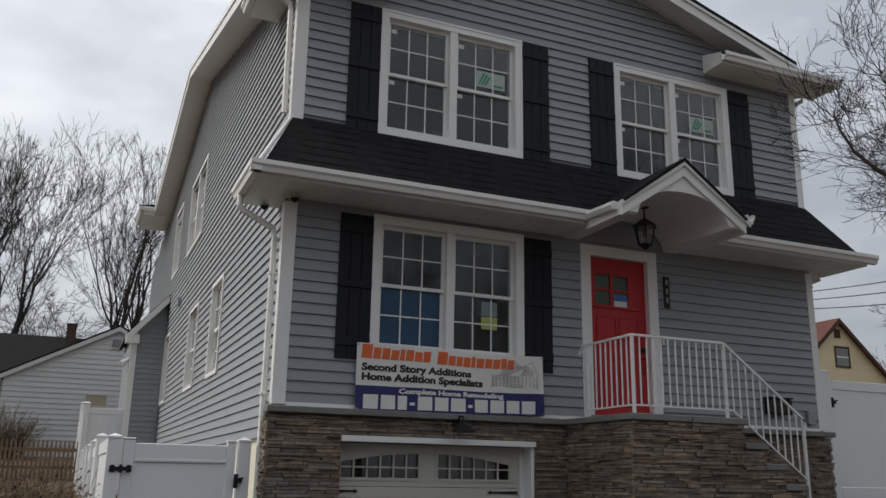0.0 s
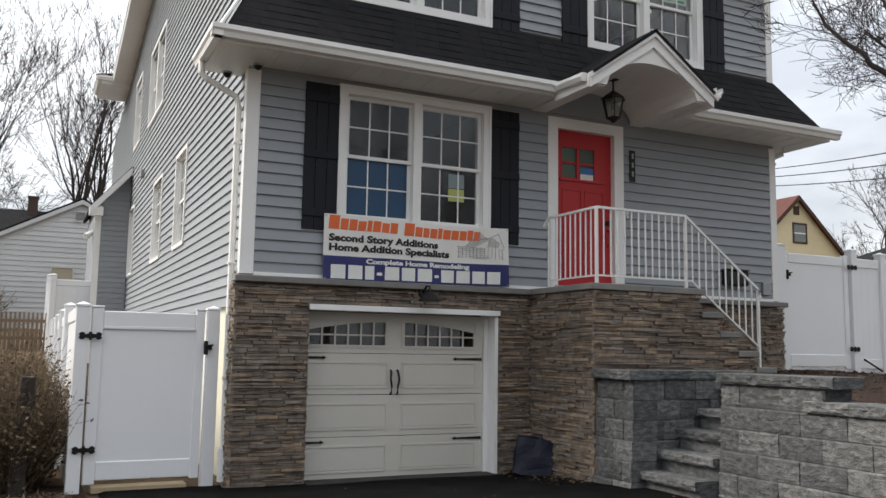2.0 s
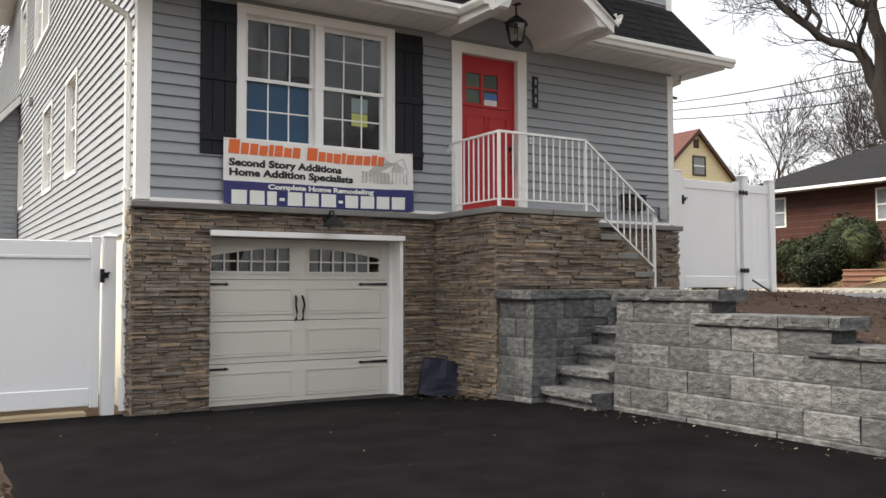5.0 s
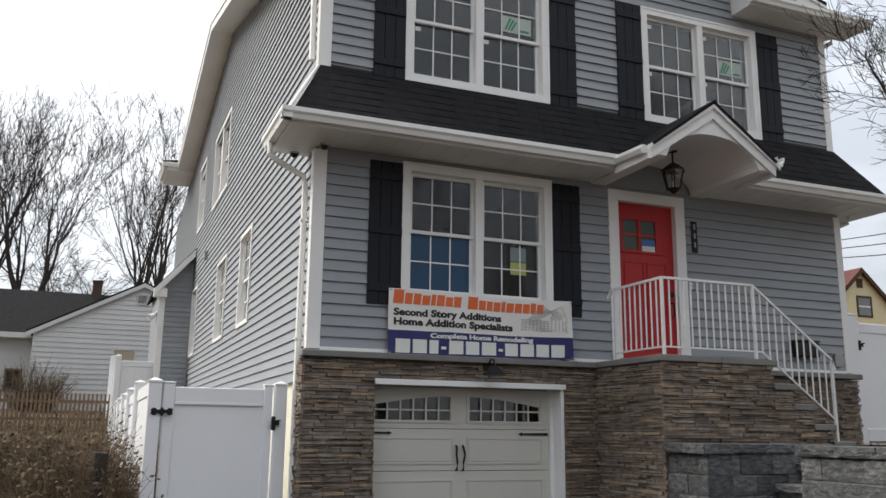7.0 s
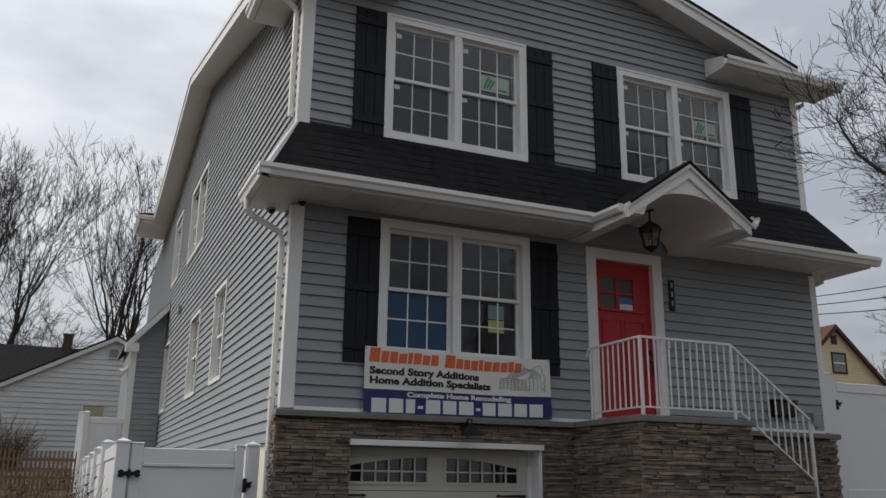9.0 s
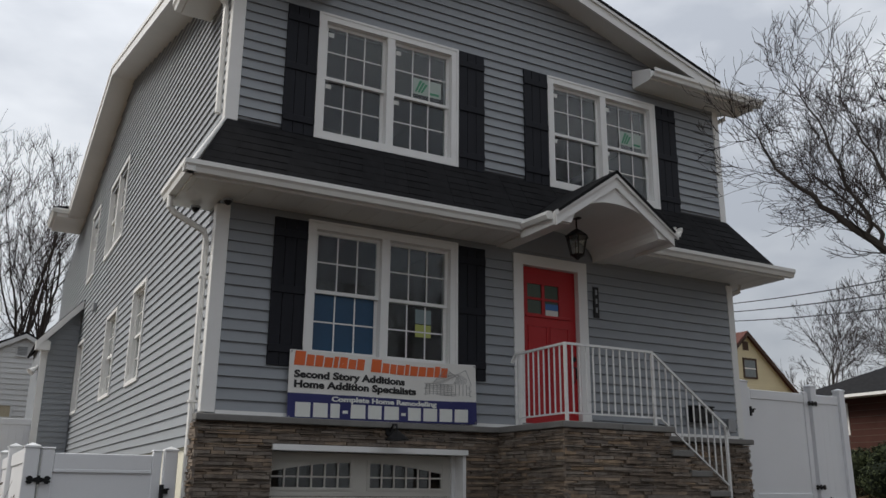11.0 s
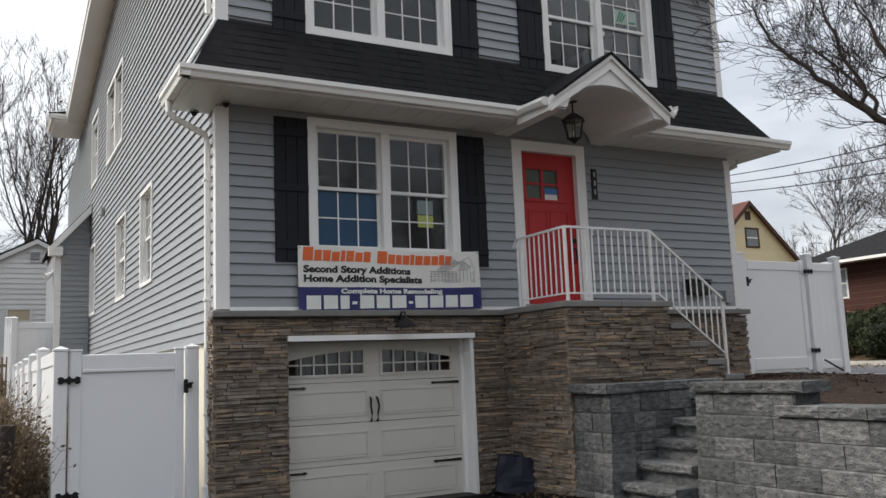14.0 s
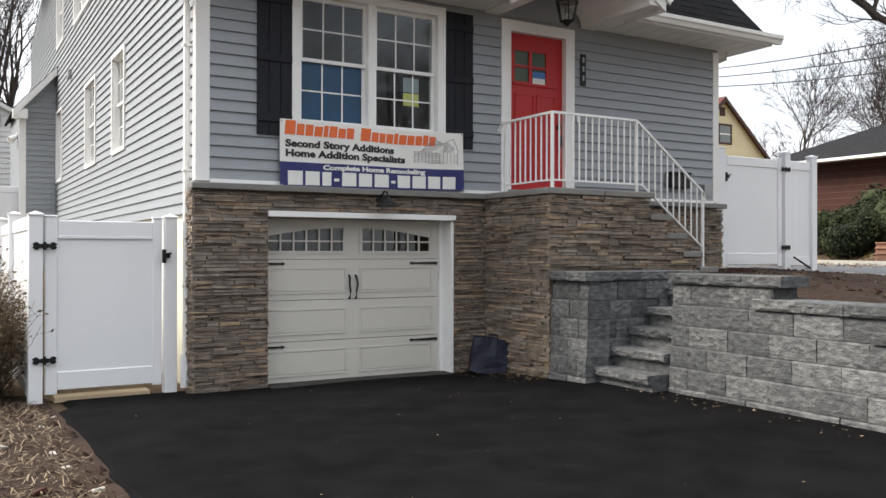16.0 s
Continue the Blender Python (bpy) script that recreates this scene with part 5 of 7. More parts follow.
part("base", tube([(LX, LY, LZ - 0.445), (LX, LY, LZ - 0.47), (LX, LY, LZ - 0.50)], 0.085, 6, 0.01), M_BLACK, lantern)
part("candle", tube([(LX, LY, LZ - 0.44), (LX, LY, LZ - 0.36)], 0.012, 8), M_PAPER, lantern)

lantern.matrix_basis = Matrix.Translation((LX, LY, LZ)) @ Matrix.Diagonal((1.12, 1.12, 1.14, 1)) @ Matrix.Translation((-LX, -LY, -LZ))
barn = thing("barn_light", "black gooseneck barn lamp over garage door", "wall lamp")
part("wall_plate", tube([(2.02, -0.09, 2.08), (2.02, -0.125, 2.08)], 0.055, 12), M_BLACK, barn)
part("arm", tube([(2.02, -0.125, 2.08), (2.02, -0.20, 2.15), (2.02, -0.28, 2.14), (2.02, -0.30, 2.06)], 0.012, 8), M_BLACK, barn)
part("shade", tube([(2.02, -0.30, 2.07), (2.02, -0.30, 2.03), (2.02, -0.30, 1.985)], 0.03, 16, 0.13), M_BLACK, barn)
part("rim", tube([(2.02, -0.30, 1.985), (2.02, -0.30, 1.972)], 0.132, 16), M_BLACK, barn)

for x, y in ((0.02, -0.20), (-0.22, 0.22)):
    t = thing("dome_camera", "small dark dome camera under the soffit", "camera", "soffit cameras")
    part("ring", tube([(x, y, PZ - 0.091), (x, y, PZ - 0.112)], 0.055, 14), M_STEEL, t)
    part("dome", tube([(x, y, PZ - 0.112), (x, y, PZ - 0.14), (x, y, PZ - 0.155)], 0.045, 12, 0.015), M_BLACK, t)

mbox = thing("mailbox", "black wall mailbox on siding behind the railing", "mailbox")
part("box", boxes((6.55, 6.95, -0.13, -0.015, 2.38, 2.58), bevel=0.015), M_BLACK, mbox)
part("lid", boxes((6.54, 6.96, -0.14, -0.01, 2.585, 2.605), bevel=0.006), M_BLACK, mbox)
socket = thing("outlet_box", "grey covered power outlet near house corner", "outlet")
part("box", boxes((7.28, 7.40, -0.06, -0.015, 2.28, 2.44), bevel=0.01), M_STEEL, socket)
part("cover", boxes((7.27, 7.41, -0.075, -0.061, 2.27, 2.45), bevel=0.006), M_STEEL, socket)
vent = thing("wall_vent", "small grey vent hood on the side wall", "vent")
part("hood", boxes((-0.09, -0.015, 9.75, 9.92, 4.95, 5.12), bevel=0.01), M_STEEL, vent)


def downspout(points, label, r=0.036):
    t = thing("downspout", label, "downspout", "downspouts")
    part("pipe", tube(points, r, 8), M_GUTTER, t)
    return t


d = downspout([(-0.50, 0.18, PZ - 0.03), (-0.50, 0.17, PZ - 0.16), (-0.44, 0.16, PZ - 0.22), (-0.12, 0.145, PZ - 0.38), (-0.098, 0.14, PZ - 0.48), (-0.098, 0.14, 3.0), (-0.098, 0.14, 1.2), (-0.098, 0.14, 0.36)], "white downspout running down the front corner")
part("boot", tube([(-0.098, 0.14, 0.40), (-0.098, 0.14, 0.30), (-0.098, 0.14, 0.06)], 0.055, 10), M_VINYL, d, "white plastic drain boot")
for z in (3.6, 2.3, 1.1):
    part("strap", boxes((-0.14, -0.016, 0.10, 0.18, z, z + 0.025)), M_GUTTER, d)
downspout([(-0.45, 0.10, 7.28), (-0.45, 0.10, 7.18), (-0.40, 0.105, 7.12), (-0.11, 0.135, 6.90), (-0.09, 0.14, 6.8), (-0.09, 0.14, 6.0), (-0.09, 0.12, PT + 0.1)], "white downspout from the upper eave")
downspout([(HX + 0.20, -0.02, 7.25), (HX + 0.19, 0.0, 7.15), (HX + 0.07, 0.13, 7.08), (HX + 0.06, 0.16, 6.95), (HX + 0.06, 0.16, PT + 0.1)], "white downspout at the far corner")
downspout([(HX + 0.20, -0.02, PZ - 0.05), (HX + 0.19, 0.0, PZ - 0.14), (HX + 0.07, 0.13, PZ - 0.21), (HX + 0.06, 0.16, PZ - 0.34), (HX + 0.06, 0.16, 1.3)], "white downspout at the far corner")

# ---------------------------------------------------------------- white vinyl fences
def fence_post(parent, x, y, z0, z1, w=0.127):
    p_ = part("post", boxes((x - w / 2, x + w / 2, y - w / 2, y + w / 2, z0, z1), bevel=0.006), M_VINYL, parent)
    bm = bmesh.new()
    h = w / 2 + 0.008
    add_box(bm, x - h, x + h, y - h, y + h, z1, z1 + 0.018)
    top = [bm.verts.new((x + a * h, y + b * h, z1 + 0.018)) for a, b in ((-1, -1), (1, -1), (1, 1), (-1, 1))]
    tip = bm.verts.new((x, y, z1 + 0.05))
    for k in range(4):
        bm.faces.new((top[k], top[(k + 1) % 4], tip))
    part("cap", bm, M_VINYL, p_)
    return p_


def panel_x(parent, x0, x1, y, z0, z1, board_w=0.15):
    """Solid privacy panel between two posts, running along x."""
    part("top_rail", boxes((x0, x1, y - 0.025, y + 0.025, z1 - 0.14, z1), bevel=0.008), M_VINYL, parent)
    part("bottom_rail", boxes((x0, x1, y - 0.025, y + 0.025, z0, z0 + 0.14), bevel=0.008), M_VINYL, parent)
    n = max(2, round((x1 - x0) / board_w))
    for i in range(n):
        a = x0 + (x1 - x0) * i / n
        part("board", boxes((a + 0.001, x0 + (x1 - x0) * (i + 1) / n - 0.001, y - 0.011, y + 0.011, z0 + 0.14, z1 - 0.14)), M_VINYL, parent)


def panel_y(parent, x, y0, y1, z0, z1, n=12):
    part("top_rail", boxes((x - 0.025, x + 0.025, y0, y1, z1 - 0.14, z1), bevel=0.008), M_VINYL, parent)
    part("bottom_rail", boxes((x - 0.025, x + 0.025, y0, y1, z0, z0 + 0.14), bevel=0.008), M_VINYL, parent)
    for i in range(n):
        a, b = y0 + (y1 - y0) * i / n, y0 + (y1 - y0) * (i + 1) / n
        part("board", boxes((x - 0.011, x + 0.011, a + 0.001, b - 0.001, z0 + 0.14, z1 - 0.14)), M_VINYL, parent)


def hinge(parent, x, y, z):
    lobes = ((0.008, -0.026), (0.045, -0.016), (0.062, -0.036), (0.085, -0.036), (0.108, -0.018), (0.096, 0.0), (0.108, 0.018), (0.085, 0.036), (0.062, 0.036), (0.045, 0.016), (0.008, 0.026))
    h = part("hinge", prism([(x + a, z + b) for a, b in lobes], "y", y - 0.012, y), M_BLACK, parent, "black gate hinge")
    part("leaf_plate", prism([(x - a, z + b) for a, b in lobes], "y", y - 0.012, y), M_BLACK, h)
    part("knuckle", tube([(x, y - 0.008, z - 0.04), (x, y - 0.008, z + 0.04)], 0.014, 8), M_BLACK, h)
    for s in (-0.085, -0.04, 0.04, 0.085):
        part("bolt", tube([(x + s, y - 0.011, z), (x + s, y - 0.02, z)], 0.010, 6), M_BLACK, h)


def latch(parent, x, y, z):
    h = part("latch", boxes((x - 0.02, x + 0.02, y - 0.03, y, z - 0.07, z + 0.07), bevel=0.006), M_BLACK, parent, "black gate latch")
    part("lever", tube([(x - 0.01, y - 0.03, z + 0.02), (x + 0.07, y - 0.04, z + 0.03)], 0.010, 6), M_BLACK, h)
    part("catch", boxes((x + 0.02, x + 0.06, y - 0.025, y, z - 0.02, z + 0.02)), M_BLACK, h)


FY = 0.2
gate_l = thing("gate", "closed white vinyl privacy gate with black hinges", "gate", "vinyl gates")
gx0, gx1 = -1.43, -0.335
part("stile", boxes((gx0, gx0 + 0.11, FY - 0.03, FY + 0.03, 0.08, 1.80), bevel=0.008), M_VINYL, gate_l)
part("stile", boxes((gx1 - 0.09, gx1, FY - 0.03, FY + 0.03, 0.10, 1.80), bevel=0.008), M_VINYL, gate_l)
for c_, s_ in ((gx0 + 0.055, 0.055), (gx1 - 0.045, 0.045)):
    bm = boxes((c_ - s_ - 0.006, c_ + s_ + 0.006, FY - 0.036, FY + 0.036, 1.80, 1.82), bevel=0.006)
    part("stile_cap", bm, M_VINYL, gate_l)
part("top_rail", boxes((gx0 + 0.11, gx1 - 0.09, FY - 0.025, FY + 0.025, 1.62, 1.77), bevel=0.008), M_VINYL, gate_l)
part("rail_groove", boxes((gx0 + 0.112, gx1 - 0.092, FY - 0.032, FY - 0.018, 1.59, 1.625), bevel=0.006), M_VINYL, gate_l)
part("bottom_rail", boxes((gx0 + 0.11, gx1 - 0.09, FY - 0.025, FY + 0.025, 0.12, 0.30), bevel=0.008), M_VINYL, gate_l)
part("infill_panel", boxes((gx0 + 0.11, gx1 - 0.09, FY - 0.011, FY + 0.011, 0.30, 1.62)), M_VINYL, gate_l)
hinge(gate_l, -1.437, FY - 0.066, 1.52)
hinge(gate_l, -1.437, FY - 0.066, 0.42)
latch(gate_l, -0.325, FY - 0.066, 1.42)
posts_l = thing("fence", "white vinyl privacy fence running back beside the house", "fence", "vinyl fences")
fence_post(posts_l, -1.515, FY, -0.12, 1.81)
fence_post(posts_l, -0.25, FY, 0.0, 1.81, 0.125)
x_f = -1.55
ys = [FY + 0.06, 2.3, 4.4, 6.5, 8.6, 10.7]
for i, (a, b) in enumerate(zip(ys, ys[1:])):
    z0 = 0.05
    panel_y(posts_l, x_f, a + 0.064, b - 0.064, z0, max(1.80, z0 + 1.76), 12)
    fence_post(posts_l, x_f, b, z0 - 0.3, max(1.80, z0 + 1.76) + 0.08)
back_f = thing("fence", "taller white vinyl fence crossing the back yard", "fence", "vinyl fences")
for i in range(4):
    yb = 12.8 + i * 2.1
    zg = ground_z(-1.6, yb)
    fence_post(back_f, x_f, yb, zg - 0.2, zg + 1.95)
    if i < 3:
        panel_y(back_f, x_f, yb + 0.064, yb + 2.1 - 0.064, zg + 0.1, zg + 1.86, 10)
panel_x(back_f, x_f + 0.064, 0.2, 12.8, ground_z(-1, 12.8) + 0.1, ground_z(-1, 12.8) + 1.86)

gate_r = thing("gate", "closed white vinyl gate with black latch and hinges", "gate", "vinyl gates")
RZ0, RZ1, RY = 1.22, 2.98, 0.25
part("stile", boxes((7.98, 8.08, RY - 0.03, RY + 0.03, RZ0 + 0.03, RZ1), bevel=0.008), M_VINYL, gate_r)
part("stile", boxes((9.24, 9.34, RY - 0.03, RY + 0.03, RZ0 + 0.03, RZ1), bevel=0.008), M_VINYL, gate_r)
part("top_rail", boxes((8.08, 9.24, RY - 0.025, RY + 0.025, RZ1 - 0.17, RZ1 - 0.03), bevel=0.008), M_VINYL, gate_r)
part("bottom_rail", boxes((8.08, 9.24, RY - 0.025, RY + 0.025, RZ0 + 0.06, RZ0 + 0.24), bevel=0.008), M_VINYL, gate_r)
part("infill_panel", boxes((8.08, 9.24, RY - 0.011, RY + 0.011, RZ0 + 0.24, RZ1 - 0.17)), M_VINYL, gate_r)
latch(gate_r, 8.0, RY - 0.066, 2.62)
hinge(gate_r, 9.38, RY - 0.066, 2.80)
hinge(gate_r, 9.38, RY - 0.066, 1.55)
fence_r = thing("fence", "short white vinyl fence panel beside the gate", "fence", "vinyl fences")
fence_post(fence_r, 7.86, RY, RZ0 - 0.1, RZ1 + 0.06, 0.2)
fence_post(fence_r, 9.44, RY, RZ0 - 0.1, RZ1 + 0.08)
panel_x(fence_r, 9.505, 10.05, RY, RZ0 + 0.04, RZ1 - 0.03)
fence_post(fence_r, 10.11, RY, RZ0 - 0.1, RZ1 + 0.05)

stick = thing("black_tube", "short black tube leaning at the white gate", "tube")
part("tube", tube([(9.62, RY - 0.35, 1.22), (9.50, RY - 0.12, 1.40)], 0.016, 6), M_BLACK, stick)

# ---------------------------------------------------------------- side entry bump-out at the back of the left wall
bump = thing("side_entry", "small grey-sided entry bump-out with a shed roof", "entry", kind="structure")
BY0, BY1, BXL = 12.3, 15.2, -0.76
part("front_wall", prism([(BXL, 0.6), (-0.03, 0.6), (-0.03, 5.45), (BXL, 4.72)], "y", BY0, BY0 + 0.12), M_SIDING, bump)
z = 1.2
while z < 5.3:
    xl = BXL if z < 4.6 else BXL + (z - 4.6) / 0.9
    if xl < -0.1:
        piece("siding_board", [(xl, BY0 - 0.02, z), (-0.03, BY0 - 0.02, z), (-0.03, BY0 + 0.002, z), (xl, BY0 + 0.002, z), (xl, BY0 - 0.003, z + LAP), (-0.03, BY0 - 0.003, z + LAP), (-0.03, BY0 + 0.002, z + LAP), (xl, BY0 + 0.002, z + LAP)], BOXF, M_SIDING, bump)
    z += LAP
part("side_wall", boxes((BXL, BXL + 0.12, BY0 + 0.12, BY1, 0.6, 4.7)), M_SIDING, bump)
part("corner_board", boxes((BXL - 0.02, BXL + 0.12, BY0 - 0.025, BY0 - 0.0, 0.8, 4.66)), M_WHITE, bump)
part("roof", slab([(BXL - 0.14, BY0 - 0.25, 4.62), (BXL - 0.14, BY1, 4.62), (-0.03, BY1, 5.62), (-0.03, BY0 - 0.25, 5.62)], 0.05), M_SHINGLE, bump)
part("rake_board", prism([(BXL - 0.14, 4.60), (-0.03, 5.60), (-0.03, 5.42), (BXL - 0.14, 4.42)], "y", BY0 - 0.26, BY0 - 0.23), M_WHITE, bump)
part("soffit", prism([(BXL - 0.14, 4.44), (-0.03, 5.44), (-0.03, 5.42), (BXL - 0.14, 4.42)], "y", BY0 - 0.23, BY0 - 0.02), M_WHITE, bump)
part("eave_return", boxes((BXL - 0.16, BXL + 0.14, BY0 - 0.24, BY0 - 0.03, 4.40, 4.60)), M_WHITE, bump)
flood = thing("flood_light", "small white twin flood light on the bump-out", "wall lamp")
part("plate", tube([(BXL - 0.005, 12.9, 4.1), (BXL - 0.04, 12.9, 4.1)], 0.06, 10), M_WHITE, flood)
for s in (-0.1, 0.1):
    part("lamp_head", tube([(BXL - 0.04, 12.9 + s * 0.4, 4.08), (BXL - 0.16, 12.9 + s, 3.98)], 0.045, 10, 0.085), M_WHITE, flood)

# ---------------------------------------------------------------- bare trees
def tree(name, base, height, r0, seed, lean=(0, 0), levels=5, spread=0.75, label="", first=0.35, fork=4, twig=0.006, limbs=None):
    """Trunk that forks into limbs, branches and twigs: tapered round bars with uneven bends."""
    rr = random.Random(seed)
    t = thing(name, label, "tree", "bare trees")
    V = {"trunk": ([], []), "crown": ([], [])}

    def seg(kind, pts, ra, rb, sides):
        vs, fs = V[kind]
        prev = None
        n = len(pts)
        for i, p in enumerate(pts):
            d = (pts[min(i + 1, n - 1)] - pts[max(i - 1, 0)])
            d = d.normalized() if d.length > 1e-6 else Vector((0, 0, 1))
            u = d.orthogonal().normalized()
            w = d.cross(u)
            q = ra + (rb - ra) * i / (n - 1)
            o = len(vs)
            vs.extend((p + q * (math.cos(2 * math.pi * k / sides) * u + math.sin(2 * math.pi * k / sides) * w))[:] for k in range(sides))
            if prev is not None:
                fs.extend((prev + k, prev + (k + 1) % sides, o + (k + 1) % sides, o + k) for k in range(sides))
            prev = o

    def grow(p, d, length, r, level):
        n = 5 if level < 2 else 4 if level < 4 else 3
        pts, q = [p], d.copy()
        for i in range(n):
            q = (q + Vector((rr.gauss(0, 1), rr.gauss(0, 1), rr.gauss(0, 0.7) + (0.3 if level else 0.1))) * (0.06 if level == 0 else 0.15 if level < 4 else 0.22)).normalized()
            pts.append(pts[-1] + q * length / n)
        kind = "trunk" if level < 3 else "crown"
        rb = r * 0.70
        seg(kind, pts, r, max(rb, twig * 0.5), 10 if level == 0 else 6 if level < 3 else 3)
        if level >= levels:
            return
        kids = fork if level == 0 else rr.choice((3, 4)) if level < 3 else rr.choice((2, 3, 4))
        for k in range(kids):
            f = 1.0 if k == 0 or (level == 0 and k < 3) else rr.uniform(0.45, 0.98)
            j = min(n - 1, int(f * n))
            at_ = pts[j].lerp(pts[j + 1] if j + 1 <= n else pts[j], f * n - j) if f < 1 else pts[-1]
            ax = q.orthogonal().normalized()
            ax.rotate(Matrix.Rotation(rr.uniform(0, 2 * math.pi) if level else 2 * math.pi * (k + rr.uniform(0, 0.5)) / kids, 3, q))
            ang = spread * rr.uniform(0.45, 1.0) * (0.55 if k == 0 else 1.0)
            nd = (q * math.cos(ang) + ax * math.sin(ang)).normalized()
            grow(at_, nd, length * rr.uniform(0.62, 0.78) if level else height * rr.uniform(0.29, 0.35), max(rb * rr.uniform(0.62, 0.92), twig), level + 1)

    if limbs:
        for pts, ra, rb, sprout in limbs:
            pts = [Vector(p) - Vector(base) for p in pts]
            fine = []
            for a, b in zip(pts, pts[1:]):
                fine += [a.lerp(b, k / 3) + (Vector((rr.gauss(0, 1), rr.gauss(0, 1), rr.gauss(0, 1))) * 0.02 if k else Vector()) for k in range(3)]
            fine.append(pts[-1])
            seg("trunk", fine, ra, rb, 10)
            if sprout:
                n = len(fine)
                for k in range(2, n):
                    for _ in range(4 if k == n - 1 else rr.choice((1, 2, 2))):
                        d = (fine[k] - fine[k - 1]).normalized()
                        side = Vector((rr.gauss(0, 1), rr.gauss(0, 1), rr.gauss(0.35, 0.8))).normalized()
                        grow(fine[k], (d * 0.75 + side * 0.8).normalized(), sprout * rr.uniform(0.6, 1.2), max(0.006, (ra + (rb - ra) * k / n) * 0.2), 2)
    else:
        d0 = Vector((lean[0], lean[1], 1)).normalized()
        grow(Vector((0, 0, -0.2)), d0, height * first, r0, 0)
    for kind, m in (("trunk", M_BARK), ("crown", M_TWIG)):
        ob = piece(kind, *V[kind], m, t)
        for poly in ob.data.polygons:
            poly.use_smooth = True
        if kind == "crown":
            ob["kind"] = "stuff"
    t.location = base
    return t


# street tree: a leaning trunk that forks low, and a second stem beside it
street = tree("street_tree", (7.95, -4.4, 0.75), 9.0, 0.17, 21, (0.02, 0.15), 5, 0.85, "bare street tree with dark leaning limbs", 0.16, 3, 0.0035, [
    ([(7.98, -4.45, 0.4), (7.75, -4.1, 1.3), (7.57, -3.83, 2.12), (7.46, -3.66, 2.61), (7.34, -3.46, 3.24), (7.32, -3.44, 3.6)], 0.148, 0.101, 0),
    ([(7.32, -3.43, 3.45), (7.2, -3.23, 4.0), (6.99, -2.9, 4.19), (6.79, -2.59, 4.58), (6.63, -2.32, 4.97), (6.42, -1.98, 5.39), (6.33, -1.84, 5.85)], 0.068, 0.009, 0.52),
    ([(7.32, -3.44, 3.5), (7.33, -3.44, 3.9), (7.28, -3.37, 4.41)], 0.083, 0.066, 0),
    ([(7.28, -3.37, 4.41), (7.18, -3.2, 4.56), (7.09, -3.07, 4.8), (7.02, -2.95, 5.24), (6.93, -2.8, 5.72)], 0.052, 0.009, 0.52),
    ([(7.28, -3.37, 4.41), (7.37, -3.5, 4.83), (7.4, -3.55, 5.23), (7.42, -3.58, 5.5)], 0.052, 0.011, 0.52),
    ([(6.91, -2.77, 4.35), (6.93, -2.81, 4.62), (6.82, -2.63, 5.06), (6.74, -2.5, 5.75), (6.62, -2.3, 6.3)], 0.031, 0.008, 0.52),
    ([(6.99, -2.9, 4.19), (7.2, -2.75, 4.5), (7.25, -2.4, 4.9), (7.15, -2.0, 5.4)], 0.030, 0.009, 0.52),
    ([(7.2, -3.24, 3.98), (7.05, -3.45, 4.35), (6.98, -3.5, 4.9), (6.85, -3.4, 5.5)], 0.030, 0.009, 0.52),
    ([(8.08, -4.55, 0.4), (7.98, -4.42, 2.4), (7.73, -4.1, 4.14), (7.6, -3.9, 4.7), (7.47, -3.67, 5.15), (7.41, -3.56, 5.5)], 0.096, 0.012, 0.52),
    ([(7.73, -4.1, 4.14), (7.85, -4.1, 5.0)], 0.052, 0.012, 0.52)])


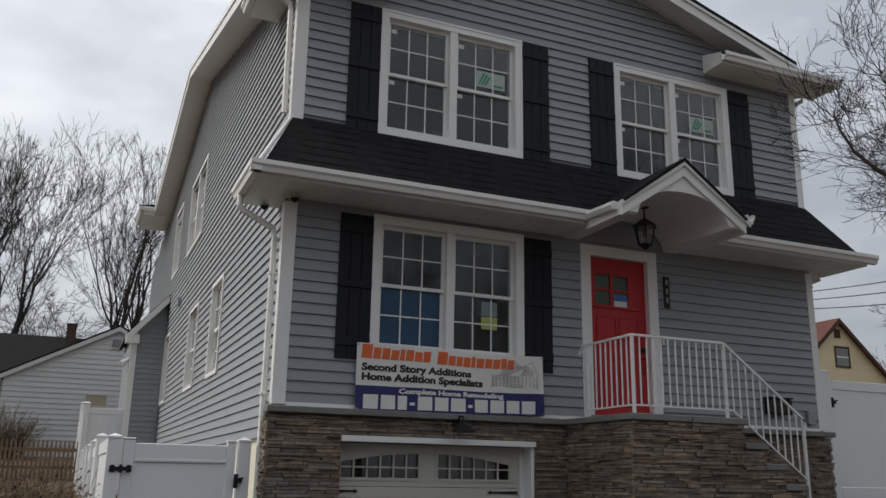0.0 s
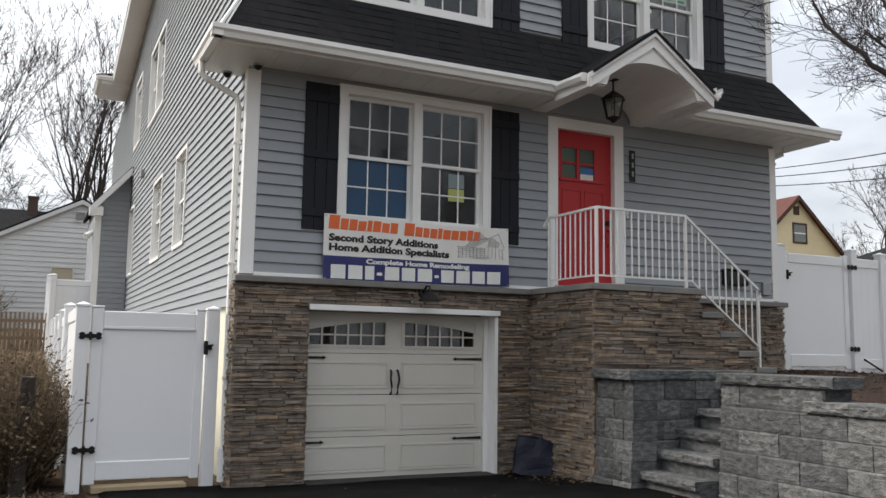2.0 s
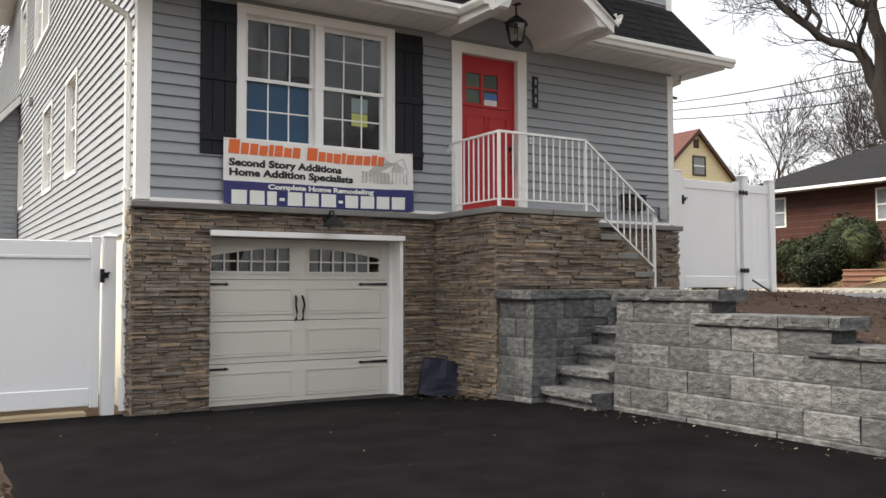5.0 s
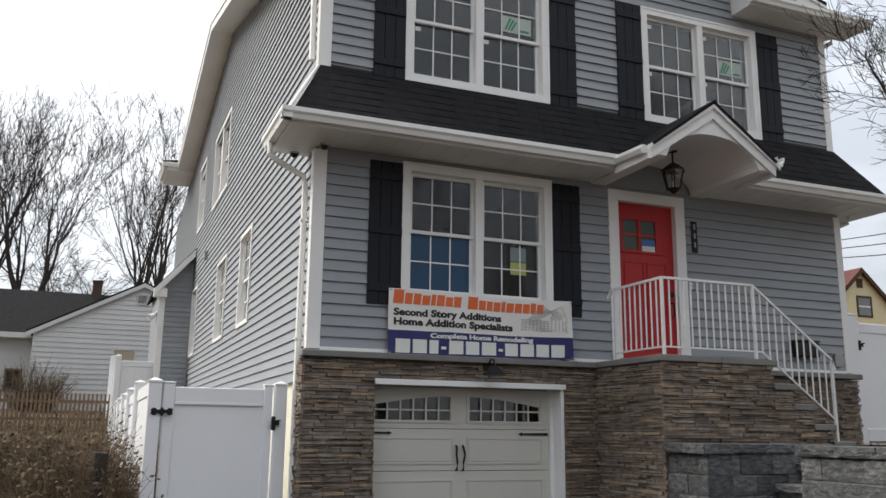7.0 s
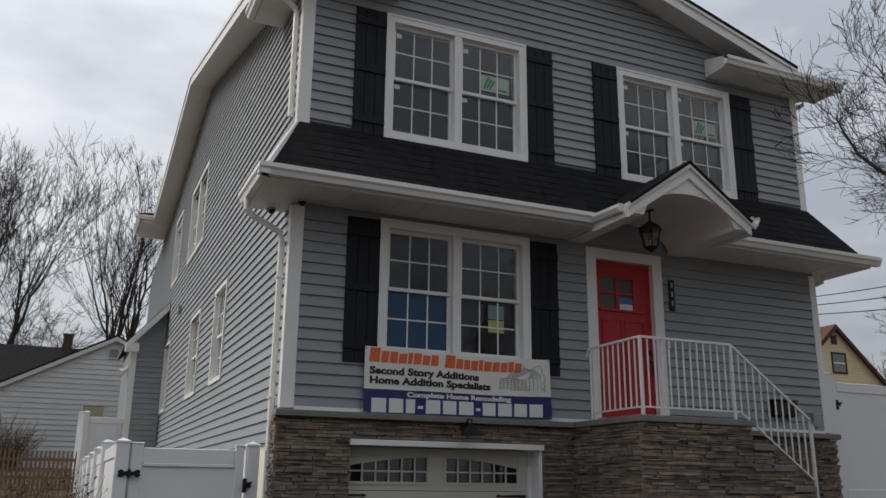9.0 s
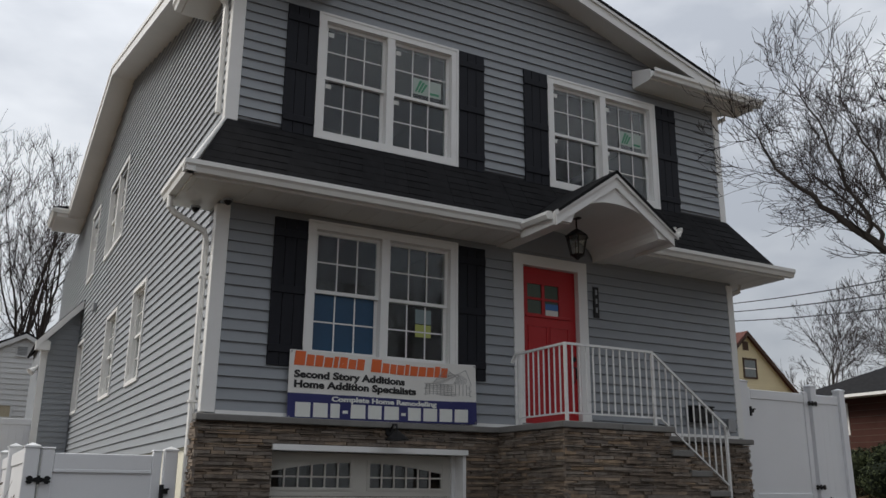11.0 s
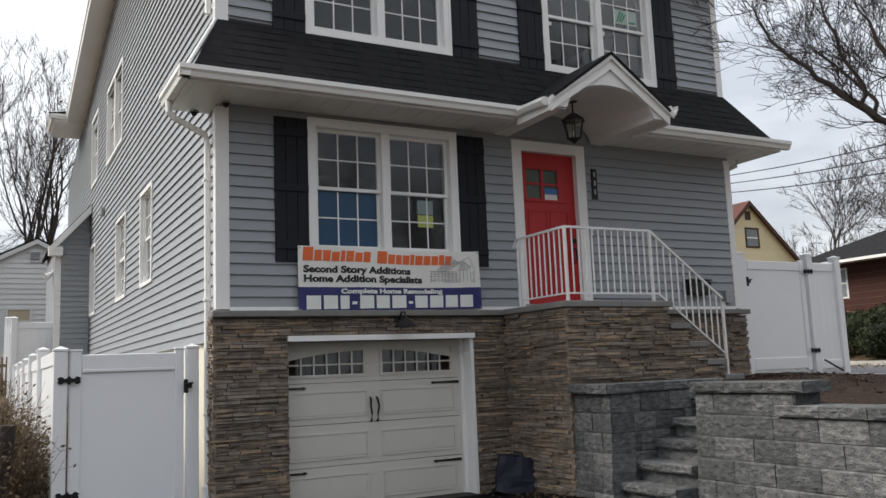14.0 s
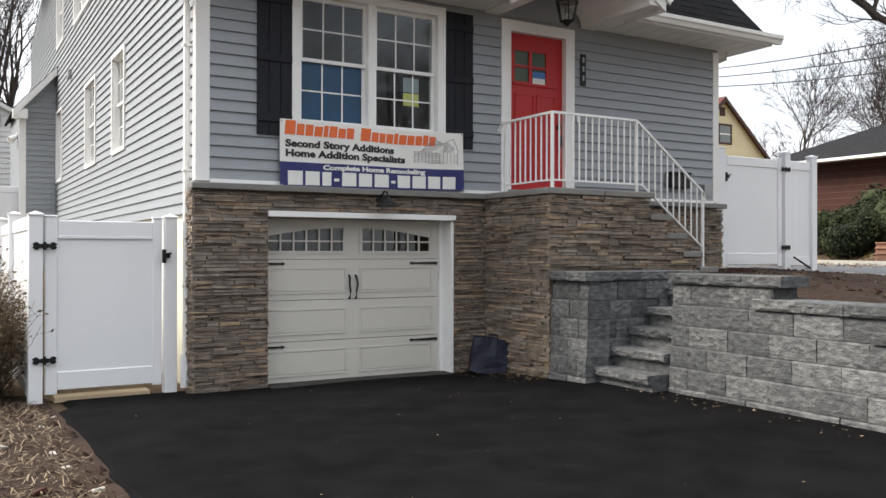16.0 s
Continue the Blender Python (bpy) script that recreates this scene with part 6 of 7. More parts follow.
def vase_tree(name, base, height, r0, seed, stems, fan, label, levels=6, trunk=0.12, up=0.16, fork=(0.22, 0.5), side=1.4, twig=0.0135):
    """Stems from a short trunk that fork again and again at narrow angles, with side shoots, into a rounded crown."""
    rr = random.Random(seed)
    t = thing(name, label, "tree", "bare trees")
    V = {"trunk": ([], []), "crown": ([], [])}

    def rod(kind, pts, ra, rb, sides):
        vs, fs = V[kind]
        n = len(pts)
        for i, p in enumerate(pts):
            d = (pts[min(i + 1, n - 1)] - pts[max(i - 1, 0)]).normalized()
            u = d.orthogonal().normalized()
            w = d.cross(u)
            q = ra + (rb - ra) * i / (n - 1)
            o = len(vs)
            vs.extend((p + q * (math.cos(2 * math.pi * k / sides) * u + math.sin(2 * math.pi * k / sides) * w))[:] for k in range(sides))
            if i:
                fs.extend((o - sides + k, o - sides + (k + 1) % sides, o + (k + 1) % sides, o + k) for k in range(sides))

    def turned(d, ang):
        ax = d.orthogonal().normalized()
        ax.rotate(Matrix.Rotation(rr.uniform(0, 6.283), 3, d))
        return (d * math.cos(ang) + ax * math.sin(ang)).normalized()

    def limb(p, d, length, r, level):
        n = 5 if level < 2 else 3 if level < 4 else 2
        pts, q = [p], d.copy()
        for i in range(n):
            q = (q + Vector((rr.gauss(0, 0.10), rr.gauss(0, 0.10), up * rr.uniform(0.2, 1.0)))).normalized()
            pts.append(pts[-1] + q * length / n)
        rb = max(r * 0.72, twig * 0.55)
        rod("trunk" if level < 3 else "crown", pts, r, rb, 7 if level < 2 else 5 if level < 3 else 3)
        if level >= levels:
            return
        for k in range(2):
            limb(pts[-1], turned(q, rr.uniform(*fork) * (0.6 if k == 0 else 1.15)), length * rr.uniform(0.66, 0.90), max(rb * (0.86 if k == 0 else 0.68), twig), level + 1)
        shoots = int(side + rr.random()) if level else 1
        for k in range(shoots):
            j = rr.randrange(1, n + 1)
            limb(pts[j], turned(q, rr.uniform(0.55, 1.05)), length * rr.uniform(0.40, 0.65), max(rb * 0.42, twig), max(level + 2, 3))

    foot = Vector((0, 0, -0.2))
    top = Vector((0, 0, height * trunk))
    rod("trunk", [foot, foot.lerp(top, 0.5), top], r0 * 1.5, r0 * 1.15, 9)
    for s in range(stems):
        a = 2 * math.pi * (s + rr.uniform(-0.2, 0.2)) / stems
        lean = fan * rr.uniform(0.55, 1.0)
        d = Vector((math.cos(a) * lean, math.sin(a) * lean, 1)).normalized()
        limb(top - Vector((0, 0, rr.uniform(0, 0.05) * height)), d, height * rr.uniform(0.20, 0.25), r0 * rr.uniform(0.6, 0.95), 0)
    for kind, m in (("trunk", M_BARK), ("crown", M_TWIG)):
        ob = piece(kind, *V[kind], m, t)
        for poly in ob.data.polygons:
            poly.use_smooth = True
        if kind == "crown":
            ob["kind"] = "stuff"
    top_z = max(v[2] for k in V for v in V[k][0])
    f = height / top_z
    t.matrix_basis = Matrix.Translation(base) @ Matrix.Diagonal((f, f, f, 1))
    return t


# tall trees behind the house on the garden side
LAB_TALL = "tall bare tree behind the neighbouring house"
vase_tree("tall_tree", (0.55, 41.0, 2.3), 18.6, 0.24, 3, 7, 0.40, "bare vase-shaped tree with several dark stems", 7, 0.30, 0.15, (0.22, 0.5), 1.1)
vase_tree("tall_tree", (-5.3, 41.0, 2.3), 17.6, 0.26, 8, 4, 0.24, "slender bare tree with steep ascending branches", 7, 0.22, 0.20, (0.16, 0.45), 1.3)
vase_tree("tall_tree", (-8.9, 43.0, 2.3), 18.8, 0.26, 13, 5, 0.35, LAB_TALL, 7, 0.2, 0.16, (0.2, 0.5), 1.1)
vase_tree("tall_tree", (-3.9, 42.0, 2.3), 9.6, 0.12, 17, 4, 0.8, "low bare tree with spreading side branches", 6, 0.4, 0.03, (0.3, 0.7))
vase_tree("tall_tree", (-12.5, 46.0, 2.3), 21.0, 0.26, 19, 5, 0.4, LAB_TALL, 6, 0.2)
# trees beyond the side street
LAB_FAR = "bare winter tree beyond the side street"
vase_tree("tall_tree", (42.4, 24.4, 1.9), 12.6, 0.17, 31, 3, 0.2, "bare winter tree with a straight dark stem", 7, 0.30, 0.10, (0.2, 0.55), 1.3)
vase_tree("tall_tree", (40.6, 17.6, 1.9), 12.8, 0.20, 37, 5, 0.55, LAB_FAR, 7, 0.2, 0.12, (0.22, 0.5), 1.0)
vase_tree("tall_tree", (44.0, 11.5, 1.9), 13.6, 0.22, 41, 4, 0.5, LAB_FAR, 6, 0.2)
vase_tree("tall_tree", (46.0, 20.5, 1.9), 11.5, 0.16, 52, 4, 0.5, LAB_FAR, 7, 0.2, 0.10, (0.25, 0.55), 1.0)
vase_tree("tall_tree", (38.5, 14.6, 1.9), 10.5, 0.15, 53, 5, 0.6, LAB_FAR, 7, 0.2, 0.10, (0.25, 0.55), 0.9)
vase_tree("tall_tree", (48.0, 31.0, 1.9), 8.4, 0.09, 43, 4, 0.6, "low hazy bare tree behind the yellow house", 5, 0.2)
vase_tree("tall_tree", (50.0, 26.5, 1.9), 8.4, 0.09, 45, 5, 0.6, "low hazy bare tree behind the yellow house", 5, 0.2)

# ---------------------------------------------------------------- shrubs
def brush(name, centre, size, n, seed, material, label, stem=0.006):
    """A thicket of thin dry stems with small side twigs and clinging leaves."""
    rr = random.Random(seed)
    vs, fs = [], []

    def stick(a, b, r):
        d = (b - a).normalized()
        u = d.orthogonal().normalized()
        w = d.cross(u)
        o = len(vs)
        for p, q in ((a, r), (b, r * 0.5)):
            vs.extend((p + q * (math.cos(2.094 * k) * u + math.sin(2.094 * k) * w))[:] for k in range(3))
        fs.extend((o + k, o + (k + 1) % 3, o + 3 + (k + 1) % 3, o + 3 + k) for k in range(3))

    lv, lf = [], []
    for _ in range(n):
        a = rr.uniform(0, 2 * math.pi)
        q = math.sqrt(rr.random())
        p = Vector((q * math.cos(a) * size[0] * 0.75, q * math.sin(a) * size[1] * 0.75, -0.05))
        d = Vector((math.cos(a) * q * 0.5 + rr.gauss(0, 0.22), math.sin(a) * q * 0.5 + rr.gauss(0, 0.22), 1)).normalized()
        hgt = size[2] * rr.uniform(0.55, 1.05) * (1 - 0.35 * q)
        k = 4
        for i in range(k):
            e = p + d * hgt / k
            stick(p, e, stem * (1 - 0.15 * i))
            for _ in range(2):
                f = p.lerp(e, rr.random())
                g = f + Vector((rr.gauss(0, 1), rr.gauss(0, 1), rr.uniform(0.1, 1))).normalized() * rr.uniform(0.08, 0.22)
                stick(f, g, stem * 0.5)
                if rr.random() < 0.8:
                    o = len(lv)
                    s = rr.uniform(0.012, 0.03)
                    u = Vector((rr.gauss(0, 1), rr.gauss(0, 1), rr.gauss(0, 1))).normalized()
                    w = u.orthogonal().normalized()
                    lv.extend([(g - u * s)[:], (g + w * s * 0.6)[:], (g + u * s)[:], (g - w * s * 0.6)[:]])
                    lf.append((o, o + 1, o + 2, o + 3))
            d = (d + Vector((rr.gauss(0, 0.12), rr.gauss(0, 0.12), 0))).normalized()
            p = e
    t = thing(name, label, "shrub", "shrubs")
    ob = piece("stem_mass", vs, fs, material, t)
    ob["kind"] = "stuff"
    ob = piece("foliage", lv, lf, material, t)
    ob["kind"] = "stuff"
    t.location = centre
    return t


# bare trees across the front street, seen only as reflections in the panes
tall = [o for o in scene.objects if o.name.startswith("tall_tree") and o.parent is None]
for i, (x, y) in enumerate(((4, -36), (12, -34), (19, -32), (26, -36), (9, -44), (-8, -48))):
    src = tall[(0, 2, 0, 1, 4, 1)[i]]
    k = src.matrix_basis.to_scale().x
    copy_thing(src, Matrix.Translation((x, y, 0.1)) @ pose(0, 0, 0, 0, 0, 70 * i) @ Matrix.Diagonal((k, k, k, 1)))

brush("brown_shrub", (-2.15, 0.95, 0.02), (0.45, 0.85, 1.72), 1100, 5, M_BROWNBUSH, "leafless brown shrub beside the white fence", 0.005)
brush("brown_shrub", (-3.1, 4.4, 0.05), (0.9, 1.1, 1.75), 1000, 6, M_BROWNBUSH, "dense brown winter shrub at the lot line")
brush("brown_shrub", (-2.4, 3.4, 0.1), (0.6, 1.2, 1.75), 800, 7, M_BROWNBUSH, "dense brown winter shrub along the fence")
brush("brown_shrub", (-4.8, 5.0, 0.1), (1.5, 1.4, 2.0), 900, 12, M_BROWNBUSH, "dense brown winter shrub at the lot line")
brush("weeping_shrub", (-3.9, 24.6, 2.0), (0.9, 0.7, 2.1), 260, 15, M_BROWNBUSH, "bare weeping shrub against the white house", 0.012)
stump = thing("tree_stump", "short dark cut trunk among the shrubs", "stump")
part("trunk", tube([(-2.0, 0.30, -0.1), (-2.0, 0.29, 0.35), (-1.98, 0.28, 0.8), (-1.96, 0.26, 1.12)], 0.085, 10, 0.075), M_BARK, stump)


def evergreen(name, centre, size, seed, material, label, n=5200):
    """A clipped evergreen: uneven mounds of small leaves over a twiggy core."""
    rr = random.Random(seed)
    lobes = [(Vector((rr.uniform(-0.55, 0.55) * size[0], rr.uniform(-0.55, 0.55) * size[1], rr.uniform(0.35, 0.68) * size[2])), rr.uniform(0.38, 0.6)) for _ in range(7)]
    vs, fs = [], []
    for i in range(n):
        c, k = rr.choice(lobes)
        d = Vector((rr.gauss(0, 1), rr.gauss(0, 1), rr.gauss(0, 1))).normalized()
        q = rr.uniform(0.72, 1.05)
        p = c + Vector((d.x * size[0] * k, d.y * size[1] * k, d.z * size[2] * k * 0.8)) * q
        if p.z < 0.03:
            continue
        u = (d + Vector((rr.gauss(0, 0.5), rr.gauss(0, 0.5), rr.gauss(0, 0.5)))).normalized()
        w = u.orthogonal().normalized()
        w.rotate(Matrix.Rotation(rr.uniform(0, 6.3), 3, u))
        s = rr.uniform(0.03, 0.062)
        v = u.cross(w)
        o = len(vs)
        vs.extend([(p - w * s)[:], (p + v * s * 0.5)[:], (p + w * s)[:], (p - v * s * 0.5)[:]])
        fs.append((o, o + 1, o + 2, o + 3))
    t = thing(name, label, "shrub", "evergreen shrubs")
    ob = piece("foliage", vs, fs, material, t)
    ob["kind"] = "stuff"
    bm = bmesh.new()
    for c, k in lobes:
        bmesh.ops.create_icosphere(bm, subdivisions=2, radius=1, matrix=Matrix.Translation(c) @ Matrix.Diagonal((size[0] * k * 0.78, size[1] * k * 0.78, size[2] * k * 0.62, 1)))
    for v in bm.verts:
        v.co += Vector(v.co) * 0.05 * noise.noise(v.co * 3)
    part("core", bm, material, t)
    t.location = centre
    return t


def lawn_z(x, y):
    return ground_z(x, y) + 0.0


for (x, y, sx, sy, sz, sd, m, lb) in ((20.6, 7.2, 0.9, 0.9, 1.3, 1, M_LEAF, "rounded dark green shrub by brick house"), (20.3, 5.3, 1.15, 1.0, 1.5, 2, M_LEAF, "rounded dark green shrub by brick house"),
                                      (21.0, 8.2, 0.8, 0.8, 1.3, 3, M_LEAFRED, "reddish brown shrub by brick house"), (21.6, 9.6, 1.2, 1.0, 1.3, 4, M_LEAF, "low green foundation shrub by brick house"),
                                      (21.6, 6.4, 1.1, 1.0, 1.6, 5, M_LEAF, "rounded dark green shrub by brick house"), (19.9, 2.4, 1.1, 1.0, 1.5, 6, M_LEAF, "rounded dark green shrub beside steps"),
                                      (21.2, 4.0, 0.7, 0.7, 1.8, 7, M_LEAFRED, "upright reddish shrub beside steps"), (19.6, 0.4, 1.2, 1.2, 1.5, 8, M_LEAF, "rounded dark green shrub beside steps"),
                                      (21.8, 12.2, 1.2, 1.2, 1.4, 9, M_LEAF, "low green foundation shrub by brick house"), (19.7, 6.3, 1.5, 1.3, 1.15, 10, M_LEAF, "wide low juniper by brick house"), (20.9, 6.0, 1.3, 1.2, 1.35, 11, M_LEAF, "wide low juniper by brick house")):
    evergreen("evergreen_shrub", (x, y, lawn_z(x, y)), (sx, sy, sz), sd, m, lb)

# ---------------------------------------------------------------- brick ranch house across the side street
ranch = thing("brick_house", "low red-brick ranch house with a dark hip roof", "house")
RX, RYA, RYB, RB, RE = 23.2, -14.0, 11.2, 2.0, 4.5
part("wall", boxes((RX, RX + 8, RYA, RYB, 1.0, RE - 0.02)), M_BRICK, ranch)
for k in range(11):                          # visible brick courses
    zc = RB + 0.25 + k * 0.2
    part("brick_course", boxes((RX - 0.006, RX + 0.01, RYA, RYB, zc, zc + 0.012)), M_MORTAR, ranch)
bm = bmesh.new()
o = 0.7
e = [bm.verts.new(c) for c in ((RX - o, RYA - o, RE), (RX + 8 + o, RYA - o, RE), (RX + 8 + o, RYB + o, RE), (RX - o, RYB + o, RE))]
r1, r2 = bm.verts.new((RX + 4, RYA + 4, RE + 2.1)), bm.verts.new((RX + 4, RYB - 4, RE + 2.1))
for f in ((e[0], e[1], r1), (e[1], e[2], r2, r1), (e[2], e[3], r2), (e[3], e[0], r1, r2), (e[3], e[2], e[1], e[0])):
    bm.faces.new(f)
part("roof", bm, M_SHINGLE, ranch)
part("fascia", boxes((RX - o - 0.03, RX - o, RYA - o, RYB + o, RE - 0.07, RE + 0.02), (RX - o, RX + 8, RYB + o, RYB + o + 0.03, RE - 0.10, RE + 0.02)), M_WHITE, ranch)
part("soffit", boxes((RX - o, RX, RYA, RYB + o, RE - 0.04, RE - 0.02)), M_WHITE, ranch)
for y0, y1 in ((9.7, 10.5), (5.6, 6.5), (0.6, 2.2)):
    w = part("window", ring(y0, y1, 3.3, 4.32, 0.07, 0, 0.06), M_WHITE, ranch)
    w.matrix_basis = Matrix.Translation((RX - 0.02, 0, 0)) @ Matrix(((0, 1, 0, 0), (1, 0, 0, 0), (0, 0, 1, 0), (0, 0, 0, 1)))
    part("pane", boxes((y0 + 0.06, y1 - 0.06, 0.0, 0.01, 3.35, 4.27)), M_PANEGREY, w)
    part("meeting_rail", boxes((y0 + 0.06, y1 - 0.06, -0.01, -0.001, 3.78, 3.83)), M_WHITE, w)
part("door_surround", boxes((RX - 0.04, RX + 0.02, 4.0, 5.0, RB, 4.3)), M_WHITE, ranch)
steps_b = thing("brick_steps", "three red brick steps from the kerb", "steps")
q0 = RN * (ROAD_B + 0.30) + RD * 12.2 + Vector((0.50, -0.18, 0))
for i in range(3):
    q1 = q0 + Vector((0.857, 0.515, 0)) * 0.34 * i
    st = part("step", boxes((0, 0.36, -0.8, 0.8, -0.5, 0.0), (-0.03, 0.36, -0.82, 0.82, 0.001, 0.04), bevel=0.008), M_STEPBRICK, steps_b)
    st.matrix_basis = Matrix.Translation((q1.x, q1.y, ground_z(q0.x, q0.y) + 0.14 * i)) @ pose(0, 0, 0, 0, 0, 31)

# ---------------------------------------------------------------- yellow house beyond
yel = thing("yellow_house", "pale yellow gabled house with a red-brown roof", "house")
YX, YY, YZ = 49.8, 39.0, 13.4
half, drop = 5.6, 4.9
part("wall", prism([(YX - half, 1.5), (YX + half, 1.5), (YX + half, YZ - drop), (YX, YZ), (YX - half, YZ - drop)], "y", YY, YY + 9), M_YELLOW, yel)
for k in range(44):
    zc = YZ - 0.6 - k * 0.2
    wd = min(half, (YZ - zc) * half / drop)
    piece("siding_board", [(YX - wd, YY - 0.03, zc), (YX + wd, YY - 0.03, zc), (YX + wd, YY, zc), (YX - wd, YY, zc), (YX - wd + 0.2, YY - 0.004, zc + 0.2), (YX + wd - 0.2, YY - 0.004, zc + 0.2), (YX + wd - 0.2, YY, zc + 0.2), (YX - wd + 0.2, YY, zc + 0.2)], BOXF, M_YELLOW, yel)
for s in (-1, 1):
    part("roof", slab([(YX, YY - 0.4, YZ + 0.2), (YX + s * (half + 0.5), YY - 0.4, YZ - drop - 0.25), (YX + s * (half + 0.5), YY + 9.3, YZ - drop - 0.25), (YX, YY + 9.3, YZ + 0.2)], 0.12), M_REDROOF, yel)
    part("rake_board", prism([(YX, YZ + 0.08), (YX + s * (half + 0.5), YZ - drop - 0.37), (YX + s * (half + 0.5), YZ - drop - 0.62), (YX, YZ - 0.18)], "y", YY - 0.42, YY - 0.38), M_BROWNTRIM, yel)
w = part("window", ring(YX + 0.3 - 0.75, YX + 0.3 + 0.75, 9.9, 11.5, 0.14, YY - 0.08, YY - 0.03), M_BROWNTRIM, yel)
part("pane", boxes((YX - 0.32, YX + 0.92, YY - 0.05, YY - 0.035, 10.03, 11.37)), M_PANEGREY, w)
part("meeting_rail", boxes((YX - 0.32, YX + 0.92, YY - 0.06, YY - 0.051, 10.65, 10.75)), M_WHITE, w)
part("attic_vent", boxes((YX - 0.3, YX + 0.3, YY - 0.06, YY - 0.031, 12.1, 12.8)), M_BROWNTRIM, yel)

# brought to its true size and place beyond the street
yel.matrix_basis = Matrix.Translation((-1.47, -9.75, 1.52)) @ Matrix.Diagonal((0.66, 0.66, 0.66, 1)) @ Matrix.Translation((1.99, 9.42, -1.46))

# ---------------------------------------------------------------- white house behind on the garden side
nb = thing("white_house", "weathered white shingled house with a black roof", "house")
NY = 26.0
npk, nez, nxp, nxl = 6.62, 4.64, -0.1, -3.85
part("gable_wing", prism([(nxl, 1.0), (nxp * 2 - nxl, 1.0), (nxp * 2 - nxl, nez), (nxp, npk), (nxl, nez)], "y", NY, NY + 8), M_OLDWHITE, nb)
for k in range(26):
    zc = 1.6 + k * 0.19
    wd = nxp - nxl if zc < nez else max(0.05, (npk - zc) * (nxp - nxl) / (npk - nez))
    wt = nxp - nxl if zc + 0.19 < nez else max(0.0, (npk - zc - 0.19) * (nxp - nxl) / (npk - nez))
    piece("shingle_course", [(nxp - wd, NY - 0.03, zc), (nxp + wd, NY - 0.03, zc), (nxp + wd, NY, zc), (nxp - wd, NY, zc), (nxp - wt, NY - 0.004, zc + 0.19), (nxp + wt, NY - 0.004, zc + 0.19), (nxp + wt, NY, zc + 0.19), (nxp - wt, NY, zc + 0.19)], BOXF, M_OLDWHITE, nb)
for s in (-1, 1):
    part("roof", slab([(nxp, NY - 0.15, npk + 0.12), (nxp + s * (nxp - nxl + 0.25), NY - 0.15, nez), (nxp + s * (nxp - nxl + 0.25), NY + 8.2, nez), (nxp, NY + 8.2, npk + 0.12)], 0.08), M_SHINGLE, nb)
    part("rake_board", prism([(nxp, npk + 0.04), (nxp + s * (nxp - nxl + 0.25), nez - 0.08), (nxp + s * (nxp - nxl + 0.25), nez - 0.24), (nxp, npk - 0.12)], "y", NY - 0.17, NY - 0.13), M_OLDWHITE, nb)
part("main_wing", boxes((-13, nxl, NY + 1.2, NY + 8, 1.0, nez - 0.1)), M_OLDWHITE, nb)
part("main_roof", slab([(-13.3, NY + 0.7, nez - 0.05), (nxl + 1.0, NY + 0.7, nez - 0.05), (nxl + 2.6, NY + 4.4, 6.75), (-13.3, NY + 4.4, 6.75)], 0.1), M_SHINGLE, nb)
part("main_roof", slab([(-13.3, NY + 8.3, nez), (nxl + 2.6, NY + 8.3, nez), (nxl + 2.6, NY + 4.4, 6.75), (-13.3, NY + 4.4, 6.75)], 0.1), M_SHINGLE, nb)
part("fascia", boxes((-13.3, nxl - 0.1, NY + 0.66, NY + 0.72, nez - 0.22, nez - 0.02)), M_OLDWHITE, nb)
part("chimney", boxes((-2.00, -1.62, NY + 4.0, NY + 4.35, 5.9, 7.22), (-2.03, -1.59, NY + 3.97, NY + 4.38, 7.22, 7.3)), M_BROWNTRIM, nb, "short dark brick chimney")
w = part("window", ring(-1.08, -0.22, 3.1, 4.12, 0.07, NY - 0.07, NY - 0.031), M_OLDWHITE, nb)
part("curtain", boxes((-1.02, -0.28, NY - 0.045, NY - 0.032, 3.16, 4.06)), M_CURTAIN, w, "beige curtain behind glass")
part("meeting_rail", boxes((-1.02, -0.28, NY - 0.06, NY - 0.046, 3.6, 3.65)), M_OLDWHITE, w)
v = part("louvre_vent", ring(-0.36, 0.05, 5.82, 6.23, 0.04, NY - 0.07, NY - 0.031), M_OLDWHITE, nb)
for k in range(6):
    part("slat", boxes((-0.32, 0.01, NY - 0.06, NY - 0.035, 5.86 + k * 0.058, 5.89 + k * 0.058)), M_STEEL, v)
w = part("window", ring(-4.75, -4.15, 2.5, 3.3, 0.07, NY + 1.13, NY + 1.19), M_WOODOLD, nb)
part("pane", boxes((-4.69, -4.21, NY + 1.16, NY + 1.18, 2.56, 3.24)), M_BLACK, w)
nb.location = (-0.37, 0, 0.22)
picket = thing("picket_fence", "low weathered wooden picket fence at the rear", "fence")
for i in range(52):
    x = -7.0 + i * 0.105
    zg = ground_z(x, 16.0) - 0.02
    piece("picket", [(x, 16, zg), (x + 0.085, 16, zg), (x + 0.085, 16.02, zg), (x, 16.02, zg), (x + 0.02, 16, zg + 0.98), (x + 0.065, 16, zg + 0.98), (x + 0.065, 16.02, zg + 0.98), (x + 0.02, 16.02, zg + 0.98)], BOXF, M_WOODOLD, picket)
zg = ground_z(-4, 16)
part("rail", boxes((-7.0, -1.5, 16.021, 16.06, zg + 0.25, zg + 0.33), (-7.0, -1.5, 16.021, 16.06, zg + 0.7, zg + 0.78)), M_WOODOLD, picket)

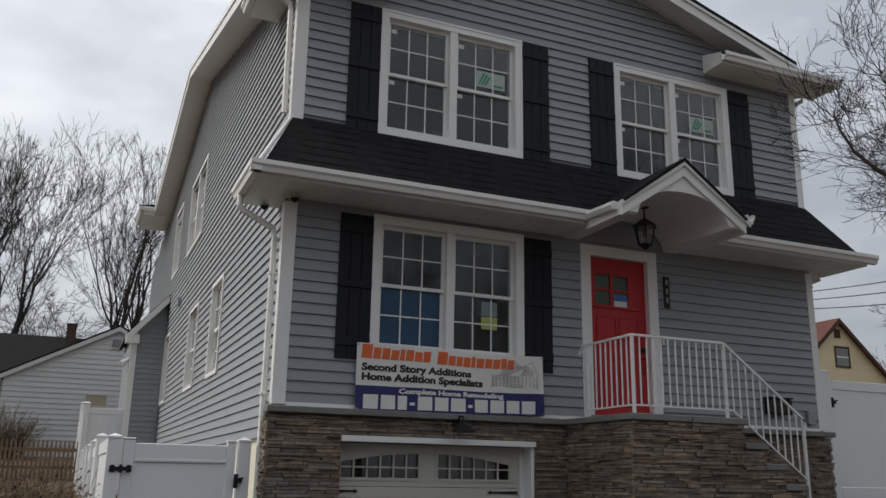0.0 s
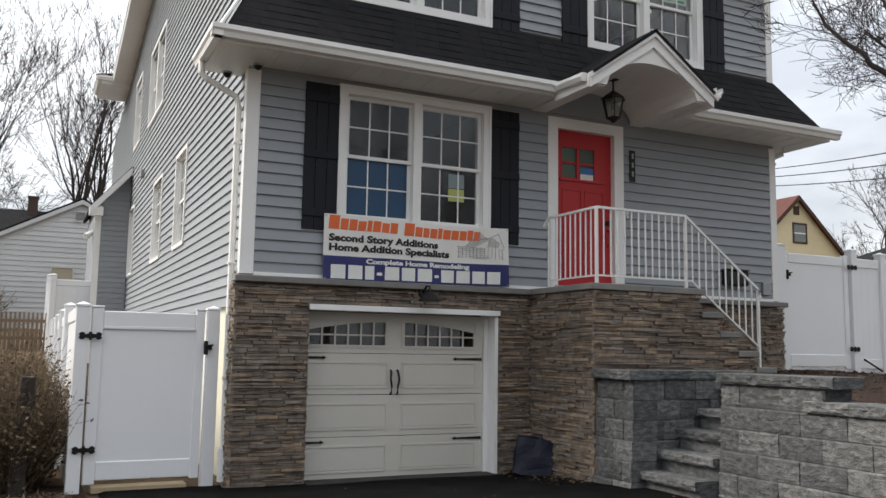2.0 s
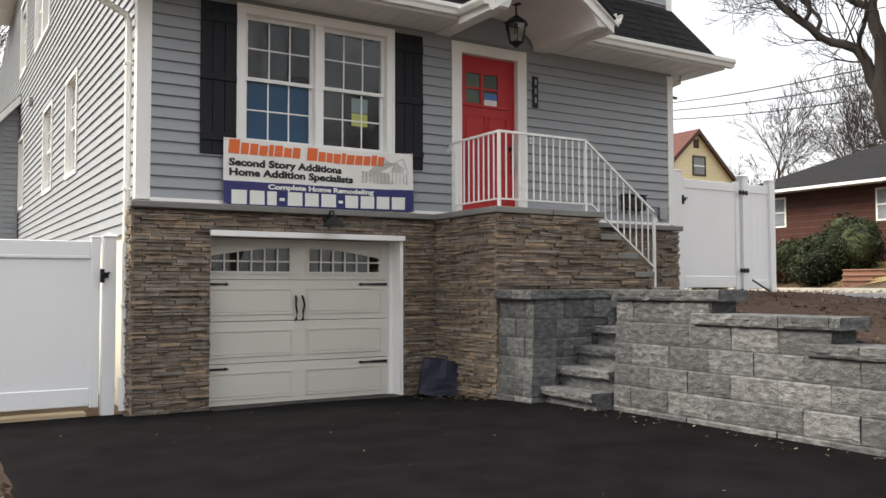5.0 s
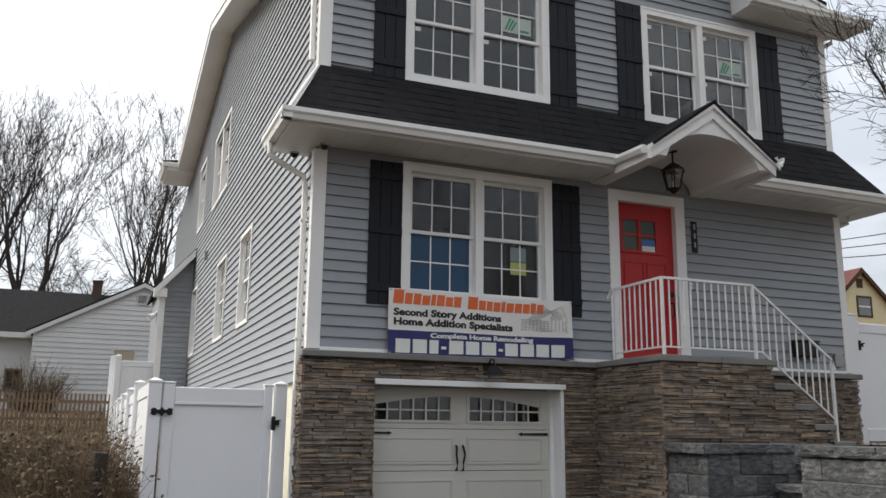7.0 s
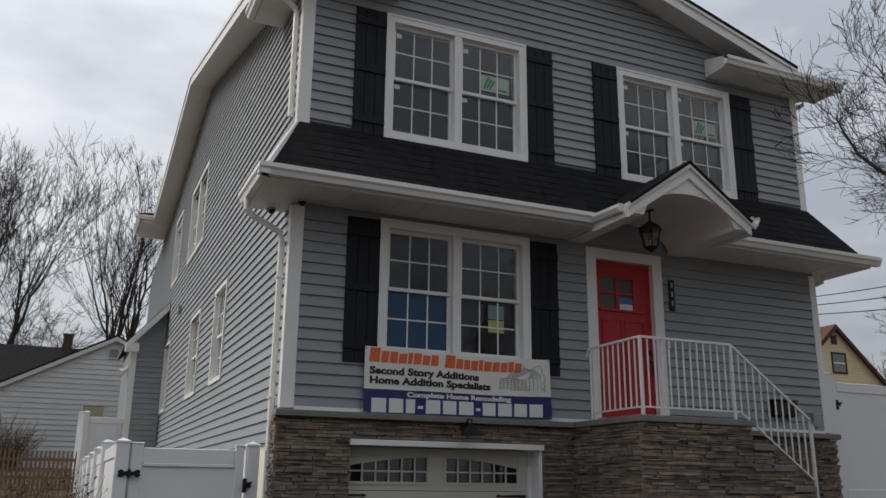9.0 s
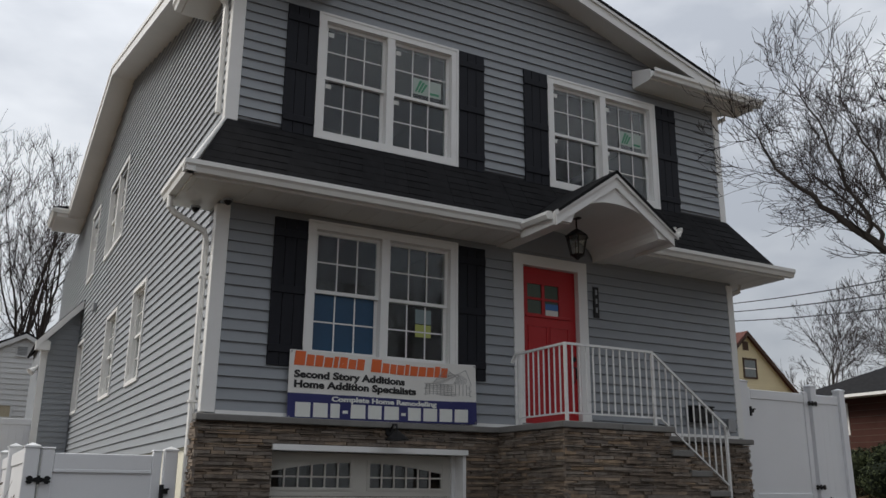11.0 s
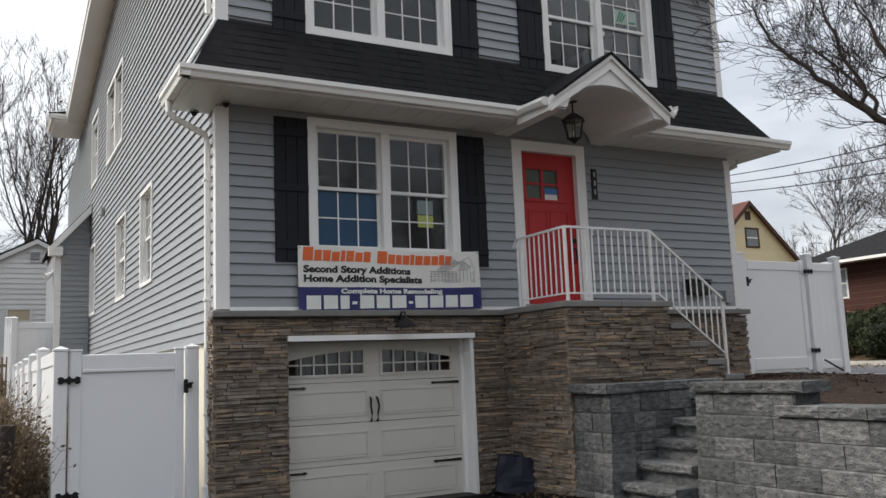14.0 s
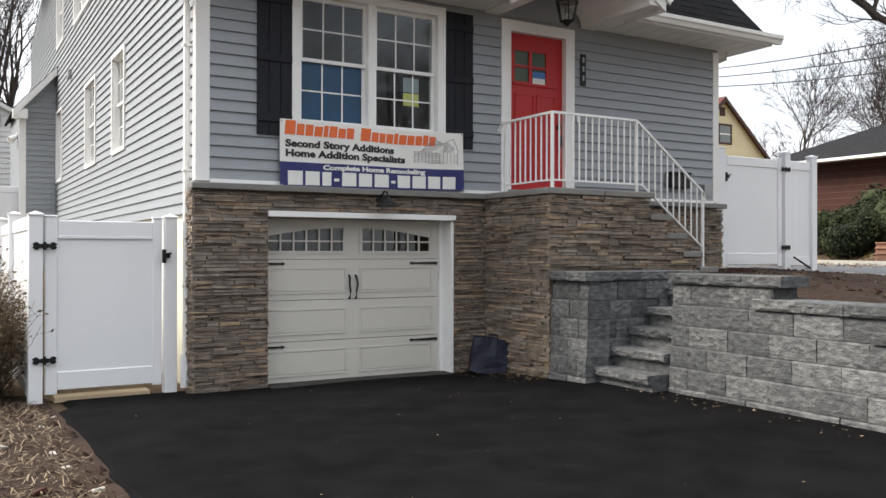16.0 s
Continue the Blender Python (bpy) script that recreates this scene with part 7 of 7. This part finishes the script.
# ---------------------------------------------------------------- overhead wires and pole
pole = thing("utility_pole", "wooden utility pole with a dark transformer", "utility pole")
PP = RD * 31.0 + RN * 15.3
part("pole", tube([(PP.x, PP.y, 1.0), (PP.x, PP.y, 6.0), (PP.x, PP.y, 11.0)], 0.15, 10, 0.11), M_POLE, pole)
part("crossarm", boxes((PP.x - 1.0, PP.x + 1.0, PP.y - 0.1, PP.y, 10.3, 10.42)), M_POLE, pole)
part("transformer", tube([(PP.x - 0.35, PP.y + 0.1, 8.2), (PP.x - 0.35, PP.y + 0.1, 9.0)], 0.25, 12), M_BLACK, pole)
for k, (za, zb) in enumerate(((9.98, 6.0), (9.62, 5.6), (9.22, 5.15))):
    t = thing("power_line", "black overhead cable along the side street", "cable", "overhead cables")
    a, b = Vector((PP.x, PP.y, za)), RD * 4.0 + RN * 15.3 + Vector((0, 0, zb))
    pts = [a.lerp(b, i / 16) - Vector((0, 0, 0.25 * math.sin(math.pi * i / 16))) for i in range(17)] + [RD * -14.0 + RN * 15.3 + Vector((0, 0, zb + 0.5))]
    part("cable", tube(pts, 0.02, 5), M_CABLE, t)

# ---------------------------------------------------------------- loose things on the ground
bag = thing("navy_bag", "crumpled navy plastic bag box beside the garage", "bag")
bm = boxes((-0.25, 0.25, -0.13, 0.13, 0.0, 0.42))
bmesh.ops.subdivide_edges(bm, edges=bm.edges[:], cuts=5, use_grid_fill=True)
for v in bm.verts:
    n = noise.noise_vector(v.co * 5)
    v.co += Vector(n) * 0.03
    v.co.x *= 1 - 0.18 * v.co.z
    v.co.y += 0.12 * v.co.z
    v.co.z = max(0, v.co.z)
b_ = part("sack", bm, M_NAVY, bag)
part("handle", tube([(-0.08, -0.10, 0.40), (-0.06, -0.10, 0.47), (0.06, -0.10, 0.47), (0.08, -0.10, 0.40)], 0.012, 6), M_NAVY, bag)
bag.matrix_basis = Matrix.Translation((3.26, -0.42, 0.045)) @ pose(0, 0, 0, 0, 8, -22) @ Matrix.Diagonal((0.84, 0.9, 0.98, 1))

plank = thing("sill_board", "pale wooden board lying under the gate", "board")
part("board", boxes((-1.35, -0.45, FY - 0.05, FY + 0.14, 0.0, 0.06), bevel=0.006), mat("pale_sawn_wood", (0.40, 0.31, 0.20), 0.85, var=0.25, scale=4, fine=50, bump=0.2, stretch=(0.6, 6, 6)), plank)
GR_ = random.Random(77)
for i in range(14):
    x, y = GR_.uniform(-2.3, -1.45), GR_.uniform(-4.4, -0.3)
    s = GR_.uniform(0.018, 0.045)
    t = thing("rubble_piece", "small pale chip of stone or brick on soil", "stone", "rubble")
    bm = boxes((-s, s, -s * 0.7, s * 0.7, 0, s * 0.6))
    for v in bm.verts:
        v.co += Vector((GR_.gauss(0, s * 0.15), GR_.gauss(0, s * 0.15), abs(GR_.gauss(0, s * 0.1))))
    part("chip", bm, GR_.choice((M_CONC, M_BRICK, M_WOODOLD, M_CONC)), t)
    t.matrix_basis = Matrix.Translation((x, y, ground_z(x, y) + 0.005)) @ pose(0, 0, 0, GR_.uniform(-12, 12), GR_.uniform(-12, 12), GR_.uniform(0, 360))


def litter(name, n, region, seed, material, label, ln=(0.04, 0.22), wd=0.004, lift=0.03):
    rr = random.Random(seed)
    vs, fs = [], []
    for _ in range(n):
        x, y = region(rr)
        z = ground_z(x, y) + rr.uniform(0.002, lift)
        a, l_, w = rr.uniform(0, math.pi * 2), rr.uniform(*ln), wd * rr.uniform(0.6, 1.8)
        dz = rr.uniform(-0.02, 0.05) * min(1.0, l_ / 0.1)
        c, s = math.cos(a), math.sin(a)
        o = len(vs)
        vs += [(x - s * w, y + c * w, z), (x + s * w, y - c * w, z), (x + c * l_ + s * w, y + s * l_ - c * w, z + dz), (x + c * l_ - s * w, y + s * l_ + c * w, z + dz)]
        fs.append((o, o + 1, o + 2, o + 3))
    ob = piece(name, vs, fs, material, None)
    return tagged(ob, label, "litter", kind="stuff")


litter("straw_litter", 6500, lambda r: (-1.5 - abs(r.gauss(0, 0.9)), r.uniform(-6.2, 0.3)), 3, M_STRAW, "dry straw and dead grass strewn on soil", (0.02, 0.11), 0.0024)
litter("leaf_litter", 1800, lambda r: (r.uniform(4.15, 8.3), r.uniform(-7.5, -1.6) if r.random() < 0.8 else r.uniform(-1.6, 0.1)), 4, M_BROWNBUSH, "brown leaf scraps and twigs on topsoil", (0.02, 0.10), 0.004, 0.012)
litter("driveway_specks", 170, lambda r: (r.uniform(-1.2, 3.6), r.uniform(-7, -0.3)), 5, M_STRAW, "pale leaf scraps scattered on asphalt", (0.005, 0.018), 0.005, 0.030)
litter("corner_leaves", 420, lambda r: (3.44 - abs(r.gauss(0, 0.22)), r.uniform(-1.5, -0.15)), 15, M_BROWNBUSH, "brown leaf scraps gathered at the porch foot", (0.012, 0.04), 0.008, 0.035)
litter("edge_chips", 240, lambda r: (3.70 - abs(r.gauss(0, 0.16)), r.uniform(-7.5, -2.6)), 16, M_STRAW, "pale stone chips along the foot of the retaining wall", (0.008, 0.03), 0.007, 0.034)
litter("lawn_grass", 5000, lambda r: (r.uniform(15.0, 23.0), r.uniform(-2, 14)), 6, M_STRAW, "dry grass tufts on the lawn", (0.05, 0.16), 0.012, 0.08)


def clods(name, n, region, seed, material, label):
    rr = random.Random(seed)
    vs, fs = [], []
    for _ in range(n):
        x, y = region(rr)
        s = abs(rr.gauss(0, 0.017)) + 0.006
        z = ground_z(x, y)
        o = len(vs)
        vs += [(x + dx * s * rr.uniform(0.6, 1.2), y + dy * s * rr.uniform(0.6, 1.2), z + dz * s * rr.uniform(0.5, 1)) for dx, dy, dz in ((1, 0, 0.2), (0, 1, 0.2), (-1, 0, 0.2), (0, -1, 0.2), (0, 0, 1), (0, 0, -0.5))]
        fs += [tuple(o + q for q in f) for f in ((0, 1, 4), (1, 2, 4), (2, 3, 4), (3, 0, 4), (1, 0, 5), (2, 1, 5), (3, 2, 5), (0, 3, 5))]
    return tagged(piece(name, vs, fs, material, None), label, "soil", kind="stuff")


sheet("topsoil", [float(v) for v in np.arange(4.06, 8.6, 0.14)], [float(v) for v in np.arange(-8.2, 0.3, 0.14)], lambda x, y: ground_z(x, y) + 0.012 + 0.035 * noise.noise((x * 1.7, y * 1.7, 0)) + 0.02 * noise.noise((x * 5, y * 5, 3)), M_SOIL,
      "freshly spread dark red-brown topsoil", keep=lambda x, y: not (x < 5.2 and -2.95 < y < -1.85) and not (x < 7.7 and y > -1.45))
clods("soil_clods", 6000, lambda r: (r.uniform(4.15, 8.4), r.uniform(-7.5, 0.0)), 8, M_SOIL, "loose dark clods of fresh topsoil")
sheet("topsoil", [float(v) for v in np.arange(-7.0, -1.3, 0.16)], [float(v) for v in np.arange(-13.0, 0.9, 0.16)], lambda x, y: ground_z(x, y) + 0.008 + 0.012 * noise.noise((x * 2.3, y * 2.3, 1)) - (0.05 if x > -1.33 else 0.0), M_SOIL,
      "damp dark earth along the driveway edge", keep=lambda x, y: x > -5.6 + 1.2 * noise.noise((y * 0.6, 3.0, 0)) and y > -11.5 + 1.2 * noise.noise((x * 0.6, 8.0, 0)))
sheet("lawn", [float(v) for v in np.arange(-7.0, -2.2, 0.14)], [float(v) for v in np.arange(-0.1, 5.6, 0.14)], lambda x, y: ground_z(x, y) + 0.025 + 0.012 * noise.noise((x * 2.3, y * 2.3, 1)) - (0.06 if y < 0.05 or x > -2.35 else 0.0),
      mat("thin_green_grass", (0.075, 0.078, 0.034), 0.95, var=0.4, scale=3, fine=40, bump=0.9, dist=0.02, hue=(0.125, 0.12, 0.055), dark=(0.045, 0.04, 0.022), spec=0.15), "patchy green winter grass beside the shrubs", keep=lambda x, y: y > 0.2 + 0.3 * noise.noise((x * 1.3, 4.0, 0)))
clods("soil_clods", 1600, lambda r: (-1.45 - abs(r.gauss(0, 0.8)), r.uniform(-6, 0.2)), 9, M_SOIL, "crumbs of earth beside the driveway")

# ---------------------------------------------------------------- siding, board by board
clad(2.215, 8.55, lambda z: (0.10, HX - 0.10) if z < EAVE_Z - 0.3 else (max(0.10, GX - (GPEAK - 0.08 - z) / 0.315), min(HX - 0.10, GX + (GPEAK - 0.08 - z) / 0.315)),
     front_holes + [(-1, 9, 4.42, PT)], "y", M_SIDING, wall_front)
clad(1.88, 9.4, lambda z: (0.10, HY) if z < EAVE_Z else (max(0.10, RIDGE_Y - (RIDGE_Z - z) * 8.2 / (RIDGE_Z - EAVE_Z)), min(HY, RIDGE_Y + (RIDGE_Z - z) * (HY - RIDGE_Y) / (RIDGE_Z - REAR_Z))), side_holes, "x", M_SIDING, wall_left)
